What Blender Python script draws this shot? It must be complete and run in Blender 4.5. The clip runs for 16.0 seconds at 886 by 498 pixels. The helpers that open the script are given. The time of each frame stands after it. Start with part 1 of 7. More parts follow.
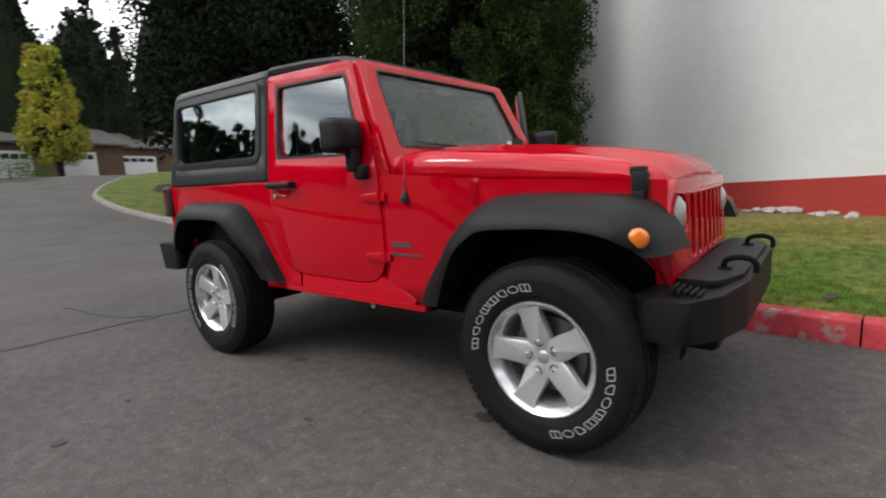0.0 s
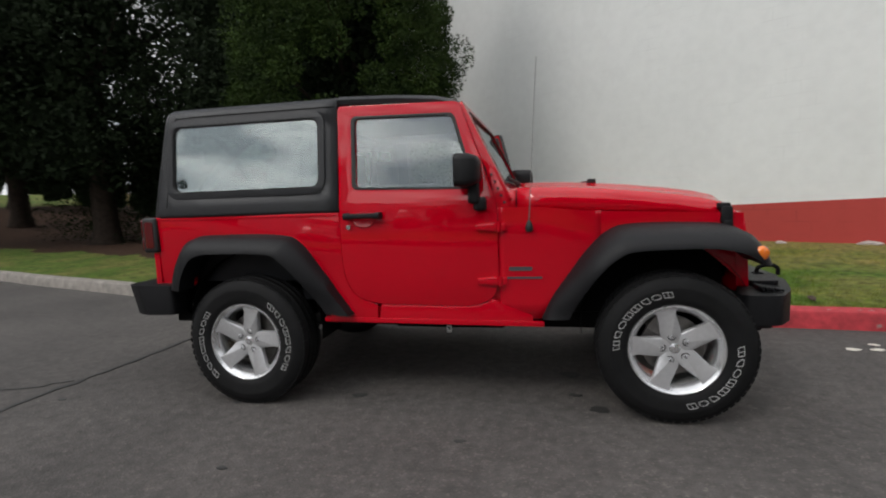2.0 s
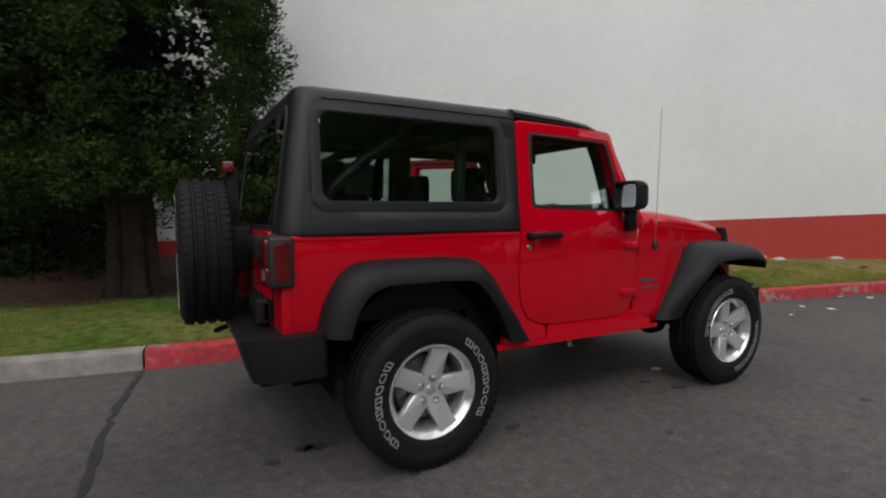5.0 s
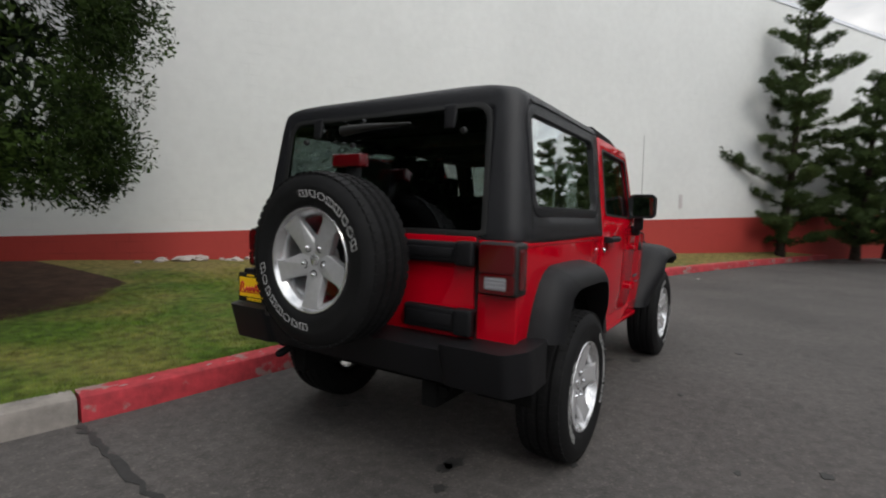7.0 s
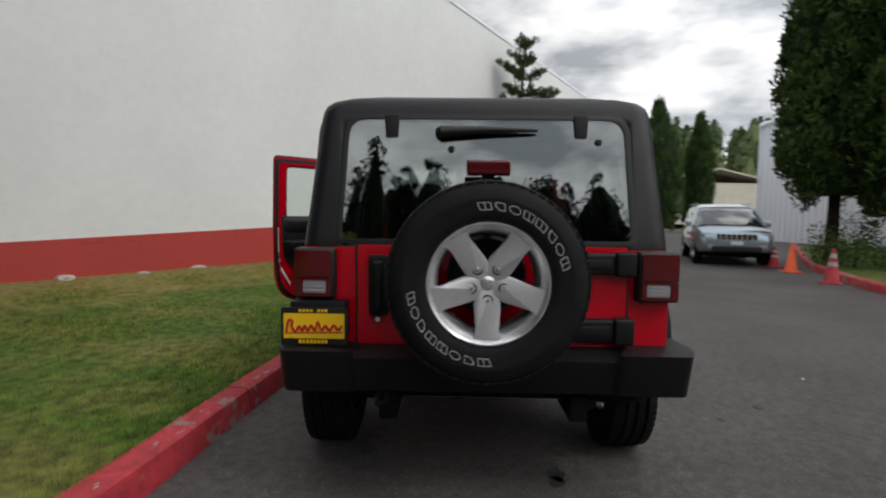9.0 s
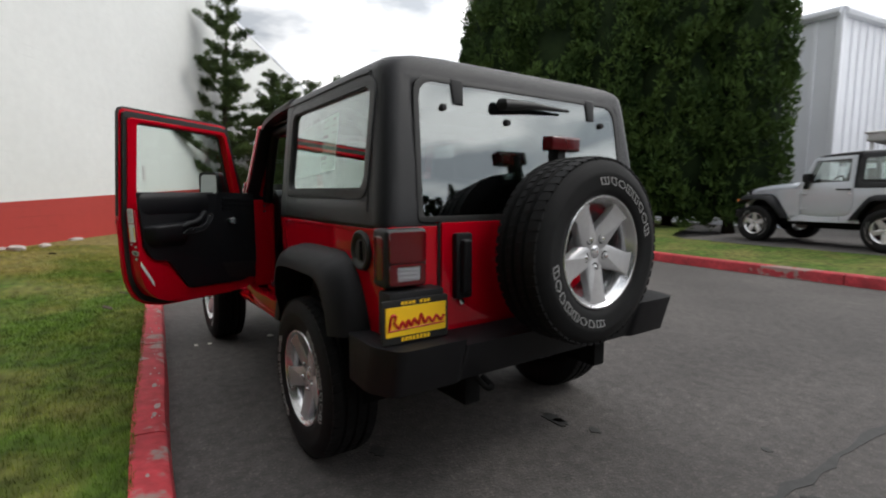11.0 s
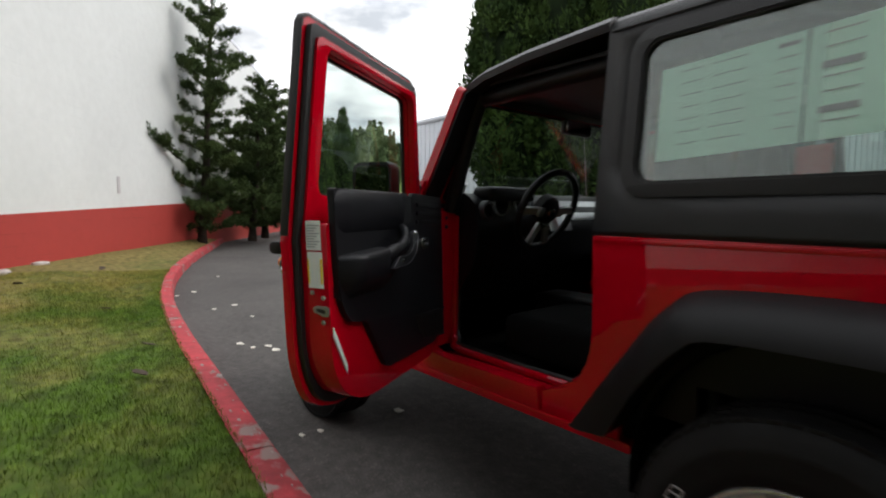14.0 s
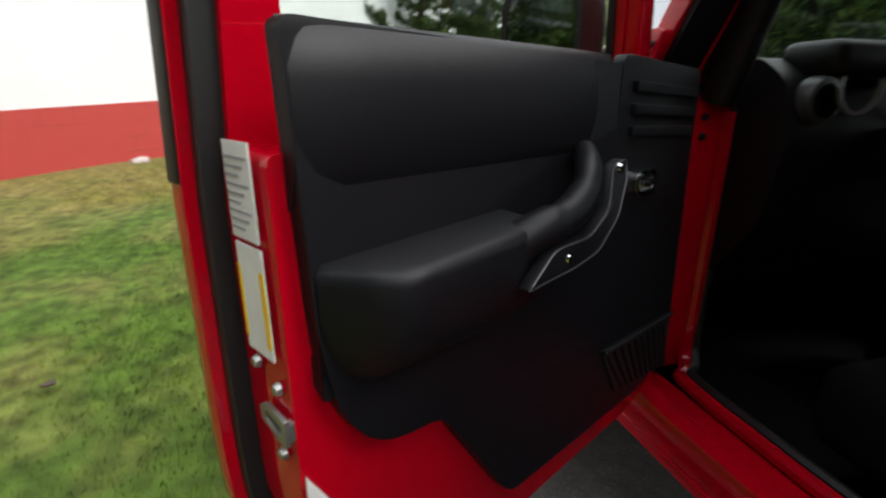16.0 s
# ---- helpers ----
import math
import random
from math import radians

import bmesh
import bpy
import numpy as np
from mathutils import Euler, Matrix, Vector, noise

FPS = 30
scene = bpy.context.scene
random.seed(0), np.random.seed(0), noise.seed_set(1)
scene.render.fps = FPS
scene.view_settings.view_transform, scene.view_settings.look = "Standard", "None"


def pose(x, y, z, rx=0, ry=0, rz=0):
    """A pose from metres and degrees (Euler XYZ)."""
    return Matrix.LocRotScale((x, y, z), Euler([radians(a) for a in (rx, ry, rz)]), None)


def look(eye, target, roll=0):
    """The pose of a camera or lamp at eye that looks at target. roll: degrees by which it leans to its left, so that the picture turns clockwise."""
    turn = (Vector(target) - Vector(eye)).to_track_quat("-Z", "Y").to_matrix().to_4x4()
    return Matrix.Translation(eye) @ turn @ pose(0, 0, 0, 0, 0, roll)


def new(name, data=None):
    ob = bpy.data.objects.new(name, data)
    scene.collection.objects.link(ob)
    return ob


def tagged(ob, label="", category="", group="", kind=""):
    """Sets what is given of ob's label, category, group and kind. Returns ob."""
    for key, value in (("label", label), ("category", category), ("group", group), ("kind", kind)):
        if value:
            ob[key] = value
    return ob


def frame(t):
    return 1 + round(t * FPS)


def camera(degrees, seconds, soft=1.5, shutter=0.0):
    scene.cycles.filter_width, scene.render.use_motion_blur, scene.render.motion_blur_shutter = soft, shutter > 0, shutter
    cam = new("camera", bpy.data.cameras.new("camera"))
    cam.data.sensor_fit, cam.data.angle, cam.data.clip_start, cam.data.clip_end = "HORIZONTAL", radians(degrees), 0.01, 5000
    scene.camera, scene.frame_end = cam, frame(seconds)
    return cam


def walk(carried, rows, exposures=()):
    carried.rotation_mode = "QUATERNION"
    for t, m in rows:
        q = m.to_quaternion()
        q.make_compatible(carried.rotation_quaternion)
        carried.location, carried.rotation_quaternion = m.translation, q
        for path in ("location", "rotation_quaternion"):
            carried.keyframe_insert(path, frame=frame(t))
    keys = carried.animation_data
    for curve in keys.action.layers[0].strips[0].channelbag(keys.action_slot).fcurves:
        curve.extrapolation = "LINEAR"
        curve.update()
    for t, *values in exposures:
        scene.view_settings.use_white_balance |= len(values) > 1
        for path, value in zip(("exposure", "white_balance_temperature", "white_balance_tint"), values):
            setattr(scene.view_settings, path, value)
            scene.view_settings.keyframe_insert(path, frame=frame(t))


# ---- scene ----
cam = camera(83.0, 16.0, soft=2.0, shutter=0.5)
PATH = [
    (0, (3.277, -2.567, 1.115), (2.062, -1.004, 0.832), -2.96),
    (0.5, (2.987, -2.897, 1.141), (1.933, -1.219, 0.874), -2.99),
    (1, (2.661, -3.133, 1.175), (1.750, -1.369, 0.930), -2.04),
    (1.5, (2.236, -3.369, 1.211), (1.586, -1.492, 0.978), -3.11),
    (2, (1.815, -3.519, 1.205), (1.384, -1.576, 1.000), -2.26),
    (2.5, (1.281, -3.603, 1.217), (1.110, -1.620, 1.018), -1.10),
    (3, (0.798, -3.608, 1.242), (0.874, -1.616, 1.080), -0.35),
    (3.5, (0.300, -3.527, 1.258), (0.589, -1.556, 1.079), 0.71),
    (4, (-0.179, -3.415, 1.241), (0.376, -1.501, 1.076), 0.73),
    (4.5, (-0.652, -3.214, 1.238), (0.073, -1.359, 1.061), 1.66),
    (5, (-1.086, -2.989, 1.249), (-0.128, -1.240, 1.101), -0.25),
    (7.5, (-2.740, -1.228, 1.269), (-0.943, -0.364, 1.116), 2.93),
    (8, (-2.857, -0.784, 1.285), (-0.957, -0.177, 1.134), 3.41),
    (8.5, (-2.904, -0.314, 1.291), (-0.929, -0.017, 1.171), 1.77),
    (9, (-2.879, 0.144, 1.291), (-0.884, 0.182, 1.160), 0.65),
    (11.5, (-2.055, 2.002, 1.276), (-0.525, 0.738, 1.024), -0.92),
    (12, (-1.755, 2.234, 1.237), (-0.266, 0.924, 0.977), -2.59),
    (12.5, (-1.426, 2.299, 1.250), (-0.044, 0.863, 1.087), -2.13),
    (13, (-1.061, 2.301, 1.232), (0.377, 0.918, 1.096), -3.25),
    (13.5, (-0.685, 2.247, 1.239), (0.875, 1.002, 1.100), 2.21),
    (14, (-0.288, 2.132, 1.218), (1.243, 0.854, 1.061), 0.16),
    (14.5, (0.085, 1.966, 1.201), (1.696, 0.791, 1.048), -0.45),
    (15, (0.337, 1.795, 1.188), (1.991, 0.694, 0.960), 0.50),
    (15.5, (0.493, 1.622, 1.180), (2.242, 0.734, 0.792), 0.86),
    (16, (0.581, 1.462, 1.226), (2.415, 0.940, 0.624), 0.56),
]
walk(cam, [(t, look(*r)) for t, *r in PATH], [(0, 0.16, 6550, 10), (1, 0.06, 6550, 10), (2, -0.26, 6550, 10), (3.5, -0.52, 6550, 10), (5, -0.46, 6550, 10), (8.5, -0.32, 6550, 10), (9, -0.42, 6550, 10), (11.5, 0.03, 6550, 10), (12.5, -0.03, 6550, 10), (13.2, -0.16, 6550, 10), (14.5, 0.16, 6550, 10), (15, 0.24, 6550, 10), (16, 0.66, 6550, 10)])

# ---- world, sun, exposure ----
world = bpy.data.worlds.new("sky")
scene.world = world
world.use_nodes = True
wt = world.node_tree
for n in list(wt.nodes):
    wt.nodes.remove(n)
SUN_EL, SUN_ROT = radians(46), radians(212)
SUN_TO = (math.sin(SUN_ROT) * math.cos(SUN_EL), math.cos(SUN_ROT) * math.cos(SUN_EL), math.sin(SUN_EL))
sky = wt.nodes.new("ShaderNodeTexSky")
sky.sky_type, sky.sun_disc = "NISHITA", False
sky.sun_elevation, sky.sun_rotation = SUN_EL, SUN_ROT
w_out = wt.nodes.new("ShaderNodeOutputWorld")
bg_sky = wt.nodes.new("ShaderNodeBackground")
bg_sky.inputs["Strength"].default_value = 0.10
wt.links.new(sky.outputs["Color"], bg_sky.inputs["Color"])
bg_cloud = wt.nodes.new("ShaderNodeBackground")
bg_cloud.inputs["Strength"].default_value = 1.4
w_mix = wt.nodes.new("ShaderNodeMixShader")
w_co = wt.nodes.new("ShaderNodeTexCoord")
w_map = wt.nodes.new("ShaderNodeMapping")
w_map.inputs["Scale"].default_value = (1.0, 1.0, 2.6)
wt.links.new(w_co.outputs["Generated"], w_map.inputs["Vector"])
w_n1 = wt.nodes.new("ShaderNodeTexNoise")
w_n1.inputs["Scale"].default_value, w_n1.inputs["Detail"].default_value, w_n1.inputs["Roughness"].default_value = 2.4, 7, 0.52
wt.links.new(w_map.outputs["Vector"], w_n1.inputs["Vector"])
w_r1 = wt.nodes.new("ShaderNodeValToRGB")
w_r1.color_ramp.elements[0].position, w_r1.color_ramp.elements[1].position = 0.24, 0.46
wt.links.new(w_n1.outputs["Fac"], w_r1.inputs["Fac"])
w_n2 = wt.nodes.new("ShaderNodeTexNoise")
w_n2.inputs["Scale"].default_value, w_n2.inputs["Detail"].default_value = 3.6, 7
wt.links.new(w_map.outputs["Vector"], w_n2.inputs["Vector"])
w_r2 = wt.nodes.new("ShaderNodeValToRGB")
w_r2.color_ramp.elements[0].position, w_r2.color_ramp.elements[1].position = 0.40, 0.60
w_r2.color_ramp.elements[0].color = (0.40, 0.43, 0.47, 1)
w_r2.color_ramp.elements[1].color = (1.15, 1.15, 1.15, 1)
wt.links.new(w_n2.outputs["Fac"], w_r2.inputs["Fac"])
wt.links.new(w_r2.outputs["Color"], bg_cloud.inputs["Color"])
# the thin overcast is brighter round the veiled sun
w_dot = wt.nodes.new("ShaderNodeVectorMath")
w_dot.operation = "DOT_PRODUCT"
w_dot.inputs[1].default_value = SUN_TO
wt.links.new(w_co.outputs["Generated"], w_dot.inputs[0])
w_near = wt.nodes.new("ShaderNodeMapRange")
w_near.inputs["From Min"].default_value, w_near.inputs["From Max"].default_value = -0.2, 1.0
w_near.inputs["To Min"].default_value, w_near.inputs["To Max"].default_value = 1.0, 3.0
wt.links.new(w_dot.outputs["Value"], w_near.inputs["Value"])
wt.links.new(w_near.outputs["Result"], bg_cloud.inputs["Strength"])
wt.links.new(w_r1.outputs["Color"], w_mix.inputs["Fac"])
wt.links.new(bg_sky.outputs["Background"], w_mix.inputs[1])
wt.links.new(bg_cloud.outputs["Background"], w_mix.inputs[2])
wt.links.new(w_mix.outputs["Shader"], w_out.inputs["Surface"])

sun_data = bpy.data.lights.new("sun", "SUN")
sun_data.energy, sun_data.angle, sun_data.color = 0.95, radians(14), (1.0, 0.96, 0.9)
sun = new("sun", sun_data)
sun.rotation_euler = Vector(SUN_TO).to_track_quat("Z", "Y").to_euler()


# ---- materials ----
def mat(name, col, rough=0.6, metal=0.0, var=0.0, scale=6.0, bump=0.0, bscale=60.0, coat=0.0, col2=None, fine=0.0, fscale=90.0, spec=None):
    m = bpy.data.materials.new(name)
    m.use_nodes = True
    nt = m.node_tree
    b = nt.nodes["Principled BSDF"]
    b.inputs["Roughness"].default_value, b.inputs["Metallic"].default_value = rough, metal
    b.inputs["Coat Weight"].default_value, b.inputs["Coat Roughness"].default_value = coat, 0.03
    b.inputs["Base Color"].default_value = (*col, 1)
    if spec is not None:
        b.inputs["Specular IOR Level"].default_value = spec
    co = nt.nodes.new("ShaderNodeTexCoord")
    last = None
    if var or col2:
        n = nt.nodes.new("ShaderNodeTexNoise")
        n.inputs["Scale"].default_value, n.inputs["Detail"].default_value, n.inputs["Roughness"].default_value = scale, 8, 0.6
        nt.links.new(co.outputs["Object"], n.inputs["Vector"])
        r = nt.nodes.new("ShaderNodeValToRGB")
        r.color_ramp.elements[0].position, r.color_ramp.elements[1].position = 0.32, 0.68
        c2 = col2 or tuple(c * (1 + var) for c in col)
        c1 = col if col2 else tuple(c * (1 - var) for c in col)
        r.color_ramp.elements[0].color, r.color_ramp.elements[1].color = (*c1, 1), (*c2, 1)
        nt.links.new(n.outputs["Fac"], r.inputs["Fac"])
        last = r.outputs["Color"]
    if fine:
        n = nt.nodes.new("ShaderNodeTexNoise")
        n.inputs["Scale"].default_value, n.inputs["Detail"].default_value = fscale, 4
        nt.links.new(co.outputs["Object"], n.inputs["Vector"])
        mr = nt.nodes.new("ShaderNodeMapRange")
        mr.inputs["From Min"].default_value, mr.inputs["From Max"].default_value = 0.3, 0.7
        mr.inputs["To Min"].default_value, mr.inputs["To Max"].default_value = 1 - fine, 1 + fine
        nt.links.new(n.outputs["Fac"], mr.inputs["Value"])
        mx = nt.nodes.new("ShaderNodeMix")
        mx.data_type, mx.blend_type = "RGBA", "MULTIPLY"
        mx.inputs["Factor"].default_value = 1
        if last:
            nt.links.new(last, mx.inputs["A"])
        else:
            mx.inputs["A"].default_value = (*col, 1)
        nt.links.new(mr.outputs["Result"], mx.inputs["B"])
        last = mx.outputs["Result"]
    if last:
        nt.links.new(last, b.inputs["Base Color"])
    if bump:
        n = nt.nodes.new("ShaderNodeTexNoise")
        n.inputs["Scale"].default_value, n.inputs["Detail"].default_value = bscale, 5
        nt.links.new(co.outputs["Object"], n.inputs["Vector"])
        bp = nt.nodes.new("ShaderNodeBump")
        bp.inputs["Strength"].default_value, bp.inputs["Distance"].default_value = bump, 0.004
        nt.links.new(n.outputs["Fac"], bp.inputs["Height"])
        nt.links.new(bp.outputs["Normal"], b.inputs["Normal"])
    return m


def node(nt, kind, **values):
    n = nt.nodes.new(kind)
    for k, v in values.items():
        n.inputs[k].default_value = v
    return n


def asphalt_mat():
    """Worn asphalt: large faded and dark areas, wheel-polished patches, small pale and dark stones, coarse relief."""
    m = mat("asphalt", (0.049, 0.0448, 0.0428), 0.85, col2=(0.084, 0.0765, 0.0728), scale=0.6, fine=0.24, fscale=14)
    nt = m.node_tree
    b = nt.nodes["Principled BSDF"]
    base = b.inputs["Base Color"].links[0].from_socket
    co = nt.nodes["Texture Coordinate"].outputs["Object"]
    vo = node(nt, "ShaderNodeTexVoronoi", Scale=95.0)
    nt.links.new(co, vo.inputs["Vector"])
    bw = nt.nodes.new("ShaderNodeSeparateColor")
    nt.links.new(vo.outputs["Color"], bw.inputs["Color"])
    r = nt.nodes.new("ShaderNodeValToRGB")
    el = r.color_ramp.elements
    el[0].position, el[1].position = 0.0, 0.90
    el[0].color, el[1].color = (0.84, 0.84, 0.84, 1), (1.08, 1.07, 1.05, 1)
    x = el.new(0.96)
    x.color = (1.55, 1.50, 1.43, 1)
    nt.links.new(bw.outputs["Red"], r.inputs["Fac"])
    mx = nt.nodes.new("ShaderNodeMix")
    mx.data_type, mx.blend_type = "RGBA", "MULTIPLY"
    mx.inputs["Factor"].default_value = 1
    nt.links.new(base, mx.inputs["A"])
    nt.links.new(r.outputs["Color"], mx.inputs["B"])
    nt.links.new(mx.outputs["Result"], b.inputs["Base Color"])
    bp = node(nt, "ShaderNodeBump", Strength=0.8, Distance=0.004)
    nt.links.new(vo.outputs["Distance"], bp.inputs["Height"])
    nt.links.new(bp.outputs["Normal"], b.inputs["Normal"])
    return m


def lawn_mat(name, green, dry, rough, bump):
    """Grass that is green by the kerb and thin and dry in patches, most of all in a strip near the white wall."""
    m = mat(name, green, rough, col2=dry, scale=1.3, fine=0.5, fscale=11, bump=bump, bscale=90, spec=0.2)
    nt = m.node_tree
    ramp = next(n for n in nt.nodes if n.type == "VALTORGB")
    big = ramp.inputs["Fac"].links[0].from_socket
    co = nt.nodes["Texture Coordinate"].outputs["Object"]
    dot = nt.nodes.new("ShaderNodeVectorMath")
    dot.operation = "DOT_PRODUCT"
    dot.inputs[1].default_value = (0.5566, 0.8308, 0)
    nt.links.new(co, dot.inputs[0])
    near = node(nt, "ShaderNodeMapRange")
    near.inputs["From Min"].default_value, near.inputs["From Max"].default_value = 4.6, 7.9
    near.inputs["To Min"].default_value, near.inputs["To Max"].default_value = -0.10, 0.34
    nt.links.new(dot.outputs["Value"], near.inputs["Value"])
    ad = nt.nodes.new("ShaderNodeMath")
    nt.links.new(big, ad.inputs[0])
    nt.links.new(near.outputs["Result"], ad.inputs[1])
    nt.links.new(ad.outputs["Value"], ramp.inputs["Fac"])
    return m


def worn_paint_mat(name, paint, under):
    """Paint rubbed through to the concrete in ragged patches."""
    m = mat(name, paint, 0.75, var=0.28, scale=4, bump=0.5, bscale=60, fine=0.22, fscale=18)
    nt = m.node_tree
    b = nt.nodes["Principled BSDF"]
    base = b.inputs["Base Color"].links[0].from_socket
    co = nt.nodes["Texture Coordinate"].outputs["Object"]
    big = node(nt, "ShaderNodeTexNoise", Scale=1.1, Detail=2.0)
    small = node(nt, "ShaderNodeTexNoise", Scale=9.0, Detail=7.0)
    nt.links.new(co, big.inputs["Vector"])
    nt.links.new(co, small.inputs["Vector"])
    ad = nt.nodes.new("ShaderNodeMath")
    nt.links.new(big.outputs["Fac"], ad.inputs[0])
    nt.links.new(small.outputs["Fac"], ad.inputs[1])
    mr = nt.nodes.new("ShaderNodeMapRange")
    mr.inputs["From Min"].default_value, mr.inputs["From Max"].default_value = 1.07, 1.15
    mr.inputs["To Max"].default_value = 0.85
    nt.links.new(ad.outputs["Value"], mr.inputs["Value"])
    mx = nt.nodes.new("ShaderNodeMix")
    mx.data_type = "RGBA"
    nt.links.new(mr.outputs["Result"], mx.inputs["Factor"])
    nt.links.new(base, mx.inputs["A"])
    mx.inputs["B"].default_value = (*under, 1)
    nt.links.new(mx.outputs["Result"], b.inputs["Base Color"])
    return m


def block_mat(name, col, dark, rough):
    """Painted concrete block: faint, broken joints between blocks of 40 by 20 cm under the paint, with rain stains."""
    m = mat(name, col, rough, var=0.04, scale=0.45, fine=0.025, fscale=6)
    nt = m.node_tree
    b = nt.nodes["Principled BSDF"]
    base = b.inputs["Base Color"].links[0].from_socket
    co = nt.nodes["Texture Coordinate"].outputs["Object"]
    dot = nt.nodes.new("ShaderNodeVectorMath")
    dot.operation = "DOT_PRODUCT"
    dot.inputs[1].default_value = (0.8308, -0.5566, 0)
    sep, com = nt.nodes.new("ShaderNodeSeparateXYZ"), nt.nodes.new("ShaderNodeCombineXYZ")
    nt.links.new(co, dot.inputs[0])
    nt.links.new(co, sep.inputs[0])
    nt.links.new(dot.outputs["Value"], com.inputs["X"])
    nt.links.new(sep.outputs["Z"], com.inputs["Y"])
    br = node(nt, "ShaderNodeTexBrick", Scale=1.0)
    br.inputs["Mortar Size"].default_value, br.inputs["Mortar Smooth"].default_value = 0.006, 0.3
    br.inputs["Brick Width"].default_value, br.inputs["Row Height"].default_value = 0.40, 0.20
    nt.links.new(com.outputs["Vector"], br.inputs["Vector"])
    mask = node(nt, "ShaderNodeTexNoise", Scale=1.7, Detail=5.0)
    nt.links.new(co, mask.inputs["Vector"])
    mr = nt.nodes.new("ShaderNodeMapRange")
    mr.inputs["From Min"].default_value, mr.inputs["From Max"].default_value = 0.50, 0.76
    nt.links.new(mask.outputs["Fac"], mr.inputs["Value"])
    mu = nt.nodes.new("ShaderNodeMath")
    mu.operation = "MULTIPLY"
    nt.links.new(br.outputs["Fac"], mu.inputs[0])
    nt.links.new(mr.outputs["Result"], mu.inputs[1])
    mx = nt.nodes.new("ShaderNodeMix")
    mx.data_type = "RGBA"
    nt.links.new(mu.outputs["Value"], mx.inputs["Factor"])
    nt.links.new(base, mx.inputs["A"])
    mx.inputs["B"].default_value = (*[c * (1 - 2.2 * dark) for c in col], 1)
    nt.links.new(mx.outputs["Result"], b.inputs["Base Color"])
    bp = node(nt, "ShaderNodeBump", Strength=0.35, Distance=0.004)
    bp.invert = True
    nt.links.new(mu.outputs["Value"], bp.inputs["Height"])
    nt.links.new(bp.outputs["Normal"], b.inputs["Normal"])
    return m


def glass_mat(name, tint, ior=1.5, boost=1.0):
    m = bpy.data.materials.new(name)
    m.use_nodes = True
    nt = m.node_tree
    for n in list(nt.nodes):
        nt.nodes.remove(n)
    out = nt.nodes.new("ShaderNodeOutputMaterial")
    tr = nt.nodes.new("ShaderNodeBsdfTransparent")
    tr.inputs["Color"].default_value = (*tint, 1)
    gl = nt.nodes.new("ShaderNodeBsdfGlossy")
    gl.inputs["Roughness"].default_value = 0.01
    gl.inputs["Color"].default_value = (0.93, 0.97, 0.98, 1)
    lw = nt.nodes.new("ShaderNodeLayerWeight")
    lw.inputs["Blend"].default_value = 0.5
    pw = nt.nodes.new("ShaderNodeMath")
    pw.operation = "POWER"
    pw.inputs[1].default_value = 5
    nt.links.new(lw.outputs["Facing"], pw.inputs[0])
    fr = nt.nodes.new("ShaderNodeMath")
    fr.operation = "MULTIPLY_ADD"
    f0 = ((ior - 1) / (ior + 1)) ** 2
    fr.inputs[1].default_value, fr.inputs[2].default_value = 1 - f0, f0
    nt.links.new(pw.outputs["Value"], fr.inputs[0])
    mx = nt.nodes.new("ShaderNodeMixShader")
    mu = nt.nodes.new("ShaderNodeMath")
    mu.operation, mu.use_clamp = "MULTIPLY", True
    mu.inputs[1].default_value = boost
    nt.links.new(fr.outputs["Value"], mu.inputs[0])
    nt.links.new(mu.outputs["Value"], mx.inputs["Fac"])
    nt.links.new(tr.outputs["BSDF"], mx.inputs[1])
    nt.links.new(gl.outputs["BSDF"], mx.inputs[2])
    nt.links.new(mx.outputs["Shader"], out.inputs["Surface"])
    return m


M_RED = mat("red_paint", (0.465, 0.0008, 0.011), 0.50, 0, coat=0.9, var=0.03, scale=3, spec=0.0)
M_BLACK = mat("black_plastic", (0.0070, 0.0070, 0.0082), 0.52, bump=0.25, bscale=420, var=0.15, scale=9, spec=0.24)
M_TOP = mat("hardtop_black", (0.0095, 0.0097, 0.0118), 0.40, spec=0.40, bump=0.35, bscale=520, var=0.12, scale=7)
M_RUBBER = mat("tyre_rubber", (0.0062, 0.0062, 0.0066), 0.7, spec=0.22, var=0.3, scale=14, bump=0.2, bscale=150)
M_SEAL = mat("rubber_seal", (0.007, 0.007, 0.007), 0.55)
M_SPOKE = mat("machined_alloy", (0.52, 0.52, 0.53), 0.30, 0.45, var=0.06, scale=40)
M_ALLOY = mat("alloy", (0.66, 0.66, 0.67), 0.22, 0.75, var=0.04, scale=30)
M_CHROME = mat("chrome", (0.8, 0.8, 0.82), 0.12, 1.0)
M_DARK = mat("dark_underbody", (0.0045, 0.0045, 0.0045), 0.85, spec=0.15, var=0.4, scale=12)
M_STEEL = mat("brake_steel", (0.20, 0.19, 0.18), 0.45, 0.8, var=0.2, scale=20)
M_LATCH = mat("latch_steel", (0.36, 0.355, 0.34), 0.36, 0.85, var=0.15, scale=30)
M_TRIM = mat("interior_trim", (0.0055, 0.0057, 0.0076), 0.48, spec=0.28, bump=0.08, bscale=600, var=0.1, scale=8)
M_CLOTH = mat("seat_cloth", (0.0036, 0.0036, 0.0040), 0.95, spec=0.1, var=0.3, scale=40, bump=0.4, bscale=350)
M_DASHGREY = mat("dash_panel_silver", (0.46, 0.47, 0.48), 0.34, 0.5, var=0.08, scale=12)
M_WHITE = mat("white_lettering", (0.36, 0.36, 0.355), 0.75)
M_LABEL = mat("white_label", (0.75, 0.75, 0.72), 0.5, var=0.05, scale=20)
M_FADED = mat("faded_print", (0.34, 0.34, 0.35), 0.6)
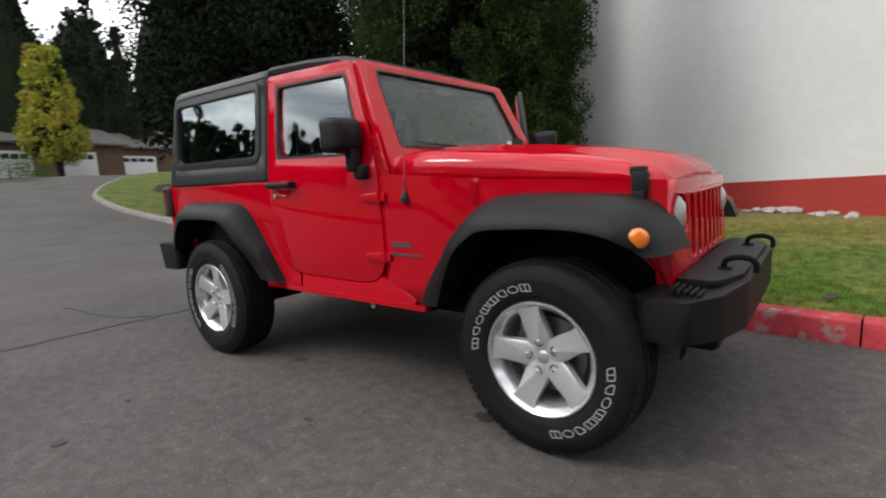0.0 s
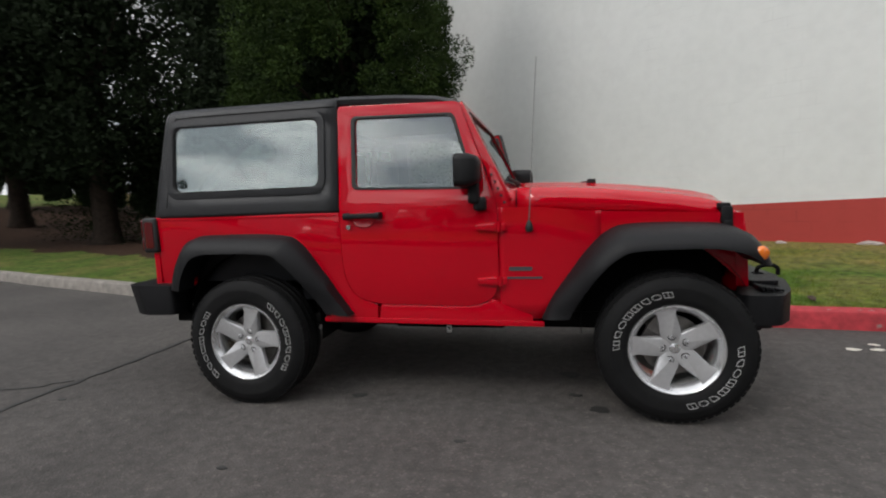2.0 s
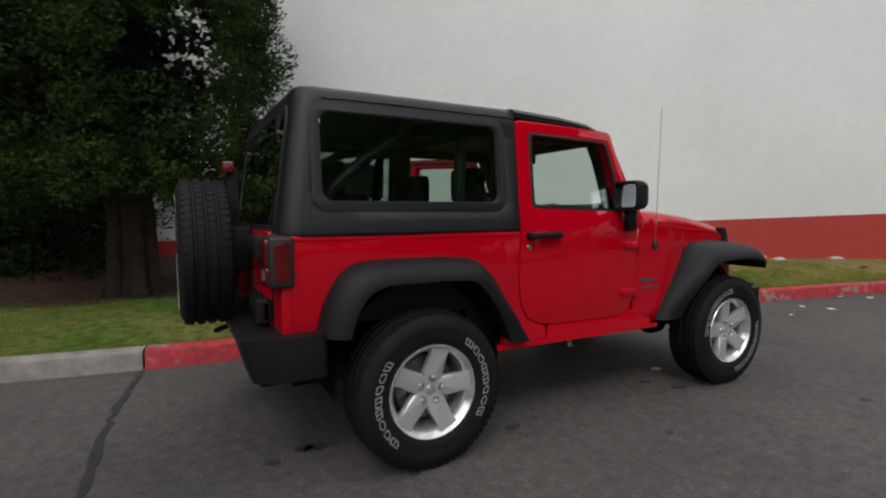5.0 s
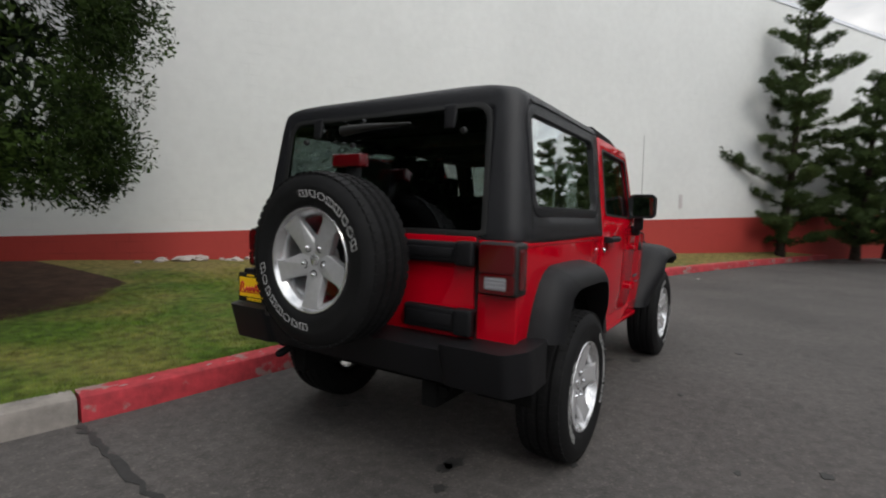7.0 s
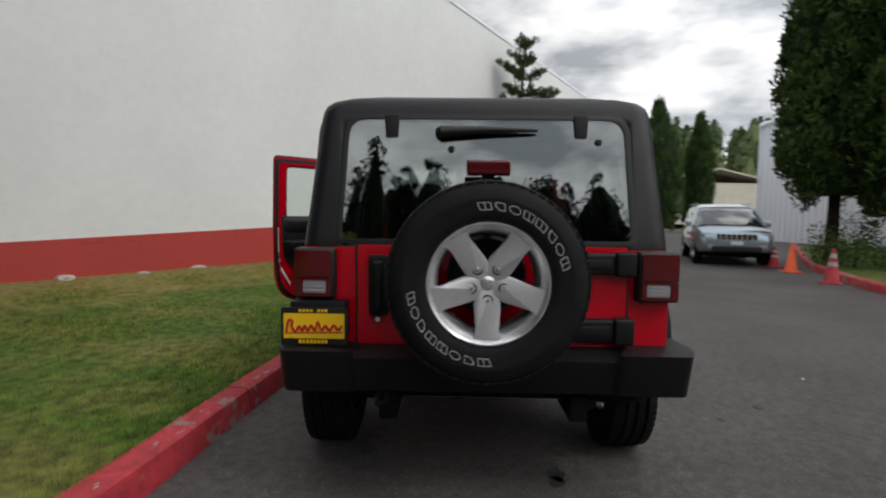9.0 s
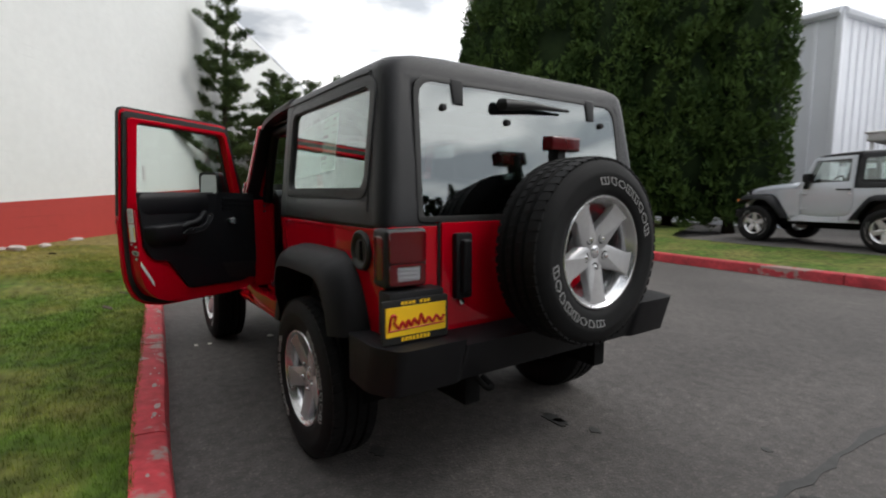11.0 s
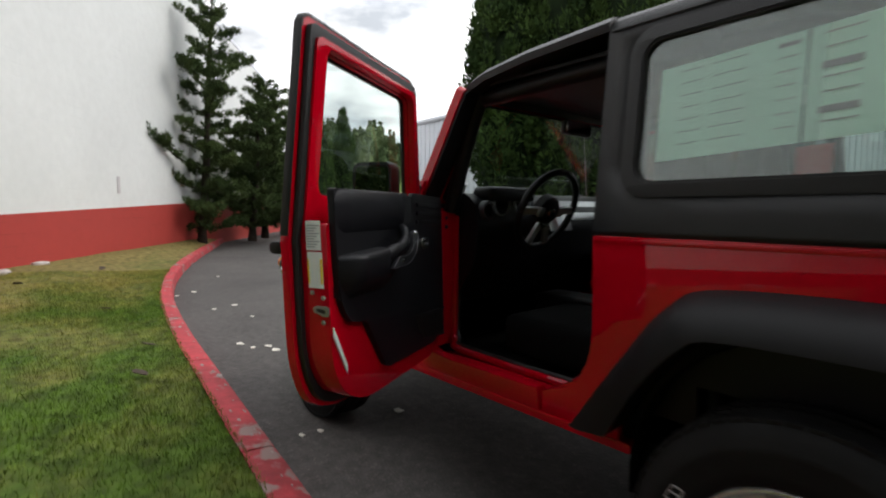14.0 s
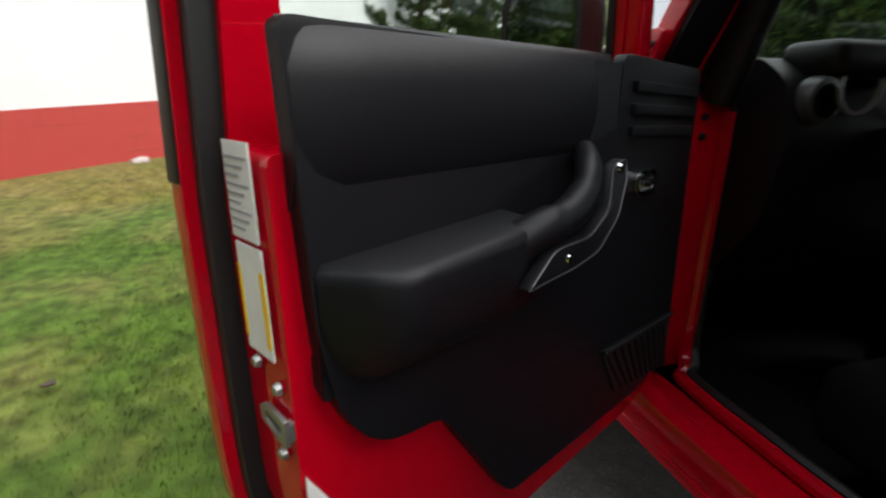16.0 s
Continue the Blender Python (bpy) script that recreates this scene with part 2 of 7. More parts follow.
M_LINE = mat("dull_bezel", (0.07, 0.07, 0.075), 0.4, 0.5)
M_INK = mat("ink", (0.05, 0.05, 0.055), 0.6)
M_YELLOW = mat("yellow_plate", (0.85, 0.52, 0.01), 0.45)
M_INKRED = mat("red_script", (0.45, 0.01, 0.01), 0.5)
M_LENSRED = mat("red_lens", (0.085, 0.002, 0.004), 0.2, coat=0.5)
M_LENSWHITE = mat("clear_lens", (0.30, 0.30, 0.32), 0.15, coat=1.0)
M_AMBER = mat("amber_lens", (0.75, 0.17, 0.01), 0.15, coat=1.0)
M_GLASS = glass_mat("clear_glass", (0.95, 0.98, 0.97), 1.5, 2.3)
M_SCREEN = glass_mat("windscreen_glass", (0.93, 0.97, 0.95), 1.5, 1.0)
M_TINT = glass_mat("tinted_glass", (0.78, 0.85, 0.82), 1.55, 3.0)
M_TINT_REAR = glass_mat("tinted_rear_glass", (0.42, 0.46, 0.45), 1.55, 3.0)
M_MIRROR = mat("mirror", (0.85, 0.85, 0.85), 0.02, 1.0)
M_STICKER = mat("window_sticker", (0.72, 0.97, 0.85), 0.5, var=0.03, scale=10)
M_ASPHALT = asphalt_mat()
M_CONCRETE = mat("kerb_concrete", (0.22, 0.20, 0.18), 0.9, var=0.3, scale=7, bump=0.6, bscale=70)
M_KERBRED = worn_paint_mat("kerb_red_paint", (0.355, 0.027, 0.036), (0.23, 0.19, 0.17))
M_BROWNLEAF = mat("brown_leaf", (0.045, 0.028, 0.018), 0.9, var=0.3, scale=20)
M_CHIP = mat("chipped_concrete", (0.30, 0.24, 0.225), 0.9, var=0.2, scale=30)
M_GRASS = lawn_mat("lawn_soil_and_thatch", (0.057, 0.096, 0.014), (0.166, 0.135, 0.046), 0.95, 0.5)
M_BLADE = lawn_mat("grass_blade", (0.088, 0.152, 0.016), (0.268, 0.234, 0.060), 0.75, 0.0)
M_WALL = block_mat("white_painted_block", (0.71, 0.72, 0.705), 0.05, 0.75)
M_WALLRED = block_mat("red_painted_block", (0.40, 0.042, 0.033), 0.22, 0.7)
M_BARK = mat("bark", (0.026, 0.019, 0.015), 0.95, var=0.35, scale=9, bump=1.0, bscale=30, spec=0.15)
# A and B are darker than real leaves: the crowns' shade is in them
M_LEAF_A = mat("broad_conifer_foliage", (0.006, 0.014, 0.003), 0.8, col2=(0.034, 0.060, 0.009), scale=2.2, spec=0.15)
M_LEAF_B = mat("shaded_crown_foliage", (0.004, 0.008, 0.003), 0.85, col2=(0.012, 0.021, 0.007), scale=1.1, spec=0.15)
M_LEAF_C = mat("pine_foliage", (0.024, 0.044, 0.014), 0.8, col2=(0.075, 0.108, 0.032), scale=1.2, spec=0.15)
M_LEAF_D = mat("columnar_foliage", (0.018, 0.040, 0.010), 0.8, col2=(0.064, 0.108, 0.024), scale=1.0, spec=0.15)
M_LEAF_Y = mat("autumn_foliage", (0.24, 0.33, 0.04), 0.8, col2=(0.42, 0.32, 0.05), scale=0.6, spec=0.15)
M_SHRUB = mat("shrub_foliage", (0.04, 0.08, 0.02), 0.8, col2=(0.09, 0.14, 0.035), scale=2, spec=0.15)
# leaf colour darkened to hold the shade under and inside trees
M_SHADE_LEAF = mat("shade_dark_foliage", (0.006, 0.012, 0.005), 0.9, col2=(0.017, 0.029, 0.010), scale=1.5, spec=0.1)
M_MULCH = mat("mulch", (0.046, 0.026, 0.017), 0.95, var=0.4, scale=6, bump=1.0, bscale=60, spec=0.15)
M_FIELD = mat("far_field", (0.10, 0.16, 0.03), 0.95, col2=(0.20, 0.22, 0.06), scale=0.08, fine=0.3, fscale=1.5)
# lightened leaves: the haze of distance is put into the colour
M_HAZE_WOODS = mat("far_woods", (0.075, 0.110, 0.050), 0.9, col2=(0.15, 0.18, 0.085), scale=0.12, spec=0.15)
M_METALWALL = mat("ribbed_metal_siding", (0.74, 0.76, 0.81), 0.5, 0.0, var=0.05, scale=0.4)
M_CREAM = mat("cream_siding", (0.55, 0.52, 0.42), 0.8, var=0.06, scale=1)
M_TENT = mat("white_canvas", (0.80, 0.80, 0.80), 0.8, var=0.03, scale=2)
M_SILVER = mat("silver_paint", (0.48, 0.51, 0.56), 0.38, 0.25, coat=1.0, var=0.03, scale=5)
M_BLUESILVER = mat("blue_silver_paint", (0.30, 0.38, 0.44), 0.28, 0.6, coat=1.0)
M_ORANGE = mat("cone_orange", (0.75, 0.10, 0.02), 0.6, var=0.1, scale=8)
M_BROWN = mat("brown_siding", (0.12, 0.075, 0.05), 0.85, var=0.2, scale=2)
M_ROOF = mat("shingle_roof", (0.10, 0.095, 0.09), 0.9, var=0.25, scale=3)
M_LITTER = mat("pale_fallen_leaf", (0.62, 0.58, 0.52), 0.8, var=0.15, scale=30)
M_OIL = mat("tar_and_oil", (0.026, 0.025, 0.0245), 0.7, var=0.3, scale=20)
M_STONE = mat("pale_rubble", (0.42, 0.37, 0.34), 0.9, var=0.25, scale=9, bump=0.6, bscale=30)


# ---- mesh helpers ----
from mathutils.geometry import tessellate_polygon


def empty(name, m=None):
    ob = new(name)
    ob.empty_display_size = 0.1
    if m is not None:
        ob.matrix_world = m
    return ob


def part(name, bm, material, parent=None, label="", smooth=38, solid=0.0):
    bmesh.ops.recalc_face_normals(bm, faces=bm.faces)
    me = bpy.data.meshes.new(name)
    bm.to_mesh(me)
    bm.free()
    me.materials.append(material)
    if smooth:
        me.polygons.foreach_set("use_smooth", [True] * len(me.polygons))
        me.set_sharp_from_angle(angle=radians(smooth))
    ob = new(name, me)
    if parent is not None:
        ob.parent = parent
    if label:
        ob["label"] = label
    if solid:
        s = ob.modifiers.new("shell", "SOLIDIFY")
        s.thickness, s.offset = solid, -1
    return ob


def bev(bm, off, seg=2, ang=0.6):
    es = [e for e in bm.edges if len(e.link_faces) == 2 and e.calc_face_angle() > ang]
    if off and es:
        bmesh.ops.bevel(bm, geom=es, offset=off, segments=seg, profile=0.6, affect="EDGES", clamp_overlap=True)


def box(x0, x1, y0, y1, z0, z1, off=0.008, seg=2, bm=None):
    t = bmesh.new()
    r = bmesh.ops.create_cube(t, size=1)
    for v in t.verts:
        v.co = Vector(((x0 + x1) / 2 + v.co.x * (x1 - x0), (y0 + y1) / 2 + v.co.y * (y1 - y0), (z0 + z1) / 2 + v.co.z * (z1 - z0)))
    if off:
        bmesh.ops.bevel(t, geom=list(t.edges), offset=off, segments=seg, profile=0.6, affect="EDGES", clamp_overlap=True)
    return t if bm is None else join(bm, t)


def join(bm, other, m=None):
    if m is not None:
        bmesh.ops.transform(other, matrix=m, verts=other.verts)
    me = bpy.data.meshes.new("tmp")
    other.to_mesh(me)
    other.free()
    bm.from_mesh(me)
    bpy.data.meshes.remove(me)
    return bm


def plate(outer, holes, thick, f, off=0.0, seg=2):
    """A plate from a 2D outline with holes, w from 0 to thick, laid into space by f(u, v, w)."""
    bm = bmesh.new()
    loops = [[Vector((u, v, 0)) for u, v in loop] for loop in [outer] + list(holes)]
    vs = [bm.verts.new(p) for loop in loops for p in loop]
    for tri in tessellate_polygon(loops):
        bm.faces.new([vs[i] for i in tri])
    bmesh.ops.dissolve_limit(bm, angle_limit=0.01, verts=bm.verts, edges=bm.edges)
    r = bmesh.ops.extrude_face_region(bm, geom=list(bm.faces))
    for v in r["geom"]:
        if isinstance(v, bmesh.types.BMVert):
            v.co.z = thick
    bmesh.ops.recalc_face_normals(bm, faces=bm.faces)
    bev(bm, off, seg)
    for v in bm.verts:
        v.co = Vector(f(*v.co))
    return bm


def rrect(u0, u1, v0, v1, r, n=5):
    pts = []
    for cx, cy, a0 in ((u1 - r, v1 - r, 0), (u0 + r, v1 - r, 90), (u0 + r, v0 + r, 180), (u1 - r, v0 + r, 270)):
        for i in range(n + 1):
            a = radians(a0 + 90 * i / n)
            pts.append((cx + r * math.cos(a), cy + r * math.sin(a)))
    return pts


def rounded(pts, r, n=4):
    """A polygon with rounded corners; r may be one number or one for each corner."""
    out, k = [], len(pts)
    for i in range(k):
        p, a, b = Vector(pts[i]), Vector(pts[i - 1]), Vector(pts[(i + 1) % k])
        ri = r[i] if isinstance(r, (list, tuple)) else r
        if ri <= 0:
            out.append(tuple(p))
            continue
        da, db = (a - p), (b - p)
        la, lb = min(ri, da.length * 0.45), min(ri, db.length * 0.45)
        q0, q1 = p + da.normalized() * la, p + db.normalized() * lb
        for j in range(n + 1):
            t = j / n
            out.append(tuple(q0 * (1 - t) ** 2 + p * 2 * t * (1 - t) + q1 * t ** 2))
    return out


def loft(rings, closed=True, caps=True):
    bm = bmesh.new()
    vs = [[bm.verts.new(p) for p in ring] for ring in rings]
    n = len(rings[0])
    for a, b in zip(vs, vs[1:]):
        for i in range(n if closed else n - 1):
            j = (i + 1) % n
            bm.faces.new((a[i], a[j], b[j], b[i]))
    if caps and closed:
        bm.faces.new(vs[0])
        bm.faces.new(list(reversed(vs[-1])))
    return bm


def lathe(profile, seg=48, axis="y"):
    """Turned shape: profile of (radius, along)."""
    rings = []
    for i in range(seg):
        a = 2 * math.pi * i / seg
        c, s = math.cos(a), math.sin(a)
        if axis == "y":
            rings.append([(r * c, h, r * s) for r, h in profile])
        elif axis == "x":
            rings.append([(h, r * c, r * s) for r, h in profile])
        else:
            rings.append([(r * c, r * s, h) for r, h in profile])
    bm = bmesh.new()
    vs = [[bm.verts.new(p) for p in ring] for ring in rings]
    for i in range(seg):
        a, b = vs[i], vs[(i + 1) % seg]
        for j in range(len(profile) - 1):
            bm.faces.new((a[j], a[j + 1], b[j + 1], b[j]))
    bmesh.ops.remove_doubles(bm, verts=bm.verts, dist=1e-5)
    return bm


def tube(path, radius, n=8, bm=None):
    pts = [Vector(p) for p in path]
    rings = []
    up = Vector((0.13, 0.27, 1)).normalized()
    for i, p in enumerate(pts):
        d = (pts[min(i + 1, len(pts) - 1)] - pts[max(i - 1, 0)]).normalized()
        a = d.cross(up)
        if a.length < 0.05:
            a = d.cross(Vector((1, 0, 0)))
        a.normalize()
        b = d.cross(a)
        r = radius[i] if isinstance(radius, (list, tuple)) else radius
        rings.append([tuple(p + a * r * math.cos(2 * math.pi * k / n) + b * r * math.sin(2 * math.pi * k / n)) for k in range(n)])
    t = loft(rings)
    return t if bm is None else join(bm, t)


def spline(pts, n=6):
    """Catmull-Rom through points of any dimension."""
    P = [Vector(p) for p in pts]
    P = [P[0] * 2 - P[1]] + P + [P[-1] * 2 - P[-2]]
    out = []
    for i in range(1, len(P) - 2):
        for j in range(n):
            t = j / n
            a, b, c, d = P[i - 1], P[i], P[i + 1], P[i + 2]
            out.append(tuple(0.5 * (2 * b + (c - a) * t + (2 * a - 5 * b + 4 * c - d) * t * t + (3 * b - a - 3 * c + d) * t ** 3)))
    out.append(tuple(P[-2]))
    return out


def smooth01(t):
    t = min(1, max(0, t))
    return t * t * (3 - 2 * t)


# ---- the ground ----
KERB = spline([(-60, 36), (-45, 22.5), (-36, 14.6), (-31, 10.2), (-28.6, 8.6), (-26.5, 7.35), (-24.2, 6.25), (-22.6, 5.72), (-19, 5.25), (-14.1, 4.97), (-9.2, 3.92), (-6.6, 3.1), (-4.17, 2.37), (-3.0, 1.93),
               (-2.2, 1.75), (-1.4, 1.61), (-0.8, 1.53), (0.26, 1.45), (0.8, 1.40), (1.3, 1.345), (2.1, 1.268), (3.0, 1.18), (4.2, 1.065), (5.4, 0.92), (6.6, 0.74), (8.05, 0.44), (9.4, 0.08), (11.5, -0.60), (14.2, -1.60),
               (16.1, -2.35), (20, -3.85), (25, -5.85), (39, -12.3), (51, -18.8), (60, -23.9), (78, -34.5)], 8)
FARKERB = spline([(-40, -6.2), (-20, -6.6), (-4, -6.75), (0.5, -6.85), (3.0, -6.98), (6.1, -7.5), (7.8, -8.1), (9.6, -8.9), (11.9, -10.1), (22, -16.5)], 8)
WALL_D = Vector((1, -0.668, 0)).normalized()
WALL_N = Vector((-0.668, -1, 0)).normalized()


def wall_y(x):
    return 9.255 - 0.668 * x


def ground_z(x, y):
    return 2.5 * smooth01((-x - 11) / 28)


def kerb_y(x, line=KERB):
    for a, b in zip(line, line[1:]):
        if a[0] <= x <= b[0]:
            return a[1] + (b[1] - a[1]) * (x - a[0]) / (b[0] - a[0])
    return line[0][1] if x < line[0][0] else line[-1][1]


def ground():
    xs = [-900, -400, -200, -120, -80] + [-60 + 2.0 * i for i in range(0, 71)] + [100, 140, 200, 400, 900]
    ys = [-900, -400, -200, -120, -80, -60, -45, -34, -26, -20, -15, -11, -8, -5, -2, 1, 4, 7, 11, 15, 20, 26, 34, 45, 60, 80, 120, 200, 400, 900]
    bm = bmesh.new()
    g = [[bm.verts.new((x, y, ground_z(x, y))) for y in ys] for x in xs]
    for i in range(len(xs) - 1):
        for j in range(len(ys) - 1):
            bm.faces.new((g[i][j], g[i + 1][j], g[i + 1][j + 1], g[i][j + 1]))
    return tagged(part("road", bm, M_ASPHALT, None), "worn dark grey asphalt road and yard", "road", kind="structure")


def kerb_strip(name, pts, side, material, label, parent=None, h=0.155, w=0.165):
    rings = []
    for i, p in enumerate(pts):
        a, b = Vector(pts[max(i - 1, 0)]), Vector(pts[min(i + 1, len(pts) - 1)])
        d = (b - a).normalized()
        nrm = Vector((-d.y, d.x)) * side
        z0 = ground_z(p[0], p[1])
        q = Vector(p)
        prof = [(0.0, -0.05), (0.012, h - 0.035), (0.022, h - 0.012), (0.045, h), (w, h + 0.004), (w, -0.05)]
        rings.append([(q.x + nrm.x * u, q.y + nrm.y * u, z0 + v) for u, v in prof])
    ob = part(name, loft(rings), material, parent)
    return tagged(ob, label, "kerb", kind="structure") if parent is None else ob


def bank_z(x, s):
    """Height of the lawn between kerb and wall; s from 0 at the kerb to 1 at the wall."""
    top = 0.27
    return ground_z(x, 0) + 0.150 + (top - 0.150) * smooth01(s * 1.1)


def lawn():
    bm = bmesh.new()
    xs = [-60 + 0.5 * i for i in range(0, 200)]
    cols = []
    for x in xs:
        y0 = kerb_y(x) + 0.11
        y1 = wall_y(x) if x > -6.5 else 60
        y1 = max(y1, y0 + 0.6)
        col = []
        for k in range(13):
            s = k / 12
            y = y0 + (y1 - y0) * s
            z = bank_z(x, s) + 0.03 * (noise.noise((x * 0.9, y * 0.9, 0)) if 0 < k else 0)
            col.append(bm.verts.new((x, y, z)))
        cols.append(col)
    for a, b in zip(cols, cols[1:]):
        for k in range(12):
            bm.faces.new((a[k], b[k], b[k + 1], a[k + 1]))
    return tagged(part("lawn", bm, M_GRASS), "sloping lawn of patchy green and yellowed grass", "grass", kind="structure")


def far_lawn():
    bm = bmesh.new()
    cols = []
    for i in range(0, 110):
        x = -36 + 0.5 * i
        y0 = kerb_y(x, FARKERB) - 0.11
        y1 = y0 - 2.35 - (5.0 * smooth01((x - 4) / 3))
        col = [bm.verts.new((x, y0 + (y1 - y0) * k / 6, ground_z(x, 0) + 0.13 + 0.095 * smooth01(k / 6) + 0.02 * noise.noise((x, k, 3)))) for k in range(7)]
        cols.append(col)
    for a, b in zip(cols, cols[1:]):
        for k in range(6):
            bm.faces.new((a[k], b[k], b[k + 1], a[k + 1]))
    return tagged(part("lawn_far", bm, M_GRASS), "strip of short grass behind a red kerb", "grass", kind="structure")


def parking_ground():
    bm = bmesh.new()
    xs = [-24 + i for i in range(29)]
    g = [[bm.verts.new((x, kerb_y(x, FARKERB) - 2.42 - k * 3.2, ground_z(x, 0) + (0.215 if k else 0.228))) for k in range(4)] + [bm.verts.new((x, kerb_y(x, FARKERB) - 2.42, -0.1))] for x in xs]
    for a, b in zip(g, g[1:]):
        for k in range(3):
            bm.faces.new((a[k], b[k], b[k + 1], a[k + 1]))
        bm.faces.new((a[4], b[4], b[0], a[0]))
    return tagged(part("parking_ground", bm, M_ASPHALT), "raised asphalt parking ground behind a strip of grass", "parking ground", kind="structure")


ground()
lawn()
parking_ground()
far_lawn()
kx = [p for p in KERB if p[0] <= -1.36] + [(-1.312, kerb_y(-1.312))]
kerb_strip("kerb_concrete", sorted(kx), 1, M_CONCRETE, "bare grey concrete kerb along the lawn")


def kerb_stones(name, pts, side, label, cuts):
    """A kerb in separate stones, cut at the given x with narrow open joints."""
    k = tagged(empty(name), label, "kerb", kind="structure")
    for a, b in zip(cuts, cuts[1:]):
        seg = [(a + 0.006, kerb_y(a + 0.006, pts))] + [p for p in pts if a + 0.05 < p[0] < b - 0.05] + [(b - 0.006, kerb_y(b - 0.006, pts))]
        kerb_strip("kerb_stone", seg, side, M_KERBRED, "", k)
    return k


kerb_stones("kerb_red", KERB, 1, "red-painted concrete kerb with chipped paint", [-1.30, 0.30, 1.88, 3.46, 5.1, 7.2, 9, 11, 13, 15.5, 18, 21, 25, 30, 40, 58, 76])
kerb_stones("kerb_far", FARKERB, -1, "red-painted kerb on the other side of the road", [-39, -30, -20, -12, -6, -3, 0.1, 3, 6, 9, 12, 15, 18, 21.5])


# ---- the big white building ----
def white_wall():
    th = 0.3
    x0, x1 = -6.5, 29.3
    p0, p1 = Vector((x0, wall_y(x0), 0)), Vector((x1, wall_y(x1), 0))
    L = (p1 - p0).length

    def f(u, v, w):
        q = p0 + WALL_D * u - WALL_N * (w + 0.0)
        return (q.x, q.y, v)

    def top(u):
        return 8.95 - 1.66 * (u / L)

    def band(u):
        return 0.668 + 0.0441 * (x0 + (x1 - x0) * u / L)
    b = plate([(0, band(0)), (L, band(L)), (L, top(L)), (0, top(0))], [], th, f)
    tagged(part("wall_building", b, M_WALL), "tall white-painted concrete block wall with a red base band", "wall", kind="structure")
    b = plate([(0, -0.2), (L, -0.2), (L, band(L)), (0, band(0))], [], th + 0.012, lambda u, v, w: f(u, v, w - 0.012))
    tagged(part("wall_base_band", b, M_WALLRED), "red-painted base band of the white wall", "wall", kind="structure")
    # a lower stretch of wall set back behind the far end
    q0 = p1 - WALL_N * 0.35 + WALL_D * 0.02
    b = plate([(0, -0.2), (6.2, -0.2), (6.2, 6.6), (0, 6.73)], [], th, lambda u, v, w: tuple(q0 + WALL_D * u - WALL_N * w + Vector((0, 0, v))))
    tagged(part("wall_far", b, M_WALL), "lower white-painted wall beyond the end of the long wall", "wall", kind="structure")
    b = plate([(0.3, -0.2), (12, -0.2), (12, 6.6), (0.3, 6.6)], [], th, lambda u, v, w: tuple(q0 + WALL_D * (6.2 - w) - WALL_N * u + Vector((0, 0, v))))
    tagged(part("wall_far_end", b, M_WALL), "shaded end of the lower white wall", "wall", kind="structure")
    # coping and end walls
    b = plate([(0, top(0)), (L, top(L)), (L, top(L) + 0.12), (0, top(0) + 0.12)], [], th + 0.06, lambda u, v, w: f(u, v, w - 0.03))
    tagged(part("trim_coping", b, M_METALWALL), "thin metal coping on the wall", "trim", kind="structure")
    for nm, p, s in (("wall_end_near", p0, 1), ("wall_end_far", p1, -1)):
        h = top(0) if s == 1 else top(L)
        b = plate([(0.3, -0.2), (16, -0.2), (16, h), (0.3, h)], [], 0.3, lambda u, v, w: tuple(p - WALL_N * u + WALL_D * w * s + Vector((0, 0, v))))
        tagged(part(nm, b, M_WALL), "white-painted end wall of the building", "wall", kind="structure")


white_wall()


# ---- the red off-road car: x forward from the rear axle, y to its left ----
WB = 2.412
HUBZ = 0.396


def side_y(z):
    """Half width of the cabin's side at height z."""
    if z < 0.62:
        return 0.772
    if z < 1.15:
        return 0.772 + 0.023 * (z - 0.62) / 0.53
    return 0.797 - 0.070 * (z - 1.15) / 0.65


def toe(x):
    """The tub widens a little towards the tail."""
    return 0.022 * smooth01((0.55 - x) / 0.95)


def on_side(s, off=0.0):
    """Lays (x, z, depth inwards) onto the cabin's side; s = -1 right, 1 left."""
    return lambda u, v, w: (u, s * (side_y(v) + toe(u) + off - w), v)


def nose_y(x):
    return 0.788 - 0.20 * smooth01((x - 1.60) / 1.35) if x > 1.60 else 0.788


def cowl_y(x, z):
    """Half width of the cowl's side, flat behind and narrowing under the front flare."""
    k = smooth01((x - 1.74) / 0.36)
    return side_y(z) * (1 - k) + nose_y(x) * k


def arch(outer, inner, s, parent, label, root, slim):
    """Fender flare: root is its half width at the upper edge; slim(q) thins the lip along its run."""
    o, i_ = spline(outer, 6), spline(inner, 6)
    rings = []
    for n, (a, b) in enumerate(zip(o, i_)):
        A, B = Vector(a), Vector(b)
        lip = 0.938 - 0.080 * slim(n / (len(o) - 1))
        wy = min(nose_y(A.x), side_y(A.y)) - 0.03
        m = A.lerp(B, 0.30)
        k = A.lerp(B, 0.75)
        c = (B - A).normalized() * 0.02
        rings.append([(A.x - c.x, s * wy, A.y - c.y), (A.x, s * min(root, lip - 0.02), A.y), (m.x, s * (root * 0.35 + lip * 0.65 - 0.004), m.y), (k.x, s * (lip - 0.003), k.y), (B.x, s * lip, B.y), (B.x, s * (lip - 0.016), B.y), (B.x - c.x * 0.3, s * (wy - 0.02), B.y - c.y * 0.3)])
    return part("fender_flare", loft(rings), M_BLACK, parent, label, 50)


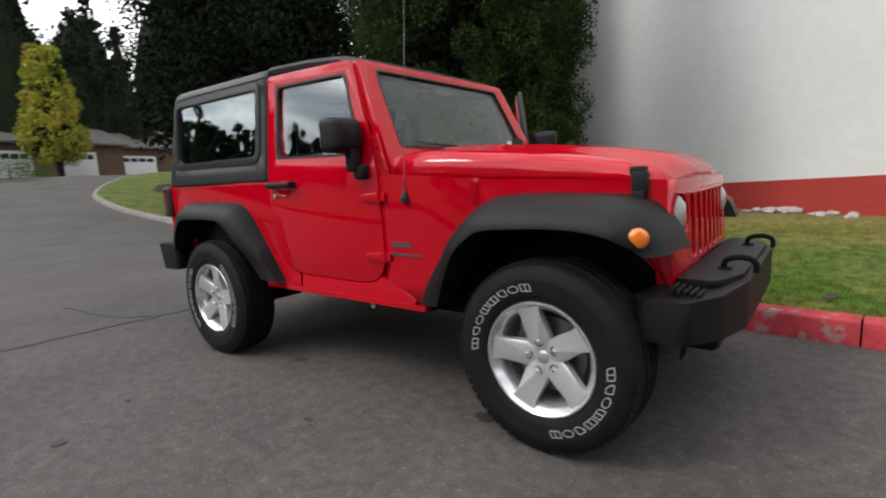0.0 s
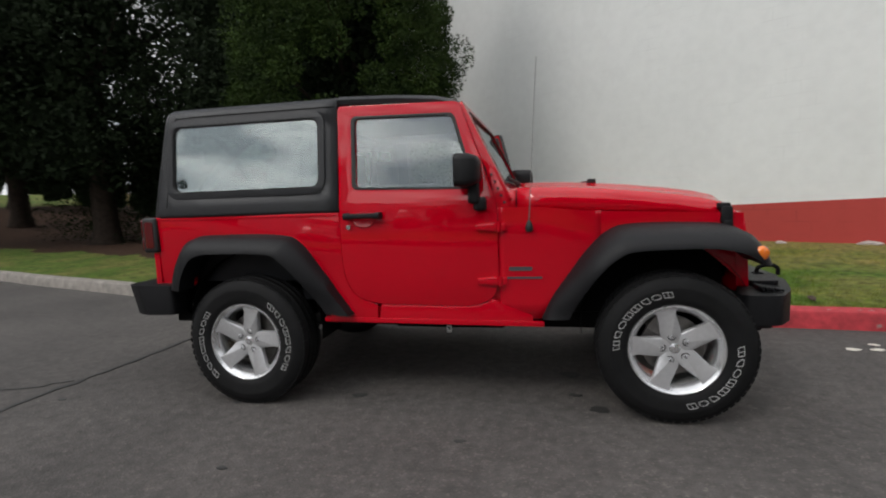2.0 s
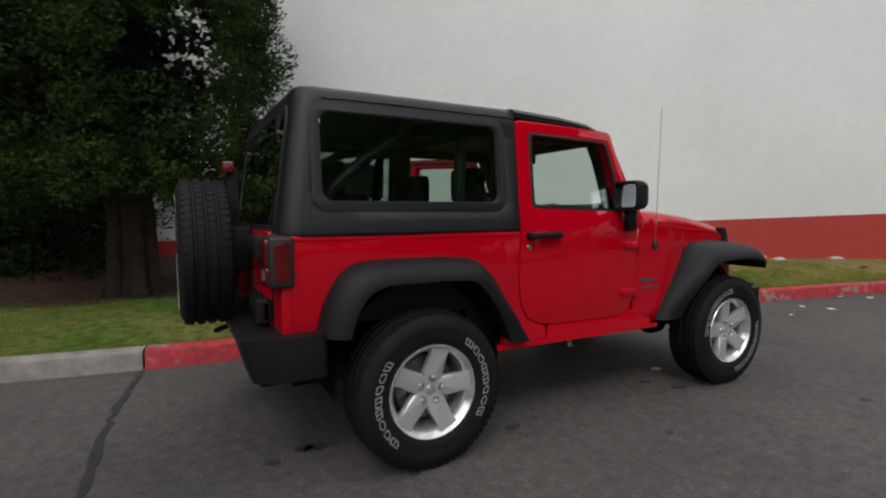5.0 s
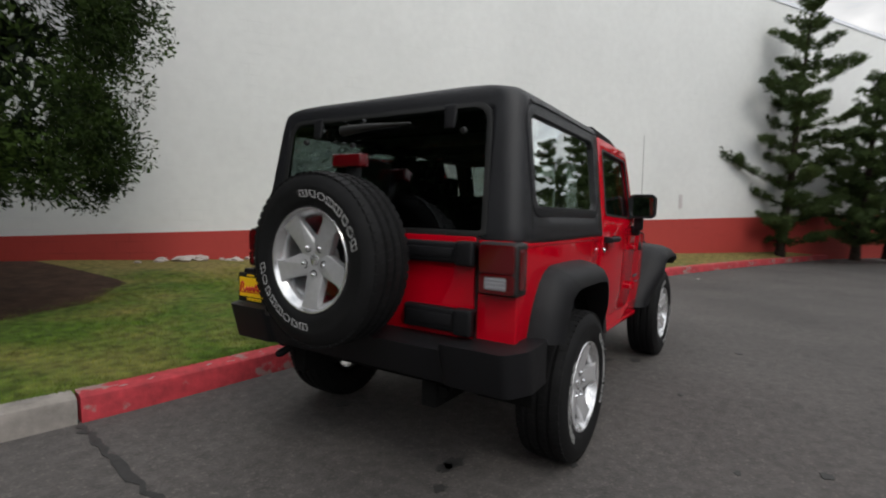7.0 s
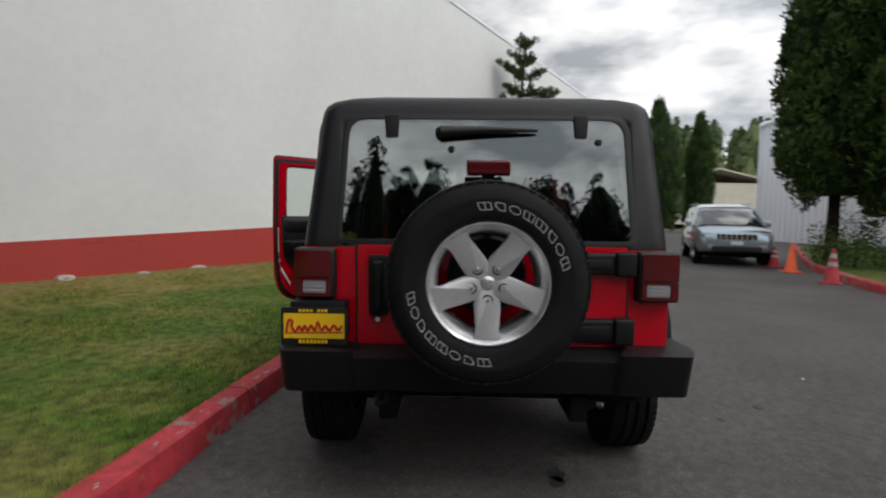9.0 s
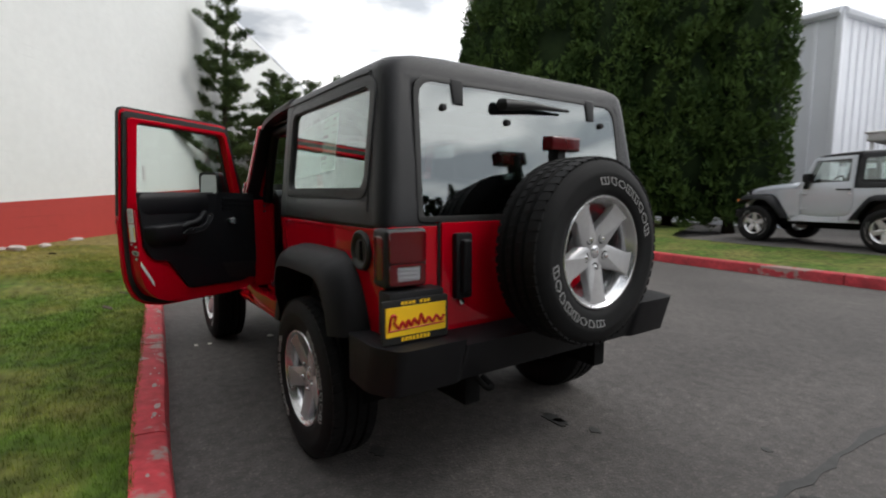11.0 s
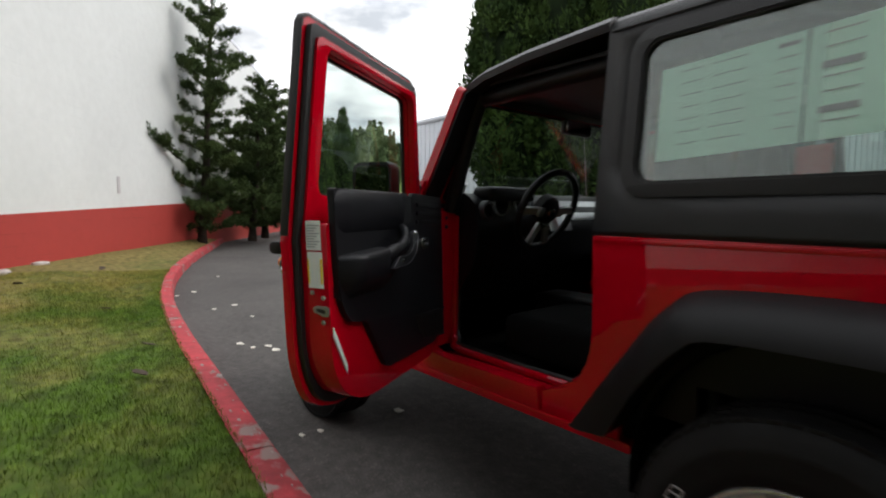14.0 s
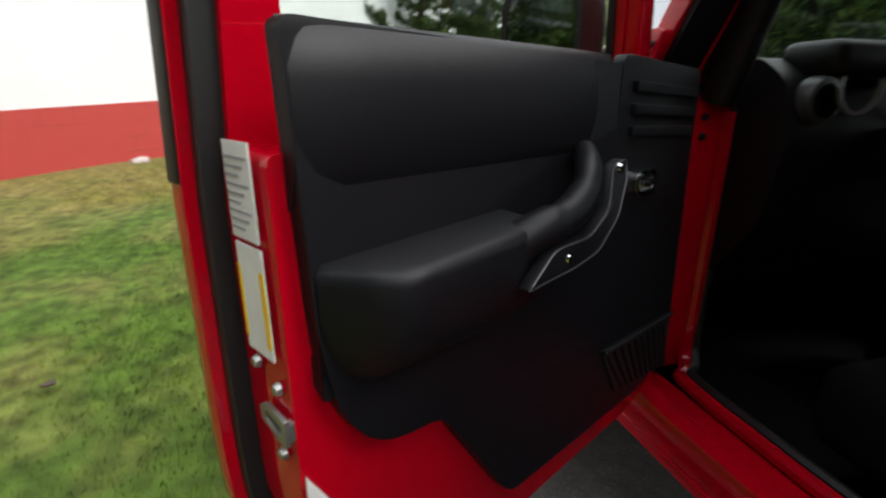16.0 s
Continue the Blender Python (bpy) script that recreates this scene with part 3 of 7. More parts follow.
R_OUT = [(-0.525, 0.715), (-0.503, 0.80), (-0.475, 0.880), (-0.42, 0.970), (-0.35, 1.016), (-0.234, 1.030), (0.21, 1.018), (0.34, 0.962), (0.45, 0.815), (0.55, 0.67), (0.640, 0.545)]
R_IN = [(-0.41, 0.71), (-0.395, 0.775), (-0.365, 0.84), (-0.32, 0.898), (-0.26, 0.924), (-0.17, 0.932), (0.17, 0.927), (0.265, 0.885), (0.375, 0.76), (0.44, 0.665), (0.505, 0.562)]
F_OUT = [(1.757, 0.535), (1.81, 0.645), (1.91, 0.790), (2.00, 0.905), (2.10, 0.992), (2.215, 1.024), (2.515, 1.020), (2.727, 0.996), (2.82, 0.910), (2.86, 0.83)]
F_IN = [(1.890, 0.548), (1.935, 0.635), (2.00, 0.738), (2.06, 0.818), (2.127, 0.876), (2.216, 0.912), (2.504, 0.922), (2.66, 0.905), (2.745, 0.870), (2.795, 0.833)]


TYRE_R = 0.386


def tyre_mesh():
    """Tyre about the y axis, outer side towards -y, width 0.255."""
    R = TYRE_R
    side = [(0.222, -0.098), (0.233, -0.112), (0.239, -0.1135), (0.243, -0.1175), (0.268, -0.1245), (0.312, -0.1265), (0.318, -0.1275), (0.326, -0.1255), (0.347, -0.120), (0.367, -0.109), (R - 0.004, -0.095), (R, -0.086)]
    tread = [(R, -0.062), (R - 0.010, -0.058), (R - 0.010, -0.046), (R, -0.042), (R, -0.010), (R - 0.010, -0.006)]
    prof = side + tread
    return lathe(prof + [(r, -y) for r, y in reversed(prof)], 72)


def tread_mesh():
    """Shoulder lugs and centre blocks of the tyre."""
    R = TYRE_R
    bm = bmesh.new()
    for k in range(60):
        a = 2 * math.pi * k / 60
        for y0, y1, da in ((-0.106, -0.066, 0.0), (0.066, 0.106, 0.5), (-0.040, -0.012, 0.25), (0.012, 0.040, 0.75)):
            t = bmesh.new()
            bmesh.ops.create_cube(t, size=1)
            aa = a + da * 2 * math.pi / 60
            for v in t.verts:
                x, y, z = v.co
                rr = R - 0.012 + (0.016 if z > 0 else 0) - (0.007 if z > 0 and abs(y0 + y1) > 0.1 and (y > 0) == (y0 > 0) else 0)
                an = aa + x * 0.078 + y * 0.02
                v.co = Vector((rr * math.cos(an), (y0 + y1) / 2 + y * (y1 - y0), rr * math.sin(an)))
            join(bm, t)
    return bm


def ring_bars(letters, a_mid, span, flip):
    """Raised white outlined marks along the sidewall: ovals and leaning boxes with slits."""
    bm = bmesh.new()
    da = span / letters
    for k in range(letters):
        a = a_mid + (k - (letters - 1) / 2) * da
        hw, r0, r1 = da * (0.40, 0.42, 0.34, 0.44)[k % 4], 0.275, 0.305

        def f(u, v, w, a=a):
            rr = r0 + v * (r1 - r0)
            an = a + u * hw + 0.16 * da * (v - 0.5)
            return (rr * math.cos(an), -0.1258 - w, rr * math.sin(an))
        if k % 4 == 1:
            shape = [(math.cos(2 * math.pi * i / 16), 0.5 + 0.5 * math.sin(2 * math.pi * i / 16)) for i in range(16)]
            holes = [[(0.84 * u, 0.5 + (v - 0.5) * 0.80) for u, v in shape]]
        elif k % 4 == 2:
            shape = rounded([(-1, 0), (0.2, 0), (1, 0.45), (0.9, 1), (-1, 1)], 0.2, 2)
            holes = [[(u * 0.78 - 0.05, 0.5 + (v - 0.5) * 0.80) for u, v in shape]]
        else:
            shape = rounded([(-1, 0), (1, 0), (1, 1), (-1, 1)], 0.16, 2)
            holes = [[(-0.84, 0.10), (-0.09, 0.10), (-0.09, 0.90), (-0.84, 0.90)], [(0.05, 0.10), (0.84, 0.10), (0.84, 0.90), (0.05, 0.90)]]
        join(bm, plate(shape, holes, 0.0022, f))
    return bm


def rim_mesh():
    prof = [(0.195, 0.09), (0.191, 0.02), (0.190, -0.05), (0.196, -0.078), (0.204, -0.094), (0.215, -0.104), (0.220, -0.1125), (0.225, -0.1165), (0.230, -0.1165), (0.233, -0.112), (0.227, -0.098), (0.219, -0.085), (0.217, 0.09)]
    return lathe(prof, 64)


def spoke_mesh():
    """A flat spoke with near parallel sides that spreads where it meets the rim."""
    sh = rounded([(0.015, -0.026), (0.050, -0.045), (0.084, -0.0500), (0.178, -0.0430), (0.198, -0.048), (0.210, -0.059), (0.210, 0.059), (0.198, 0.048), (0.178, 0.0430), (0.084, 0.0500), (0.050, 0.045), (0.015, 0.026)], 0.006, 2)

    def f(u, v, w):
        return (u, -0.074 - 0.029 * smooth01((u - 0.07) / 0.15) + w, v)
    return plate(sh, [], 0.034, f, 0.005, 2)


def wheel(parent, m, spin=0.0, name="wheel", label="silver five-spoke alloy wheel with white-lettered tyre", turn=0.0):
    """Outer side towards local -y."""
    w = empty(name)
    w.parent = parent
    w.matrix_basis = m @ pose(0, 0, 0, 0, spin, 0)
    w["label"] = label
    if "tyre" in WHEEL:
        for nm, o in WHEEL["parts"]:
            if name == "spare_wheel" and nm.startswith("brake"):
                continue
            c = new(nm, o.data)
            c.parent, c.matrix_basis = w, o.matrix_basis
            if nm in ("tread", "sidewall_lettering"):
                c["kind"] = "stuff"
            if nm == "sidewall_lettering":
                c.matrix_basis = pose(0, 0, 0, 0, turn, 0)
        return w
    WHEEL["tyre"], WHEEL["parts"] = True, []

    def put(nm, bm, material, lab="", mm=None, smooth=38):
        o = part(nm, bm, material, w, lab, smooth)
        if mm is not None:
            o.matrix_basis = mm
        WHEEL["parts"].append((nm, o))
        return o
    put("tyre", tyre_mesh(), M_RUBBER, "black all-terrain tyre", smooth=30)
    put("tread", tread_mesh(), M_RUBBER)["kind"] = "stuff"
    put("sidewall_lettering", join(ring_bars(8, radians(38), radians(88), 1), ring_bars(8, radians(212), radians(88), 1)), M_WHITE, "white outlined raised marks on the tyre", pose(0, 0, 0, 0, turn, 0))["kind"] = "stuff"
    put("rim", rim_mesh(), M_ALLOY)
    sp = spoke_mesh()
    first = put("spoke", sp, M_SPOKE, smooth=24)
    for k in range(1, 5):
        o = new("spoke", first.data)
        o.parent, o.matrix_basis = w, pose(0, 0, 0, 0, 72 * k, 0)
        WHEEL["parts"].append(("spoke", o))
    put("hub", lathe([(0.0, -0.0735), (0.060, -0.0735), (0.072, -0.070), (0.078, -0.055), (0.078, 0.0), (0.0, 0.0)], 32), M_SPOKE)
    put("centre_cap", lathe([(0.0, -0.083), (0.016, -0.0815), (0.027, -0.077), (0.030, -0.070), (0.0, -0.068)], 28), M_ALLOY)
    nut = lathe([(0.0, -0.060), (0.006, -0.060), (0.0095, -0.056), (0.0105, -0.048), (0.017, -0.0475), (0.017, -0.03), (0.0, -0.03)], 8)
    nb = put("lug_nut", nut, M_CHROME, "", pose(0.0655, -0.0290, 0))
    # black proud ring paints the shade of the recess round each nut
    hole = put("lug_recess_shade", lathe([(0.0100, -0.0605), (0.0200, -0.0640), (0.0235, -0.0610), (0.0235, -0.052), (0.0100, -0.052)], 18), M_SEAL, "", pose(0.0655, -0.0165, 0))
    for k in range(1, 5):
        a = radians(72 * k)
        for nm, src, dy in (("lug_nut", nb, -0.0290), ("lug_recess_shade", hole, -0.0165)):
            o = new(nm, src.data)
            o.parent, o.matrix_basis = w, pose(0.0655 * math.cos(a), dy, -0.0655 * math.sin(a))
            WHEEL["parts"].append((nm, o))
    put("brake_disc", lathe([(0.0, 0.0), (0.07, -0.015), (0.155, -0.012), (0.155, 0.01), (0.07, 0.01), (0.0, 0.01)], 40), M_STEEL, "dull steel brake disc")
    put("brake_caliper", box(-0.165, -0.075, -0.03, 0.05, -0.01, 0.10, 0.012), M_STEEL)
    return w


WHEEL = {}
DOOR_LOW = rounded([(0.602, 1.148), (0.602, 0.79), (0.66, 0.655), (0.80, 0.607), (1.42, 0.598), (1.518, 0.685), (1.518, 1.14)], [0, 0.10, 0.10, 0.10, 0.12, 0.12, 0], 5)
DOOR_FULL = DOOR_LOW + [(1.510, 1.20), (1.328, 1.713), (1.312, 1.735), (1.286, 1.742), (0.625, 1.762), (0.605, 1.752), (0.602, 1.73)]
WIN = rounded([(0.695, 1.285), (1.398, 1.262), (1.280, 1.674), (0.695, 1.692)], 0.035, 4)


def shrink(pts, d, c):
    return [(c[0] + (u - c[0]) * (1 - d), c[1] + (v - c[1]) * (1 - d)) for u, v in pts]


BODY = {}


def door(s, parent, is_open):
    """Door in the car's space; its handle, hinges, glass and mirror are parts. s = -1 right, 1 left."""
    hinge = Vector((1.540, s * 0.79, 0))
    name = "door_open" if is_open else "door"
    thin = -0.022 if is_open else 0.0
    skin = plate(DOOR_FULL, [WIN], 0.028, on_side(s, 0.004 + thin), 0.004, 2)
    d = part(name, skin, BODY["paint"], parent, "red front door standing wide open" if is_open else "closed red front door")
    inner_o = shrink(DOOR_FULL, 0.075, (1.05, 1.14))
    win_in = shrink(WIN, -0.02, (1.03, 1.48))
    b = plate(inner_o, [win_in], 0.050, on_side(s, -0.024), 0.008, 2)
    low = rounded([(0.632, 1.20), (0.632, 0.80), (0.69, 0.69), (0.82, 0.637), (1.40, 0.628), (1.488, 0.705), (1.488, 1.20)], [0.01, 0.08, 0.08, 0.08, 0.1, 0.1, 0.01], 4)
    join(b, plate(low, [], 0.126, on_side(s, -0.024), 0.010, 2))
    kids = [part("inner_panel", b, BODY["paint"], d)]
    seal = plate(shrink(DOOR_FULL, 0.025, (1.05, 1.14)), [shrink(DOOR_FULL, 0.085, (1.05, 1.14))], 0.018, on_side(s, -0.026 + thin), 0.004)
    kids.append(part("rubber_seal", seal, M_SEAL, d, "black rubber door seal"))
    kids.append(part("window_channel", plate(shrink(WIN, -0.035, (1.03, 1.48)), [shrink(WIN, 0.03, (1.03, 1.48))], 0.012, on_side(s, 0.006 + thin), 0.003), M_SEAL, d, "black window rubber"))
    g = part("window_pane", plate(shrink(WIN, -0.01, (1.03, 1.48)), [], 0.004, on_side(s, -0.012)), M_SCREEN if is_open else M_GLASS, d, "clear door glass")
    g.visible_shadow = False
    kids.append(g)
    # outside handle with its scooped cup
    h = box(0.640, 0.862, -0.016, 0.016, 1.112, 1.142, 0.010, 3)
    for x in (0.655, 0.845):
        join(h, box(x - 0.018, x + 0.018, -0.045, 0.006, 1.108, 1.146, 0.008))
    bmesh.ops.transform(h, matrix=Matrix.Translation((0, s * 0.835, 0)) @ Matrix.Diagonal((1, -s * -1, 1, 1)), verts=h.verts)
    kids.append(part("door_handle", h, M_BLACK, d, "black door handle"))
    kids.append(part("handle_cup", loft([[(0.75 + 0.068 * r * math.cos(a), s * (side_y(1.11) + dy), 1.105 + 0.048 * r * math.sin(a)) for a in [2 * math.pi * k / 24 for k in range(24)]] for r, dy in ((1.0, 0.0045), (0.92, 0.008), (0.8, 0.0055), (0.3, 0.0048))]), BODY["paint"], d))
    lk = lathe([(0, -0.006), (0.013, -0.006), (0.016, -0.002), (0.016, 0.006), (0, 0.006)], 20)
    bmesh.ops.transform(lk, matrix=Matrix.Translation((0.655, s * 0.800, 1.062)), verts=lk.verts)
    kids.append(part("door_lock", lk, M_CHROME, d, "chrome key lock"))
    for z in (1.045, 0.745):
        hb = box(1.40, 1.515, -0.010, 0.014, z - 0.024, z + 0.024, 0.007)
        for v in hb.verts:
            if v.co.x < 1.45:
                v.co.z = z + (v.co.z - z) * 0.62
        join(hb, lathe([(0, -0.028), (0.012, -0.028), (0.012, 0.028), (0, 0.028)], 14, "z"), Matrix.Translation((1.527, 0.008, z)))
        join(hb, box(1.53, 1.565, -0.006, 0.010, z - 0.022, z + 0.022, 0.006))
        bmesh.ops.transform(hb, matrix=Matrix.Translation((0, s * (side_y(z) + 0.008), 0)) @ Matrix.Diagonal((1, s, 1, 1)), verts=hb.verts)
        kids.append(part("door_hinge", hb, BODY["paint"], d))
    # mirror
    arm = box(1.395, 1.465, 0.78, 0.850, 1.135, 1.210, 0.024, 3)
    join(arm, box(1.372, 1.432, 0.812, 0.872, 1.175, 1.30, 0.018, 3))
    bmesh.ops.transform(arm, matrix=Matrix.Diagonal((1, s, 1, 1)), verts=arm.verts)
    mo = part("mirror_housing", join(mirror_shell(s), arm), M_BLACK, d, "black door mirror")
    kids.append(mo)
    gl = plate(rrect(0.795, 0.952, 1.282, 1.424, 0.025), [], 0.003, lambda u, v, w: (1.342 - w - (0.27 if s > 0 else 0.08) * (u - 0.8735) + 0.05 * (v - 1.347), s * u, v))
    part("mirror_glass", gl, M_MIRROR, mo, "mirror glass")
    trim_panel(s, d, is_open)
    if is_open:
        so = [(0.599, 1.165), (0.599, 1.745), (0.611, 1.767), (0.630, 1.773), (1.288, 1.752), (1.320, 1.745), (1.338, 1.718), (1.520, 1.21)]
        si = [(1.506, 1.20), (1.324, 1.710), (1.308, 1.733), (1.284, 1.740), (0.628, 1.758), (0.612, 1.746), (0.613, 1.728), (0.613, 1.165)]
        part("frame_seal", plate(so + si, [], 0.028, on_side(s, 0.004 + thin), 0.005, 2), M_SEAL, d, "black rubber seal round the window frame")
        R = Matrix.Translation(hinge + Vector((0.026, -0.020, -0.012))) @ Matrix.Rotation(radians(-60.5 * s), 4, "Z") @ Matrix.Translation(-hinge)
        d.matrix_basis = R
    return d


def mirror_shell(s):
    rings = []
    for x, k, dz in ((1.385, 0.84, 0), (1.332, 0.90, 0), (1.325, 1.0, 0), (1.350, 1.03, 0), (1.394, 1.0, 0.0), (1.428, 0.84, 0), (1.444, 0.55, 0.0)):
        rings.append([(x, s * (0.8735 + (u - 0.8735) * k), 1.353 + (v - 1.353) * k + dz) for u, v in rrect(0.783, 0.964, 1.268, 1.438, 0.035, 4)])
    bm = loft(rings)
    rim = plate(rrect(0.783, 0.964, 1.268, 1.438, 0.035), [rrect(0.794, 0.953, 1.281, 1.425, 0.028)], 0.018, lambda u, v, w: (1.333 - w, s * u, v))
    return join(bm, rim)


def trim_panel(s, d, rich):
    """Black inner trim of a door, w inwards from the inner panel."""
    def ins(u, v, w):
        return (u, s * (side_y(min(v, 1.15)) - 0.150 - w), v)
    outl = rounded([(0.642, 1.300), (0.655, 0.985), (0.705, 0.905), (0.800, 0.895), (0.925, 0.708), (1.375, 0.690), (1.470, 0.775), (1.482, 1.280)], [0.012, 0.09, 0.05, 0.02, 0.03, 0.06, 0.06, 0.015], 4)
    t = part("trim_panel", plate(outl, [], 0.022, ins, 0.008, 2), M_TRIM, d, "black moulded door trim panel")
    # upper pad swelling out under the window
    rings = []
    for k in range(13):
        u = 0.646 + (1.160 - 0.646) * k / 12
        g = min(0.7 + 0.3 * smooth01(k / 1.0), 0.35 + 0.65 * smooth01((12 - k) / 2.5))
        rings.append([ins(u, v, w * g) for v, w in ((1.293, 0.002), (1.300, 0.014), (1.292, 0.027), (1.255, 0.034), (1.220, 0.035), (1.185, 0.030), (1.160, 0.020), (1.150, 0.004))])
    part("upper_pad", loft(rings), M_TRIM, t, "", 60)
    if not rich:
        return t
    rings = []
    for k in range(11):
        q = k / 10
        u = 0.654 + (0.900 - 0.654) * q
        zt, zb = 1.104 + 0.010 * q, 1.050 - 0.006 * q
        dep = 0.088 * smooth01(0.35 + q * 3) * (1.0 if q < 0.9 else 0.93)
        rings.append([ins(u, v, w) for v, w in ((zt + 0.006, 0.015), (zt + 0.002, dep - 0.010), (zt - 0.003, dep - 0.002), (zt - 0.012, dep), (zb - 0.004, dep - 0.006), (zb - 0.026, dep - 0.018), (zb - 0.050, dep - 0.042), (zb - 0.070, 0.018))])
    part("armrest", loft(rings), M_TRIM, t, "padded black armrest", 60)
    hp = spline([(0.860, 1.088, 0.060), (0.900, 1.104, 0.074), (0.945, 1.114, 0.080), (0.985, 1.132, 0.078), (1.018, 1.158, 0.066), (1.062, 1.172, 0.034)], 5)
    part("pull_handle", tube([ins(*p) for p in hp], [0.023] * 8 + [0.020] * 8 + [0.017] * (len(hp) - 16), 12), M_TRIM, t, "black grab handle", 60)
    bz = rounded([(0.848, 1.052), (0.898, 1.088), (0.968, 1.088), (1.016, 1.112), (1.050, 1.160), (1.086, 1.168), (1.082, 1.150), (1.041, 1.104), (0.993, 1.066), (0.940, 1.058), (0.868, 1.055)], 0.010, 2)
    part("handle_bezel", plate(bz, [], 0.014, lambda u, v, w: ins(u, v, 0.084 + w - 0.25 * max(0, v - 1.10)), 0.004), M_TRIM, t, "smooth black bezel of the grab handle")
    part("bezel_line", tube([ins(u, v, 0.0985 - 0.25 * max(0, v - 1.10)) for u, v in bz], 0.0013, 5), M_LINE, t, "thin dull outline of the grab handle")
    for u, v, w in ((0.925, 1.072, 0.098), (1.062, 1.157, 0.086)):
        sc = lathe([(0, -0.004), (0.005, -0.003), (0.007, 0.003), (0, 0.003)], 12)
        bmesh.ops.transform(sc, matrix=Matrix.Translation(ins(u, v, w)), verts=sc.verts)
        part("bolt", sc, M_CHROME, t)
    lv = plate(rrect(1.235, 1.310, 1.085, 1.128, 0.018), [rrect(1.246, 1.299, 1.095, 1.118, 0.010)], 0.010, lambda u, v, w: ins(u, v, w + 0.022), 0.003)
    join(lv, box(-0.02, 0.02, -0.006, 0.006, -0.006, 0.006, 0.004), Matrix.Translation(ins(1.272, 1.106, 0.03)))
    part("release_lever", lv, M_CHROME, t, "chrome door release lever")
    # speaker end cap with fins at the front top
    b = plate(rounded([(1.168, 1.302), (1.480, 1.290), (1.480, 1.150), (1.168, 1.178)], 0.02), [], 0.030, lambda u, v, w: ins(u, v, w * 0.6 + 0.006), 0.006)
    for k in range(3):
        join(b, plate([(1.205, 1.266 - 0.033 * k), (1.460, 1.256 - 0.033 * k), (1.460, 1.240 - 0.033 * k), (1.205, 1.250 - 0.033 * k)], [], 0.014, lambda u, v, w: ins(u, v, w * 0.7 + 0.023), 0.003))
    part("corner_cap", b, M_TRIM, t)
    # ribbed map pocket low at the front
    def pocket(u, v):
        """u along, v up; 0 to 1 each."""
        a = Vector((1.225 + 0.225 * u, 0.736 - 0.036 * u))
        c = Vector((1.165 + 0.290 * u, 0.837 - 0.020 * u))
        return a.lerp(c, v)
    mp = part("map_pocket", plate([tuple(pocket(*q)) for q in ((0, 0), (1, 0), (1, 1), (0, 1))], [], 0.010, lambda u, v, w: ins(u, v, w + 0.018), 0.004), M_SEAL, t, "black ribbed map pocket")
    b = bmesh.new()
    for k in range(10):
        q0, q1 = pocket(0.03 + 0.094 * k, 0.90), pocket(min(0.97, 0.11 + 0.094 * k), 0.06)
        tube([ins(q0.x, q0.y, 0.030), ins(q1.x, q1.y, 0.030)], 0.0026, 5, b)
    tube([ins(*pocket(0, 1), 0.030), ins(*pocket(1, 1), 0.030)], 0.0045, 6, b)
    part("rib", b, M_TRIM, mp)["kind"] = "stuff"
    # jamb labels, latch and bolts on the rear edge of the door
    def jamb(u, v, w):
        return (0.6275 - w, s * (side_y(min(v, 1.15)) - 0.072 - u), v)
    lb = part("jamb_label", plate([(0.016, 1.125), (0.064, 1.125), (0.064, 1.208), (0.016, 1.208)], [], 0.0015, jamb), M_LABEL, d, "white printed label on the door edge")
    b = bmesh.new()
    for k in range(9):
        join(b, plate([(0.020, 1.133 + 0.0075 * k), (0.045 + 0.016 * ((k * 7) % 3) / 2, 1.133 + 0.0075 * k), (0.045 + 0.016 * ((k * 7) % 3) / 2, 1.136 + 0.0075 * k), (0.020, 1.136 + 0.0075 * k)], [], 0.001, lambda u, v, w: jamb(u, v, w + 0.0015)))
    part("print", b, M_FADED, lb)["kind"] = "stuff"
    lb = part("jamb_label", plate([(0.018, 1.018), (0.066, 1.018), (0.066, 1.120), (0.018, 1.120)], [], 0.0015, jamb), M_LABEL, d, "white and yellow tyre label on the door edge")
    b = plate([(0.018, 1.03), (0.022, 1.03), (0.022, 1.10), (0.018, 1.10)], [], 0.001, lambda u, v, w: jamb(u, v, w + 0.0015))
    join(b, plate([(0.059, 1.03), (0.066, 1.03), (0.066, 1.10), (0.059, 1.10)], [], 0.001, lambda u, v, w: jamb(u, v, w + 0.0015)))
    part("yellow_edge", b, M_YELLOW, lb)["kind"] = "stuff"
    b = plate(rounded([(0.030, 0.962), (0.040, 0.968), (0.078, 0.966), (0.078, 0.938), (0.060, 0.938), (0.050, 0.944), (0.032, 0.948)], 0.003, 2), [rounded([(0.040, 0.961), (0.056, 0.959), (0.070, 0.957), (0.070, 0.945), (0.056, 0.947), (0.040, 0.951)], 0.003, 2)], 0.005, jamb, 0.0015)
    join(b, box(0.626, 0.636, min(s * 0.636, s * 0.646), max(s * 0.636, s * 0.646), 0.942, 0.962, 0.002))
    latch = part("door_latch", b, M_LATCH, d, "bright steel door latch plate")
    part("latch_hole", plate(rrect(0.039, 0.071, 0.944, 0.962, 0.004), [], 0.001, lambda u, v, w: jamb(u, v, w + 0.001)), M_SEAL, latch, "dark latch mouth")
    for u, v in ((0.026, 1.004), (0.062, 0.990), (0.058, 0.920)):
        bt = lathe([(0, -0.004), (0.005, -0.0035), (0.007, 0.001), (0.007, 0.002), (0, 0.002)], 10, "x")
        bmesh.ops.transform(bt, matrix=Matrix.Translation(jamb(u, v, 0.0)), verts=bt.verts)
        part("bolt", bt, M_LATCH, d)
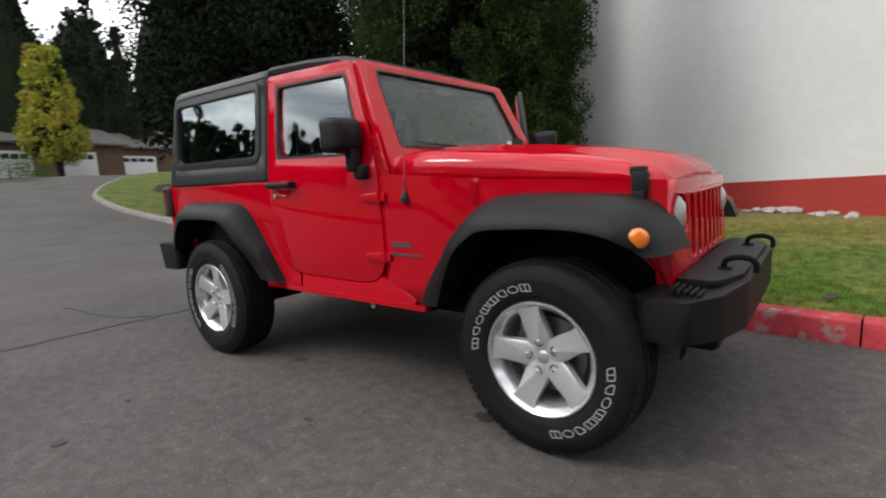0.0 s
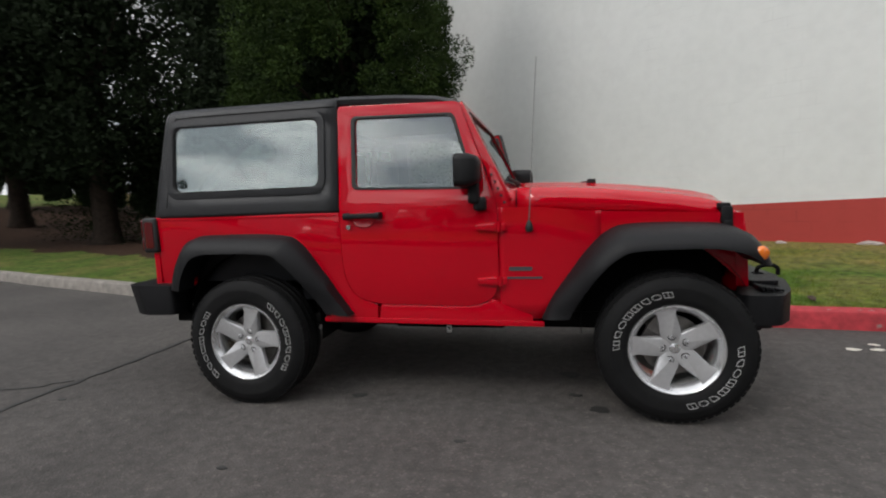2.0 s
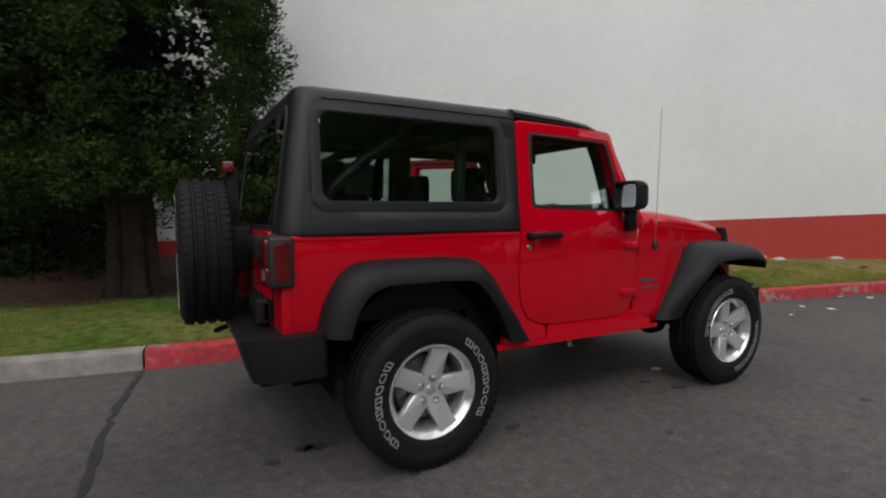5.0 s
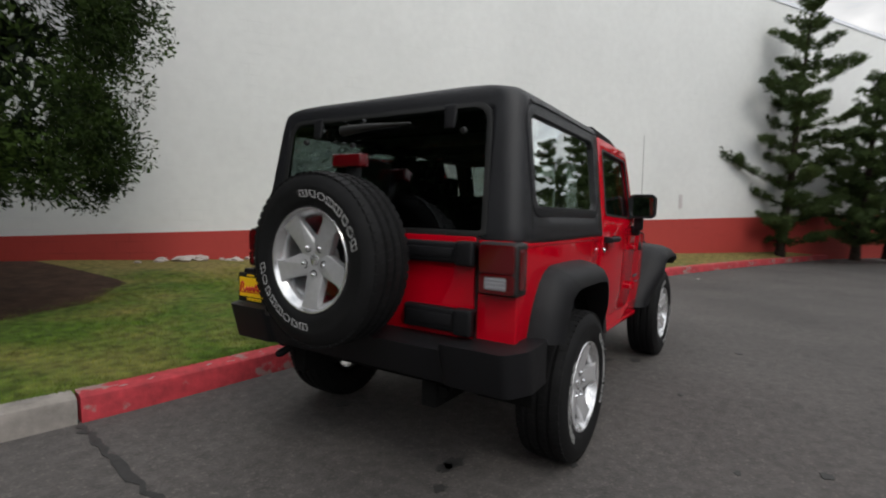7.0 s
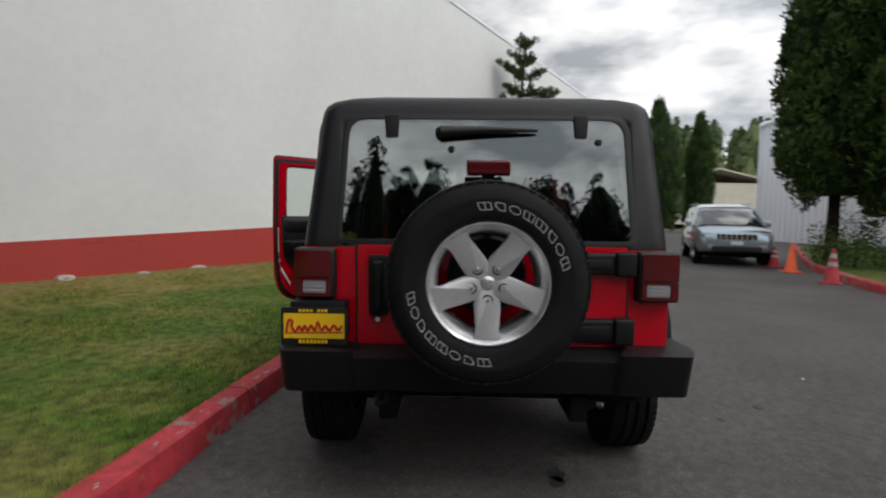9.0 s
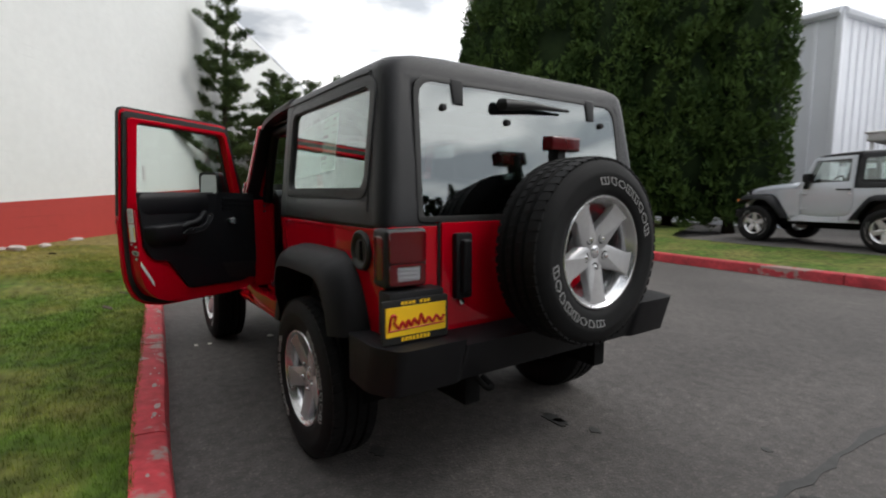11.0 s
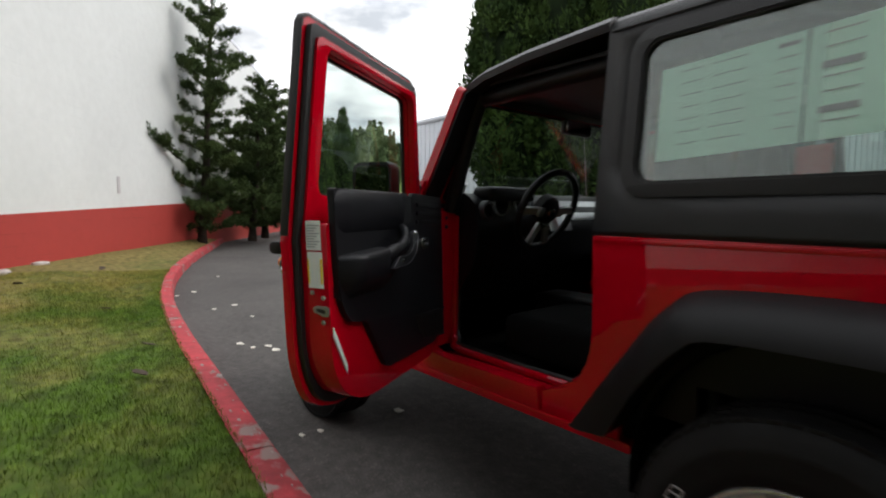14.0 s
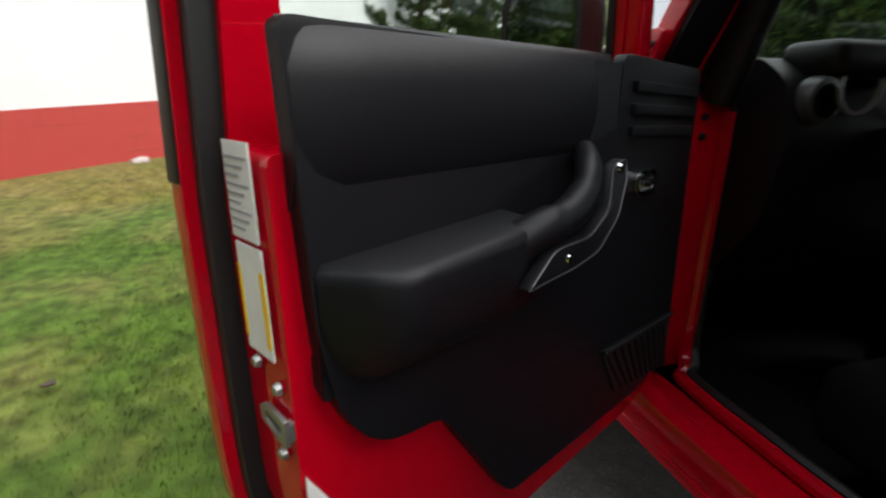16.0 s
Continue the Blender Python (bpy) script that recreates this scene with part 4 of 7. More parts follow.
    b = plate([(0.0, 0.0), (0.115, 0.0), (0.115, 0.028), (0.0, 0.028)], [], 0.004, lambda u, v, w: (0.633 + u * 0.62, s * (side_y(0.7) - 0.148 - w), 0.880 - u * 1.10 + v), 0.001)
    part("sill_label", b, M_LABEL, d, "white strip label low on the door edge")
    return t


def seat(parent, y0, y1, x, z=0.62, tilt=0.16):
    st = part("seat", box(x - 0.08, x + 0.44, y0, y1, z, z + 0.17, 0.05, 3), M_CLOTH, parent, "black cloth seat")
    bk = box(x - 0.14, x + 0.02, y0 + 0.01, y1 - 0.01, z + 0.12, z + 0.70, 0.05, 3)
    for v in bk.verts:
        v.co.x -= (v.co.z - z - 0.12) * tilt
    part("backrest", bk, M_CLOTH, st)
    c = (y0 + y1) / 2
    hr = box(x - 0.25, x - 0.14, c - 0.13, c + 0.13, z + 0.70, z + 0.90, 0.04, 3)
    part("headrest", hr, M_CLOTH, st)
    return st


def build_car(m, paint, label, name="car", dealer=True):
    """The off-road car; dealer: with its open door, price sheet, tags and dealer plate."""
    BODY["paint"] = paint
    car = tagged(empty(name, m), label, "car")
    for s in (-1, 1):
        # rear quarter
        gap = [(u + (0.003 if u > 1.3 else -0.003), v - 0.003) for u, v in DOOR_LOW]
        rear_gap = [p for p in gap if p[0] < 0.79]
        q = [(-0.668, 0.715), (-0.668, 1.146), (-0.656, 1.158), (0.597, 1.150)] + rear_gap[1:] + [(0.80, 0.5975), (0.80, 0.515), (0.50, 0.515)]
        arch_cut = [p for p in reversed(spline(R_IN, 4))]
        arch_cut = [(u + 0.02 * (1 if u > 0 else -1) * 0, v + 0.015) for u, v in arch_cut]
        q = q + [p for p in arch_cut if p[1] > 0.56] + [(-0.44, 0.715)]
        part("rear_quarter", plate(q, [], 0.03, on_side(s), 0.004, 2), BODY["paint"], car, "red rear body side")
        # crease under the beltline
        part("belt_moulding", plate([(-0.66, 1.135), (0.59, 1.128), (0.59, 1.143), (-0.66, 1.152)], [], 0.02, on_side(s, 0.004), 0.006, 2), BODY["paint"], car)
        # sill and inner step
        part("sill", plate([(0.805, 0.50), (1.70, 0.488), (1.70, 0.55), (1.515, 0.62)] + [(u, v) for u, v in reversed(gap) if 0.81 < u < 1.515 and v < 0.66], [], 0.05, on_side(s, 0.002), 0.008, 2), BODY["paint"], car, "red rocker sill")
        part("rocker_edge", plate(rounded([(0.46, 0.498), (1.76, 0.486), (1.76, 0.515), (0.46, 0.527)], 0.008, 2), [], 0.05, on_side(s, 0.006), 0.008, 2), BODY["paint"], car)
        part("b_pillar", plate([(0.50, 1.10), (0.612, 1.10), (0.612, 1.79), (0.50, 1.79)], [], 0.07, on_side(s, -0.035), 0.008), M_TRIM, car, "black inner door pillar")
        part("sill_step", box(0.70, 1.50, min(s * 0.655, s * 0.745), max(s * 0.655, s * 0.745), 0.50, 0.585, 0.012), BODY["paint"], car)
        lip = [(0.62, s * 0.66, 0.80), (0.66, s * 0.66, 0.70), (0.74, s * 0.66, 0.615), (0.82, s * 0.66, 0.598), (1.36, s * 0.65, 0.598), (1.43, s * 0.62, 0.612), (1.462, s * 0.60, 0.66), (1.468, s * 0.592, 0.80), (1.468, s * 0.588, 1.20)]
        part("door_opening_flange", tube([tuple(p) for p in spline(lip, 5)], 0.016, 8), BODY["paint"], car, "rolled red flange of the door opening")
        part("door_opening_seal", tube([(p[0], p[1] - 0.022 * s, p[2] + 0.010) for p in spline(lip, 5)], 0.013, 8), M_SEAL, car, "black rubber door seal")
        jb = plate([(0.560, 1.16), (0.60, 1.16), (0.60, 0.80), (0.68, 0.66), (0.80, 0.60), (0.70, 0.58), (0.60, 0.66), (0.555, 0.80)], [], 0.14, on_side(s, -0.028), 0.008)
        part("door_jamb", jb, BODY["paint"], car)
        # cowl side and hinge pillar
        rings = []
        for k in range(16):
            x = 1.524 + 0.036 * k
            z0 = 0.53 if x < 1.76 else 0.53 + 1.45 * (x - 1.76)
            z1 = 1.149 - 0.034 * smooth01((x - 1.62) / 0.45)
            rings.append([(x, s * cowl_y(x, z0 + (z1 - z0) * q / 7), z0 + (z1 - z0) * q / 7) for q in range(8)] + [(x, s * (cowl_y(x, z1) - 0.05), z1 + 0.001)])
        part("cowl_side", loft(rings if s < 0 else rings[::-1], closed=False, caps=False), BODY["paint"], car, "red cowl side panel", 40, solid=0.02)
        part("hinge_pillar", plate([(1.47, 0.60), (1.53, 0.60), (1.53, 1.235), (1.49, 1.235), (1.47, 1.20)], [], 0.185, on_side(s, -0.026), 0.006), BODY["paint"], car)
        for z in (1.190, 1.150):
            bt = lathe([(0, -0.006), (0.006, -0.005), (0.009, 0.0), (0.009, 0.004), (0, 0.004)], 12, "x")
            bmesh.ops.transform(bt, matrix=Matrix.Translation((1.4685, s * 0.645, z)), verts=bt.verts)
            part("pillar_bolt", bt, M_SEAL, car, "black hinge bolt")
        # inner wing above the front wheel
        part("inner_wing", plate([(1.98, 0.93), (1.98, 1.115), (2.80, 1.075), (2.80, 0.70), (2.70, 0.80), (2.55, 0.93)], [], 0.02, lambda u, v, w: (u, s * (nose_y(u) - w), v)), BODY["paint"], car)
        arch(R_OUT, R_IN, s, car, "black plastic rear fender flare", 0.858, lambda q: smooth01((q - 0.66) / 0.34))
        arch(F_OUT, F_IN, s, car, "black plastic front fender flare", 0.808, lambda q: smooth01((0.36 - q) / 0.36) + 0.5 * smooth01((q - 0.80) / 0.2))
        for cx in (0.0, WB):
            rg = [[(cx + 0.46 * math.cos(a) * 0.98, s * y, 0.46 + 0.47 * math.sin(a)) for a in [radians(-8 + 196 * k / 18) for k in range(19)]] for y in (0.52, 0.80 if cx == 0 else 0.62)]
            part("wheel_liner", loft(rg, closed=False, caps=False), M_DARK, car, "", 60)
        part("liner_wall", box(-0.48, 0.48, s * 0.51 - 0.01, s * 0.51 + 0.01, 0.45, 0.95, 0.0), M_DARK, car)
        mk = lathe([(0, -0.012), (0.026, -0.010), (0.033, -0.004), (0.036, 0.006), (0, 0.006)], 24)
        bmesh.ops.transform(mk, matrix=Matrix.Translation((2.785, s * 0.893, 0.892)) @ Matrix.Rotation(radians(0 if s < 0 else 180), 4, "Z") @ Matrix.Rotation(radians(20), 4, "Z"), verts=mk.verts)
        part("side_marker", mk, M_AMBER, car, "round amber side marker light")
        # badge bars on the cowl
        b = bmesh.new()
        for u0, u1, v0, v1 in ((1.575, 1.700, 0.800, 0.822), (1.545, 1.755, 0.755, 0.766)):
            join(b, plate(rrect(u0, u1, v0, v1, 0.005, 2), [], 0.004, lambda u, v, w: (u, s * (side_y(v) + 0.001 + w), v)))
        part("badge", b, M_INK, car, "dark badge bars")["kind"] = "stuff"
        # hood latch
        b = box(2.68, 2.74, 0.58, 0.63, 1.018, 1.112, 0.012)
        join(b, box(2.67, 2.73, 0.572, 0.622, 1.098, 1.130, 0.010))
        join(b, box(2.69, 2.735, 0.60, 0.645, 1.000, 1.038, 0.008))
        bmesh.ops.transform(b, matrix=Matrix.Diagonal((1, s, 1, 1)), verts=b.verts)
        part("hood_latch", b, M_BLACK, car, "black rubber hood latch")
    # tub: floor, firewall, bulkheads
    part("floor_pan", box(-0.62, 1.75, -0.72, 0.72, 0.47, 0.53, 0.01), M_DARK, car)
    part("cargo_floor", box(-0.64, 0.30, -0.50, 0.50, 0.53, 0.74, 0.01), M_DARK, car)
    part("firewall", box(1.70, 1.76, -0.74, 0.74, 0.50, 1.14, 0.01), M_DARK, car)
    part("engine_block", box(1.80, 2.74, -0.50, 0.50, 0.50, 1.02, 0.04), M_DARK, car)
    for s in (-1, 1):
        part("frame_rail", box(-0.72, 2.95, s * 0.42 - 0.04, s * 0.42 + 0.04, 0.40, 0.52, 0.01), M_DARK, car)
    for cx in (0, WB):
        b = tube([(cx, -0.66, HUBZ), (cx, 0.66, HUBZ)], 0.045, 12)
        join(b, lathe([(0, -0.13), (0.09, -0.11), (0.13, -0.04), (0.13, 0.04), (0.09, 0.11), (0, 0.13)], 16, "x"), Matrix.Translation((cx, 0.1 if cx == 0 else -0.2, HUBZ - 0.02)))
        part("axle", b, M_DARK, car, "black solid axle")
    b = box(0.75, 1.50, -0.30, 0.30, 0.34, 0.47, 0.03)
    join(b, box(-0.15, 0.55, 0.08, 0.40, 0.36, 0.50, 0.03))
    part("skid_plate", b, M_DARK, car)
    part("muffler", tube([(-0.50, -0.42, 0.52), (-0.50, 0.32, 0.52)], 0.09, 16), M_STEEL, car, "dull steel muffler")
    part("exhaust_pipe", tube([(-0.50, -0.40, 0.50), (-0.60, -0.45, 0.48), (-0.69, -0.48, 0.47)], 0.026, 10), M_DARK, car)
    tg = plate(rrect(1.165, 1.195, 0.385, 0.445, 0.004, 2), [rrect(1.172, 1.188, 0.400, 0.420, 0.003, 2)], 0.002, lambda u, v, w: (u, -0.565 - w, v))
    part("paper_tag", tg, M_LABEL, car, "small white paper tag under the sill")
    part("tag_string", tube([(1.18, -0.565, 0.44), (1.18, -0.56, 0.50)], 0.002, 5), M_LABEL, car)
    # hood
    rings = []
    for x, ze, zc in ((1.625, 1.232, 1.262), (1.75, 1.228, 1.262), (1.90, 1.222, 1.258), (2.20, 1.196, 1.235), (2.45, 1.164, 1.205), (2.62, 1.135, 1.178), (2.72, 1.108, 1.150), (2.775, 1.070, 1.105), (2.79, 1.03, 1.055)):
        w = nose_y(x) - 0.055
        side = 1.140 - 0.075 * (x - 1.625) / 1.165
        rings.append([(x, -w - 0.02, side), (x, -w - 0.008, ze - 0.03), (x, -w + 0.015, ze), (x, -w * 0.86, ze + 0.012), (x, -w * 0.62, zc - 0.012), (x, -w * 0.55, zc + 0.004), (x, 0, zc + 0.008), (x, w * 0.55, zc + 0.004), (x, w * 0.62, zc - 0.012), (x, w * 0.86, ze + 0.012), (x, w - 0.015, ze), (x, w + 0.008, ze - 0.03), (x, w + 0.02, side)])
    part("hood", loft(rings, closed=False, caps=False), BODY["paint"], car, "red engine hood", 60, solid=0.015)
    for s in (-1, 1):
        run = [(x, s * (nose_y(x) - 0.034), 1.137 - 0.075 * (x - 1.625) / 1.165) for x in [1.63 + 0.115 * k for k in range(11)]]
        part("hood_gap", tube(run, 0.0045, 6), M_SEAL, car, "dark gap along the hood's edge")
    part("hood_gap", tube([(1.6215, y, z) for y, z in ((-0.752, 1.142), (-0.742, 1.200), (-0.722, 1.231), (-0.45, 1.254), (0, 1.262), (0.45, 1.254), (0.722, 1.231), (0.742, 1.200), (0.752, 1.142))], 0.0045, 6), M_SEAL, car, "dark gap between hood and cowl")
    rings = []
    for x, ze, zc in ((1.535, 1.215, 1.250), (1.56, 1.232, 1.262), (1.618, 1.232, 1.262)):
        w = nose_y(x) - 0.045
        rings.append([(x, -w - 0.03, 1.142), (x, -w - 0.012, ze - 0.03), (x, -w + 0.015, ze), (x, -w * 0.6, zc - 0.008), (x, 0, zc), (x, w * 0.6, zc - 0.008), (x, w - 0.015, ze), (x, w + 0.012, ze - 0.03), (x, w + 0.03, 1.142)])
    part("cowl", loft(rings, closed=False, caps=False), BODY["paint"], car, "red cowl panel", 60, solid=0.015)
    part("cowl_vent", box(1.625, 1.70, -0.40, 0.40, 1.262, 1.272, 0.003), M_BLACK, car)
    for y in (-0.34, 0.30):
        b = box(2.02, 2.07, y - 0.018, y + 0.018, 1.24, 1.292, 0.008)
        part("hood_bumper", b, M_BLACK, car, "black rubber hood stop")
    # grille with seven slots and round headlights
    slots = [rrect(-0.345 + 0.105 * k, -0.345 + 0.105 * k + 0.058, 0.74, 1.01, 0.027, 5) for k in range(7)]
    lamps = [[(c + 0.088 * math.cos(2 * math.pi * k / 28), 0.93 + 0.088 * math.sin(2 * math.pi * k / 28)) for k in range(28)] for c in (-0.465, 0.465)]
    gr = plate(rounded([(-0.60, 0.645), (0.60, 0.645), (0.605, 0.90), (0.57, 1.075), (-0.57, 1.075), (-0.605, 0.90)], [0.05, 0.05, 0.05, 0.10, 0.10, 0.05], 5), slots + lamps, 0.06, lambda u, v, w: (2.855 - 0.05 * (v - 0.65) - 0.07 * abs(u) ** 2 - w, u, v), 0.006)
    part("grille", gr, BODY["paint"], car, "red seven-slot grille panel")
    part("radiator", box(2.74, 2.77, -0.40, 0.40, 0.70, 1.04, 0.0), M_DARK, car)
    for c in (-0.465, 0.465):
        hl = lathe([(0, 0.035), (0.045, 0.030), (0.078, 0.012), (0.088, 0.0), (0.094, 0.004), (0.094, -0.03), (0, -0.03)], 28, "x")
        bmesh.ops.transform(hl, matrix=Matrix.Translation((2.805, c, 0.93)), verts=hl.verts)
        part("headlight", hl, M_LENSWHITE, car, "round clear headlight")
    # front bumper: a low beam with blunt tapered ends, a raised middle, two hooks and ribbed top panels
    out = [(2.76, -0.74), (2.80, -0.80), (2.95, -0.80), (3.04, -0.67), (3.095, -0.46), (3.095, 0.46), (3.04, 0.67), (2.95, 0.80), (2.80, 0.80), (2.76, 0.74), (2.88, 0.40), (2.88, -0.40)]
    b = plate(rounded(out, 0.03, 3), [], 0.178, lambda u, v, w: (u - 0.040 * (abs(w - 0.09) / 0.09) ** 2, v, 0.605 + (w - 0.09) * (1 - 0.14 * smooth01((abs(v) - 0.45) / 0.33)) - 0.012 * smooth01((abs(v) - 0.40) / 0.4)), 0.030, 4)
    fb = part("front_bumper", b, M_BLACK, car, "black plastic front bumper")
    part("bumper_top", plate(rounded([(2.84, -0.60), (2.97, -0.60), (3.035, -0.42), (3.035, 0.42), (2.97, 0.60), (2.84, 0.60)], 0.02, 3), [], 0.022, lambda u, v, w: (u, v, 0.688 + w), 0.008, 3), M_BLACK, fb)
    for s in (-1, 1):
        hk = tube(spline([(2.955, s * 0.345, 0.705), (2.965, s * 0.345, 0.745), (3.02, s * 0.345, 0.758), (3.062, s * 0.345, 0.742), (3.066, s * 0.345, 0.700)], 5), 0.0115, 8)
        join(hk, box(2.935, 2.985, s * 0.345 - 0.026, s * 0.345 + 0.026, 0.700, 0.716, 0.005))
        part("tow_hook", hk, M_DARK, fb, "black tow hook")
        for k in range(5):
            rb = box(2.845 + 0.022 * k, 2.858 + 0.022 * k, min(s * 0.615, s * 0.735), max(s * 0.615, s * 0.735), 0.676, 0.700 - 0.003 * k, 0.004)
            part("rib", rb, M_BLACK, fb)
    part("lower_valance", box(2.84, 2.98, -0.55, 0.55, 0.43, 0.53, 0.03), M_BLACK, car)
    # windscreen
    def ws(u, v, w):
        return (1.587 - 0.264 * v - w * 0.88, u * (1 - 0.085 * v), 1.215 + 0.545 * v - w * 0.45)
    frame_o = rounded([(-0.770, -0.05), (0.770, -0.05), (0.772, 0.98), (-0.772, 0.98)], 0.03, 4)
    hole = rounded([(-0.655, 0.13), (0.655, 0.13), (0.645, 0.90), (-0.645, 0.90)], 0.05, 5)
    part("windscreen_frame", plate(frame_o, [hole], 0.05, ws, 0.012, 3), BODY["paint"], car, "red windscreen frame")
    pt = plate([(u * 0.99, 0.465 + (v - 0.465) * 0.985) for u, v in frame_o], [[(u * 1.035, 0.515 + (v - 0.515) * 1.04) for u, v in hole]], 0.014, lambda u, v, w: ws(u, v, w + 0.050), 0.004)
    join(pt, plate([(u * 0.999, 0.515 + (v - 0.515) * 0.999) for u, v in hole], [[(u * 0.982, 0.515 + (v - 0.515) * 0.97) for u, v in hole]], 0.046, lambda u, v, w: ws(u, v, w + 0.0185)))
    part("pillar_trim", pt, M_TRIM, car, "black inner trim of the windscreen frame")
    part("windscreen_rubber", plate([(u * 1.006, 0.515 + (v - 0.515) * 1.015) for u, v in hole], [[(u * 0.984, 0.515 + (v - 0.515) * 0.965) for u, v in hole]], 0.008, lambda u, v, w: ws(u, v, w - 0.002), 0.002), M_SEAL, car, "black windscreen rubber")
    g = part("windscreen", plate(hole, [], 0.005, lambda u, v, w: ws(u, v, w + 0.012)), M_SCREEN, car, "clear windscreen glass")
    g.visible_shadow = False
    st = plate(rrect(0.50, 0.60, 0.17, 0.26, 0.01), [], 0.001, lambda u, v, w: ws(u, v, w + 0.020))
    part("inspection_sticker", st, M_LABEL, car, "small pale sticker in the windscreen corner")
    for s in (-1, 1):
        bk = plate(rounded([(1.520, 1.150), (1.590, 1.150), (1.560, 1.235), (1.505, 1.360), (1.462, 1.352), (1.500, 1.240)], 0.012, 2), [], 0.012, lambda u, v, w: (u, s * (min(nose_y(u), side_y(v)) - 0.012 + w), v), 0.003)
        bk = part("windscreen_bracket", bk, BODY["paint"], car, "red windscreen hinge bracket")
        for k in range(5):
            u, v = 1.492 + 0.017 * k, 1.328 - 0.038 * k
            st = lathe([(0, -0.006), (0.005, -0.005), (0.0075, -0.001), (0.0075, 0.003), (0, 0.003)], 12)
            bmesh.ops.transform(st, matrix=Matrix.Translation((u, s * (min(nose_y(u), side_y(v)) + 0.001), v)) @ Matrix.Rotation(radians(0 if s < 0 else 180), 4, "Z"), verts=st.verts)
            part("bolt", st, M_SEAL, bk, "black bolt")
    for y0, y1 in ((-0.12, -0.55), (0.45, 0.02)):
        b = tube([ws(y0, 0.02, -0.03), ws(y0 + 0.02, 0.10, -0.03), ws(y1, 0.17, -0.022)], [0.012, 0.010, 0.006], 8)
        part("wiper", b, M_SEAL, car, "black windscreen wiper")
    # hardtop shell
    levels = [(z, side_y(z) + 0.002 - d, x) for z, d, x in ((1.152, 0.003, -0.672), (1.168, 0, -0.672), (1.215, 0, -0.668), (1.295, 0, -0.656), (1.36, 0, -0.648), (1.645, 0, -0.604), (1.722, 0, -0.592), (1.752, 0, -0.5855),
                                                       (1.776, 0.003, -0.582), (1.800, 0.012, -0.577), (1.820, 0.038, -0.568), (1.834, 0.095, -0.556), (1.845, 0.21, -0.535), (1.851, 0.35, -0.48))]

    def ring_of(z, w, xr):
        R = 0.080
        w = w + 0.022
        pts = [(max(x, xr + R + 0.05), 0.022 - toe(x) - w) for x in (0.596, 0.486, 0.30, 0.0, -0.30)] + [(max(-0.500, xr + R + 0.01), -w)]
        for k in range(7):
            a = radians(90 * k / 6)
            pts.append((xr + R - R * math.sin(a), -w + R - R * math.cos(a)))
        half = pts + [(xr, -min(0.660, w - R - 0.004)), (xr, -min(0.635, w - R - 0.03)), (xr, -0.30)]
        return [(x, y, z) for x, y in half] + [(xr, 0.0, z)] + [(x, -y, z) for x, y in reversed(half)]
    rings = [ring_of(*lv) for lv in levels]
    bm = bmesh.new()
    vs = [[bm.verts.new(p) for p in r] for r in rings]
    n = len(rings[0])
    for li in range(len(levels) - 1):
        z0, z1 = levels[li][0], levels[li + 1][0]
        for i in range(n - 1):
            xm = (rings[li][i][0] + rings[li][i + 1][0]) / 2
            ym = (rings[li][i][1] + rings[li][i + 1][1]) / 2
            if 1.29 < z0 and z1 < 1.73 and -0.50 < xm < 0.486:
                continue
            if 1.16 < z0 and z1 < 1.745 and abs(ym) < 0.60 and xm < -0.5:
                continue
            bm.faces.new((vs[li][i], vs[li][i + 1], vs[li + 1][i + 1], vs[li + 1][i]))
    bm.faces.new(vs[-1])
    top = part("hardtop", bm, M_TOP, car, "black textured hardtop", 50, solid=0.022)
    rp = loft([[(x, y, z + dz) for y, z in ((-w, zt - 0.055), (-w - 0.006, zt - 0.03), (-w + 0.02, zt - 0.008), (-w + 0.08, zt), (0, zt + 0.006), (w - 0.08, zt), (w - 0.02, zt - 0.008), (w + 0.006, zt - 0.03), (w, zt - 0.055))] for x, w, zt, dz in ((0.602, 0.722, 1.832, 0), (0.95, 0.712, 1.818, 0), (1.18, 0.697, 1.797, 0), (1.27, 0.688, 1.775, 0), (1.305, 0.684, 1.757, 0))])
    part("roof_panel", rp, M_TOP, car, "black removable roof panel", 50)
    part("headliner", box(0.0, 1.27, -0.64, 0.64, 1.735, 1.748, 0.0), M_TRIM, car)
    for s in (-1, 1):
        wo = rrect(-0.535, 0.516, 1.264, 1.750, 0.075, 6)
        wi = rrect(-0.494, 0.477, 1.303, 1.712, 0.055, 6)
        part("window_surround", plate(wo, [wi], 0.022, on_side(s, 0.007), 0.006, 2), M_TOP, top, "moulded black window surround")
        part("window_seal", plate(rrect(-0.498, 0.484, 1.297, 1.719, 0.06, 6), [rrect(-0.487, 0.470, 1.310, 1.705, 0.05, 6)], 0.014, on_side(s, 0.0), 0.003), M_SEAL, top)
        g = part("quarter_window", plate(rrect(-0.492, 0.475, 1.305, 1.711, 0.052, 6), [], 0.004, on_side(s, -0.010)), M_TINT, top, "dark tinted rear side window")
        g.visible_shadow = False
    for s in (-1, 1):
        gr = [(0.585, 1.768), (0.2, 1.768), (-0.2, 1.768), (-0.44, 1.764), (-0.478, 1.735), (-0.53, 1.35), (-0.545, 1.215)]
        part("groove", tube([on_side(s, 0.003)(u, v, 0) for u, v in spline(gr, 4)], 0.0032, 6), M_SEAL, top, "fine groove along the hardtop's edge")
    # rear glass
    def rg(u, v, w):
        return (-0.668 + 0.145 * (v - 1.215) + w, u, v)
    go = rounded([(-0.662, 1.175), (0.662, 1.175), (0.636, 1.756), (-0.636, 1.756)], [0.03, 0.03, 0.09, 0.09], 6)
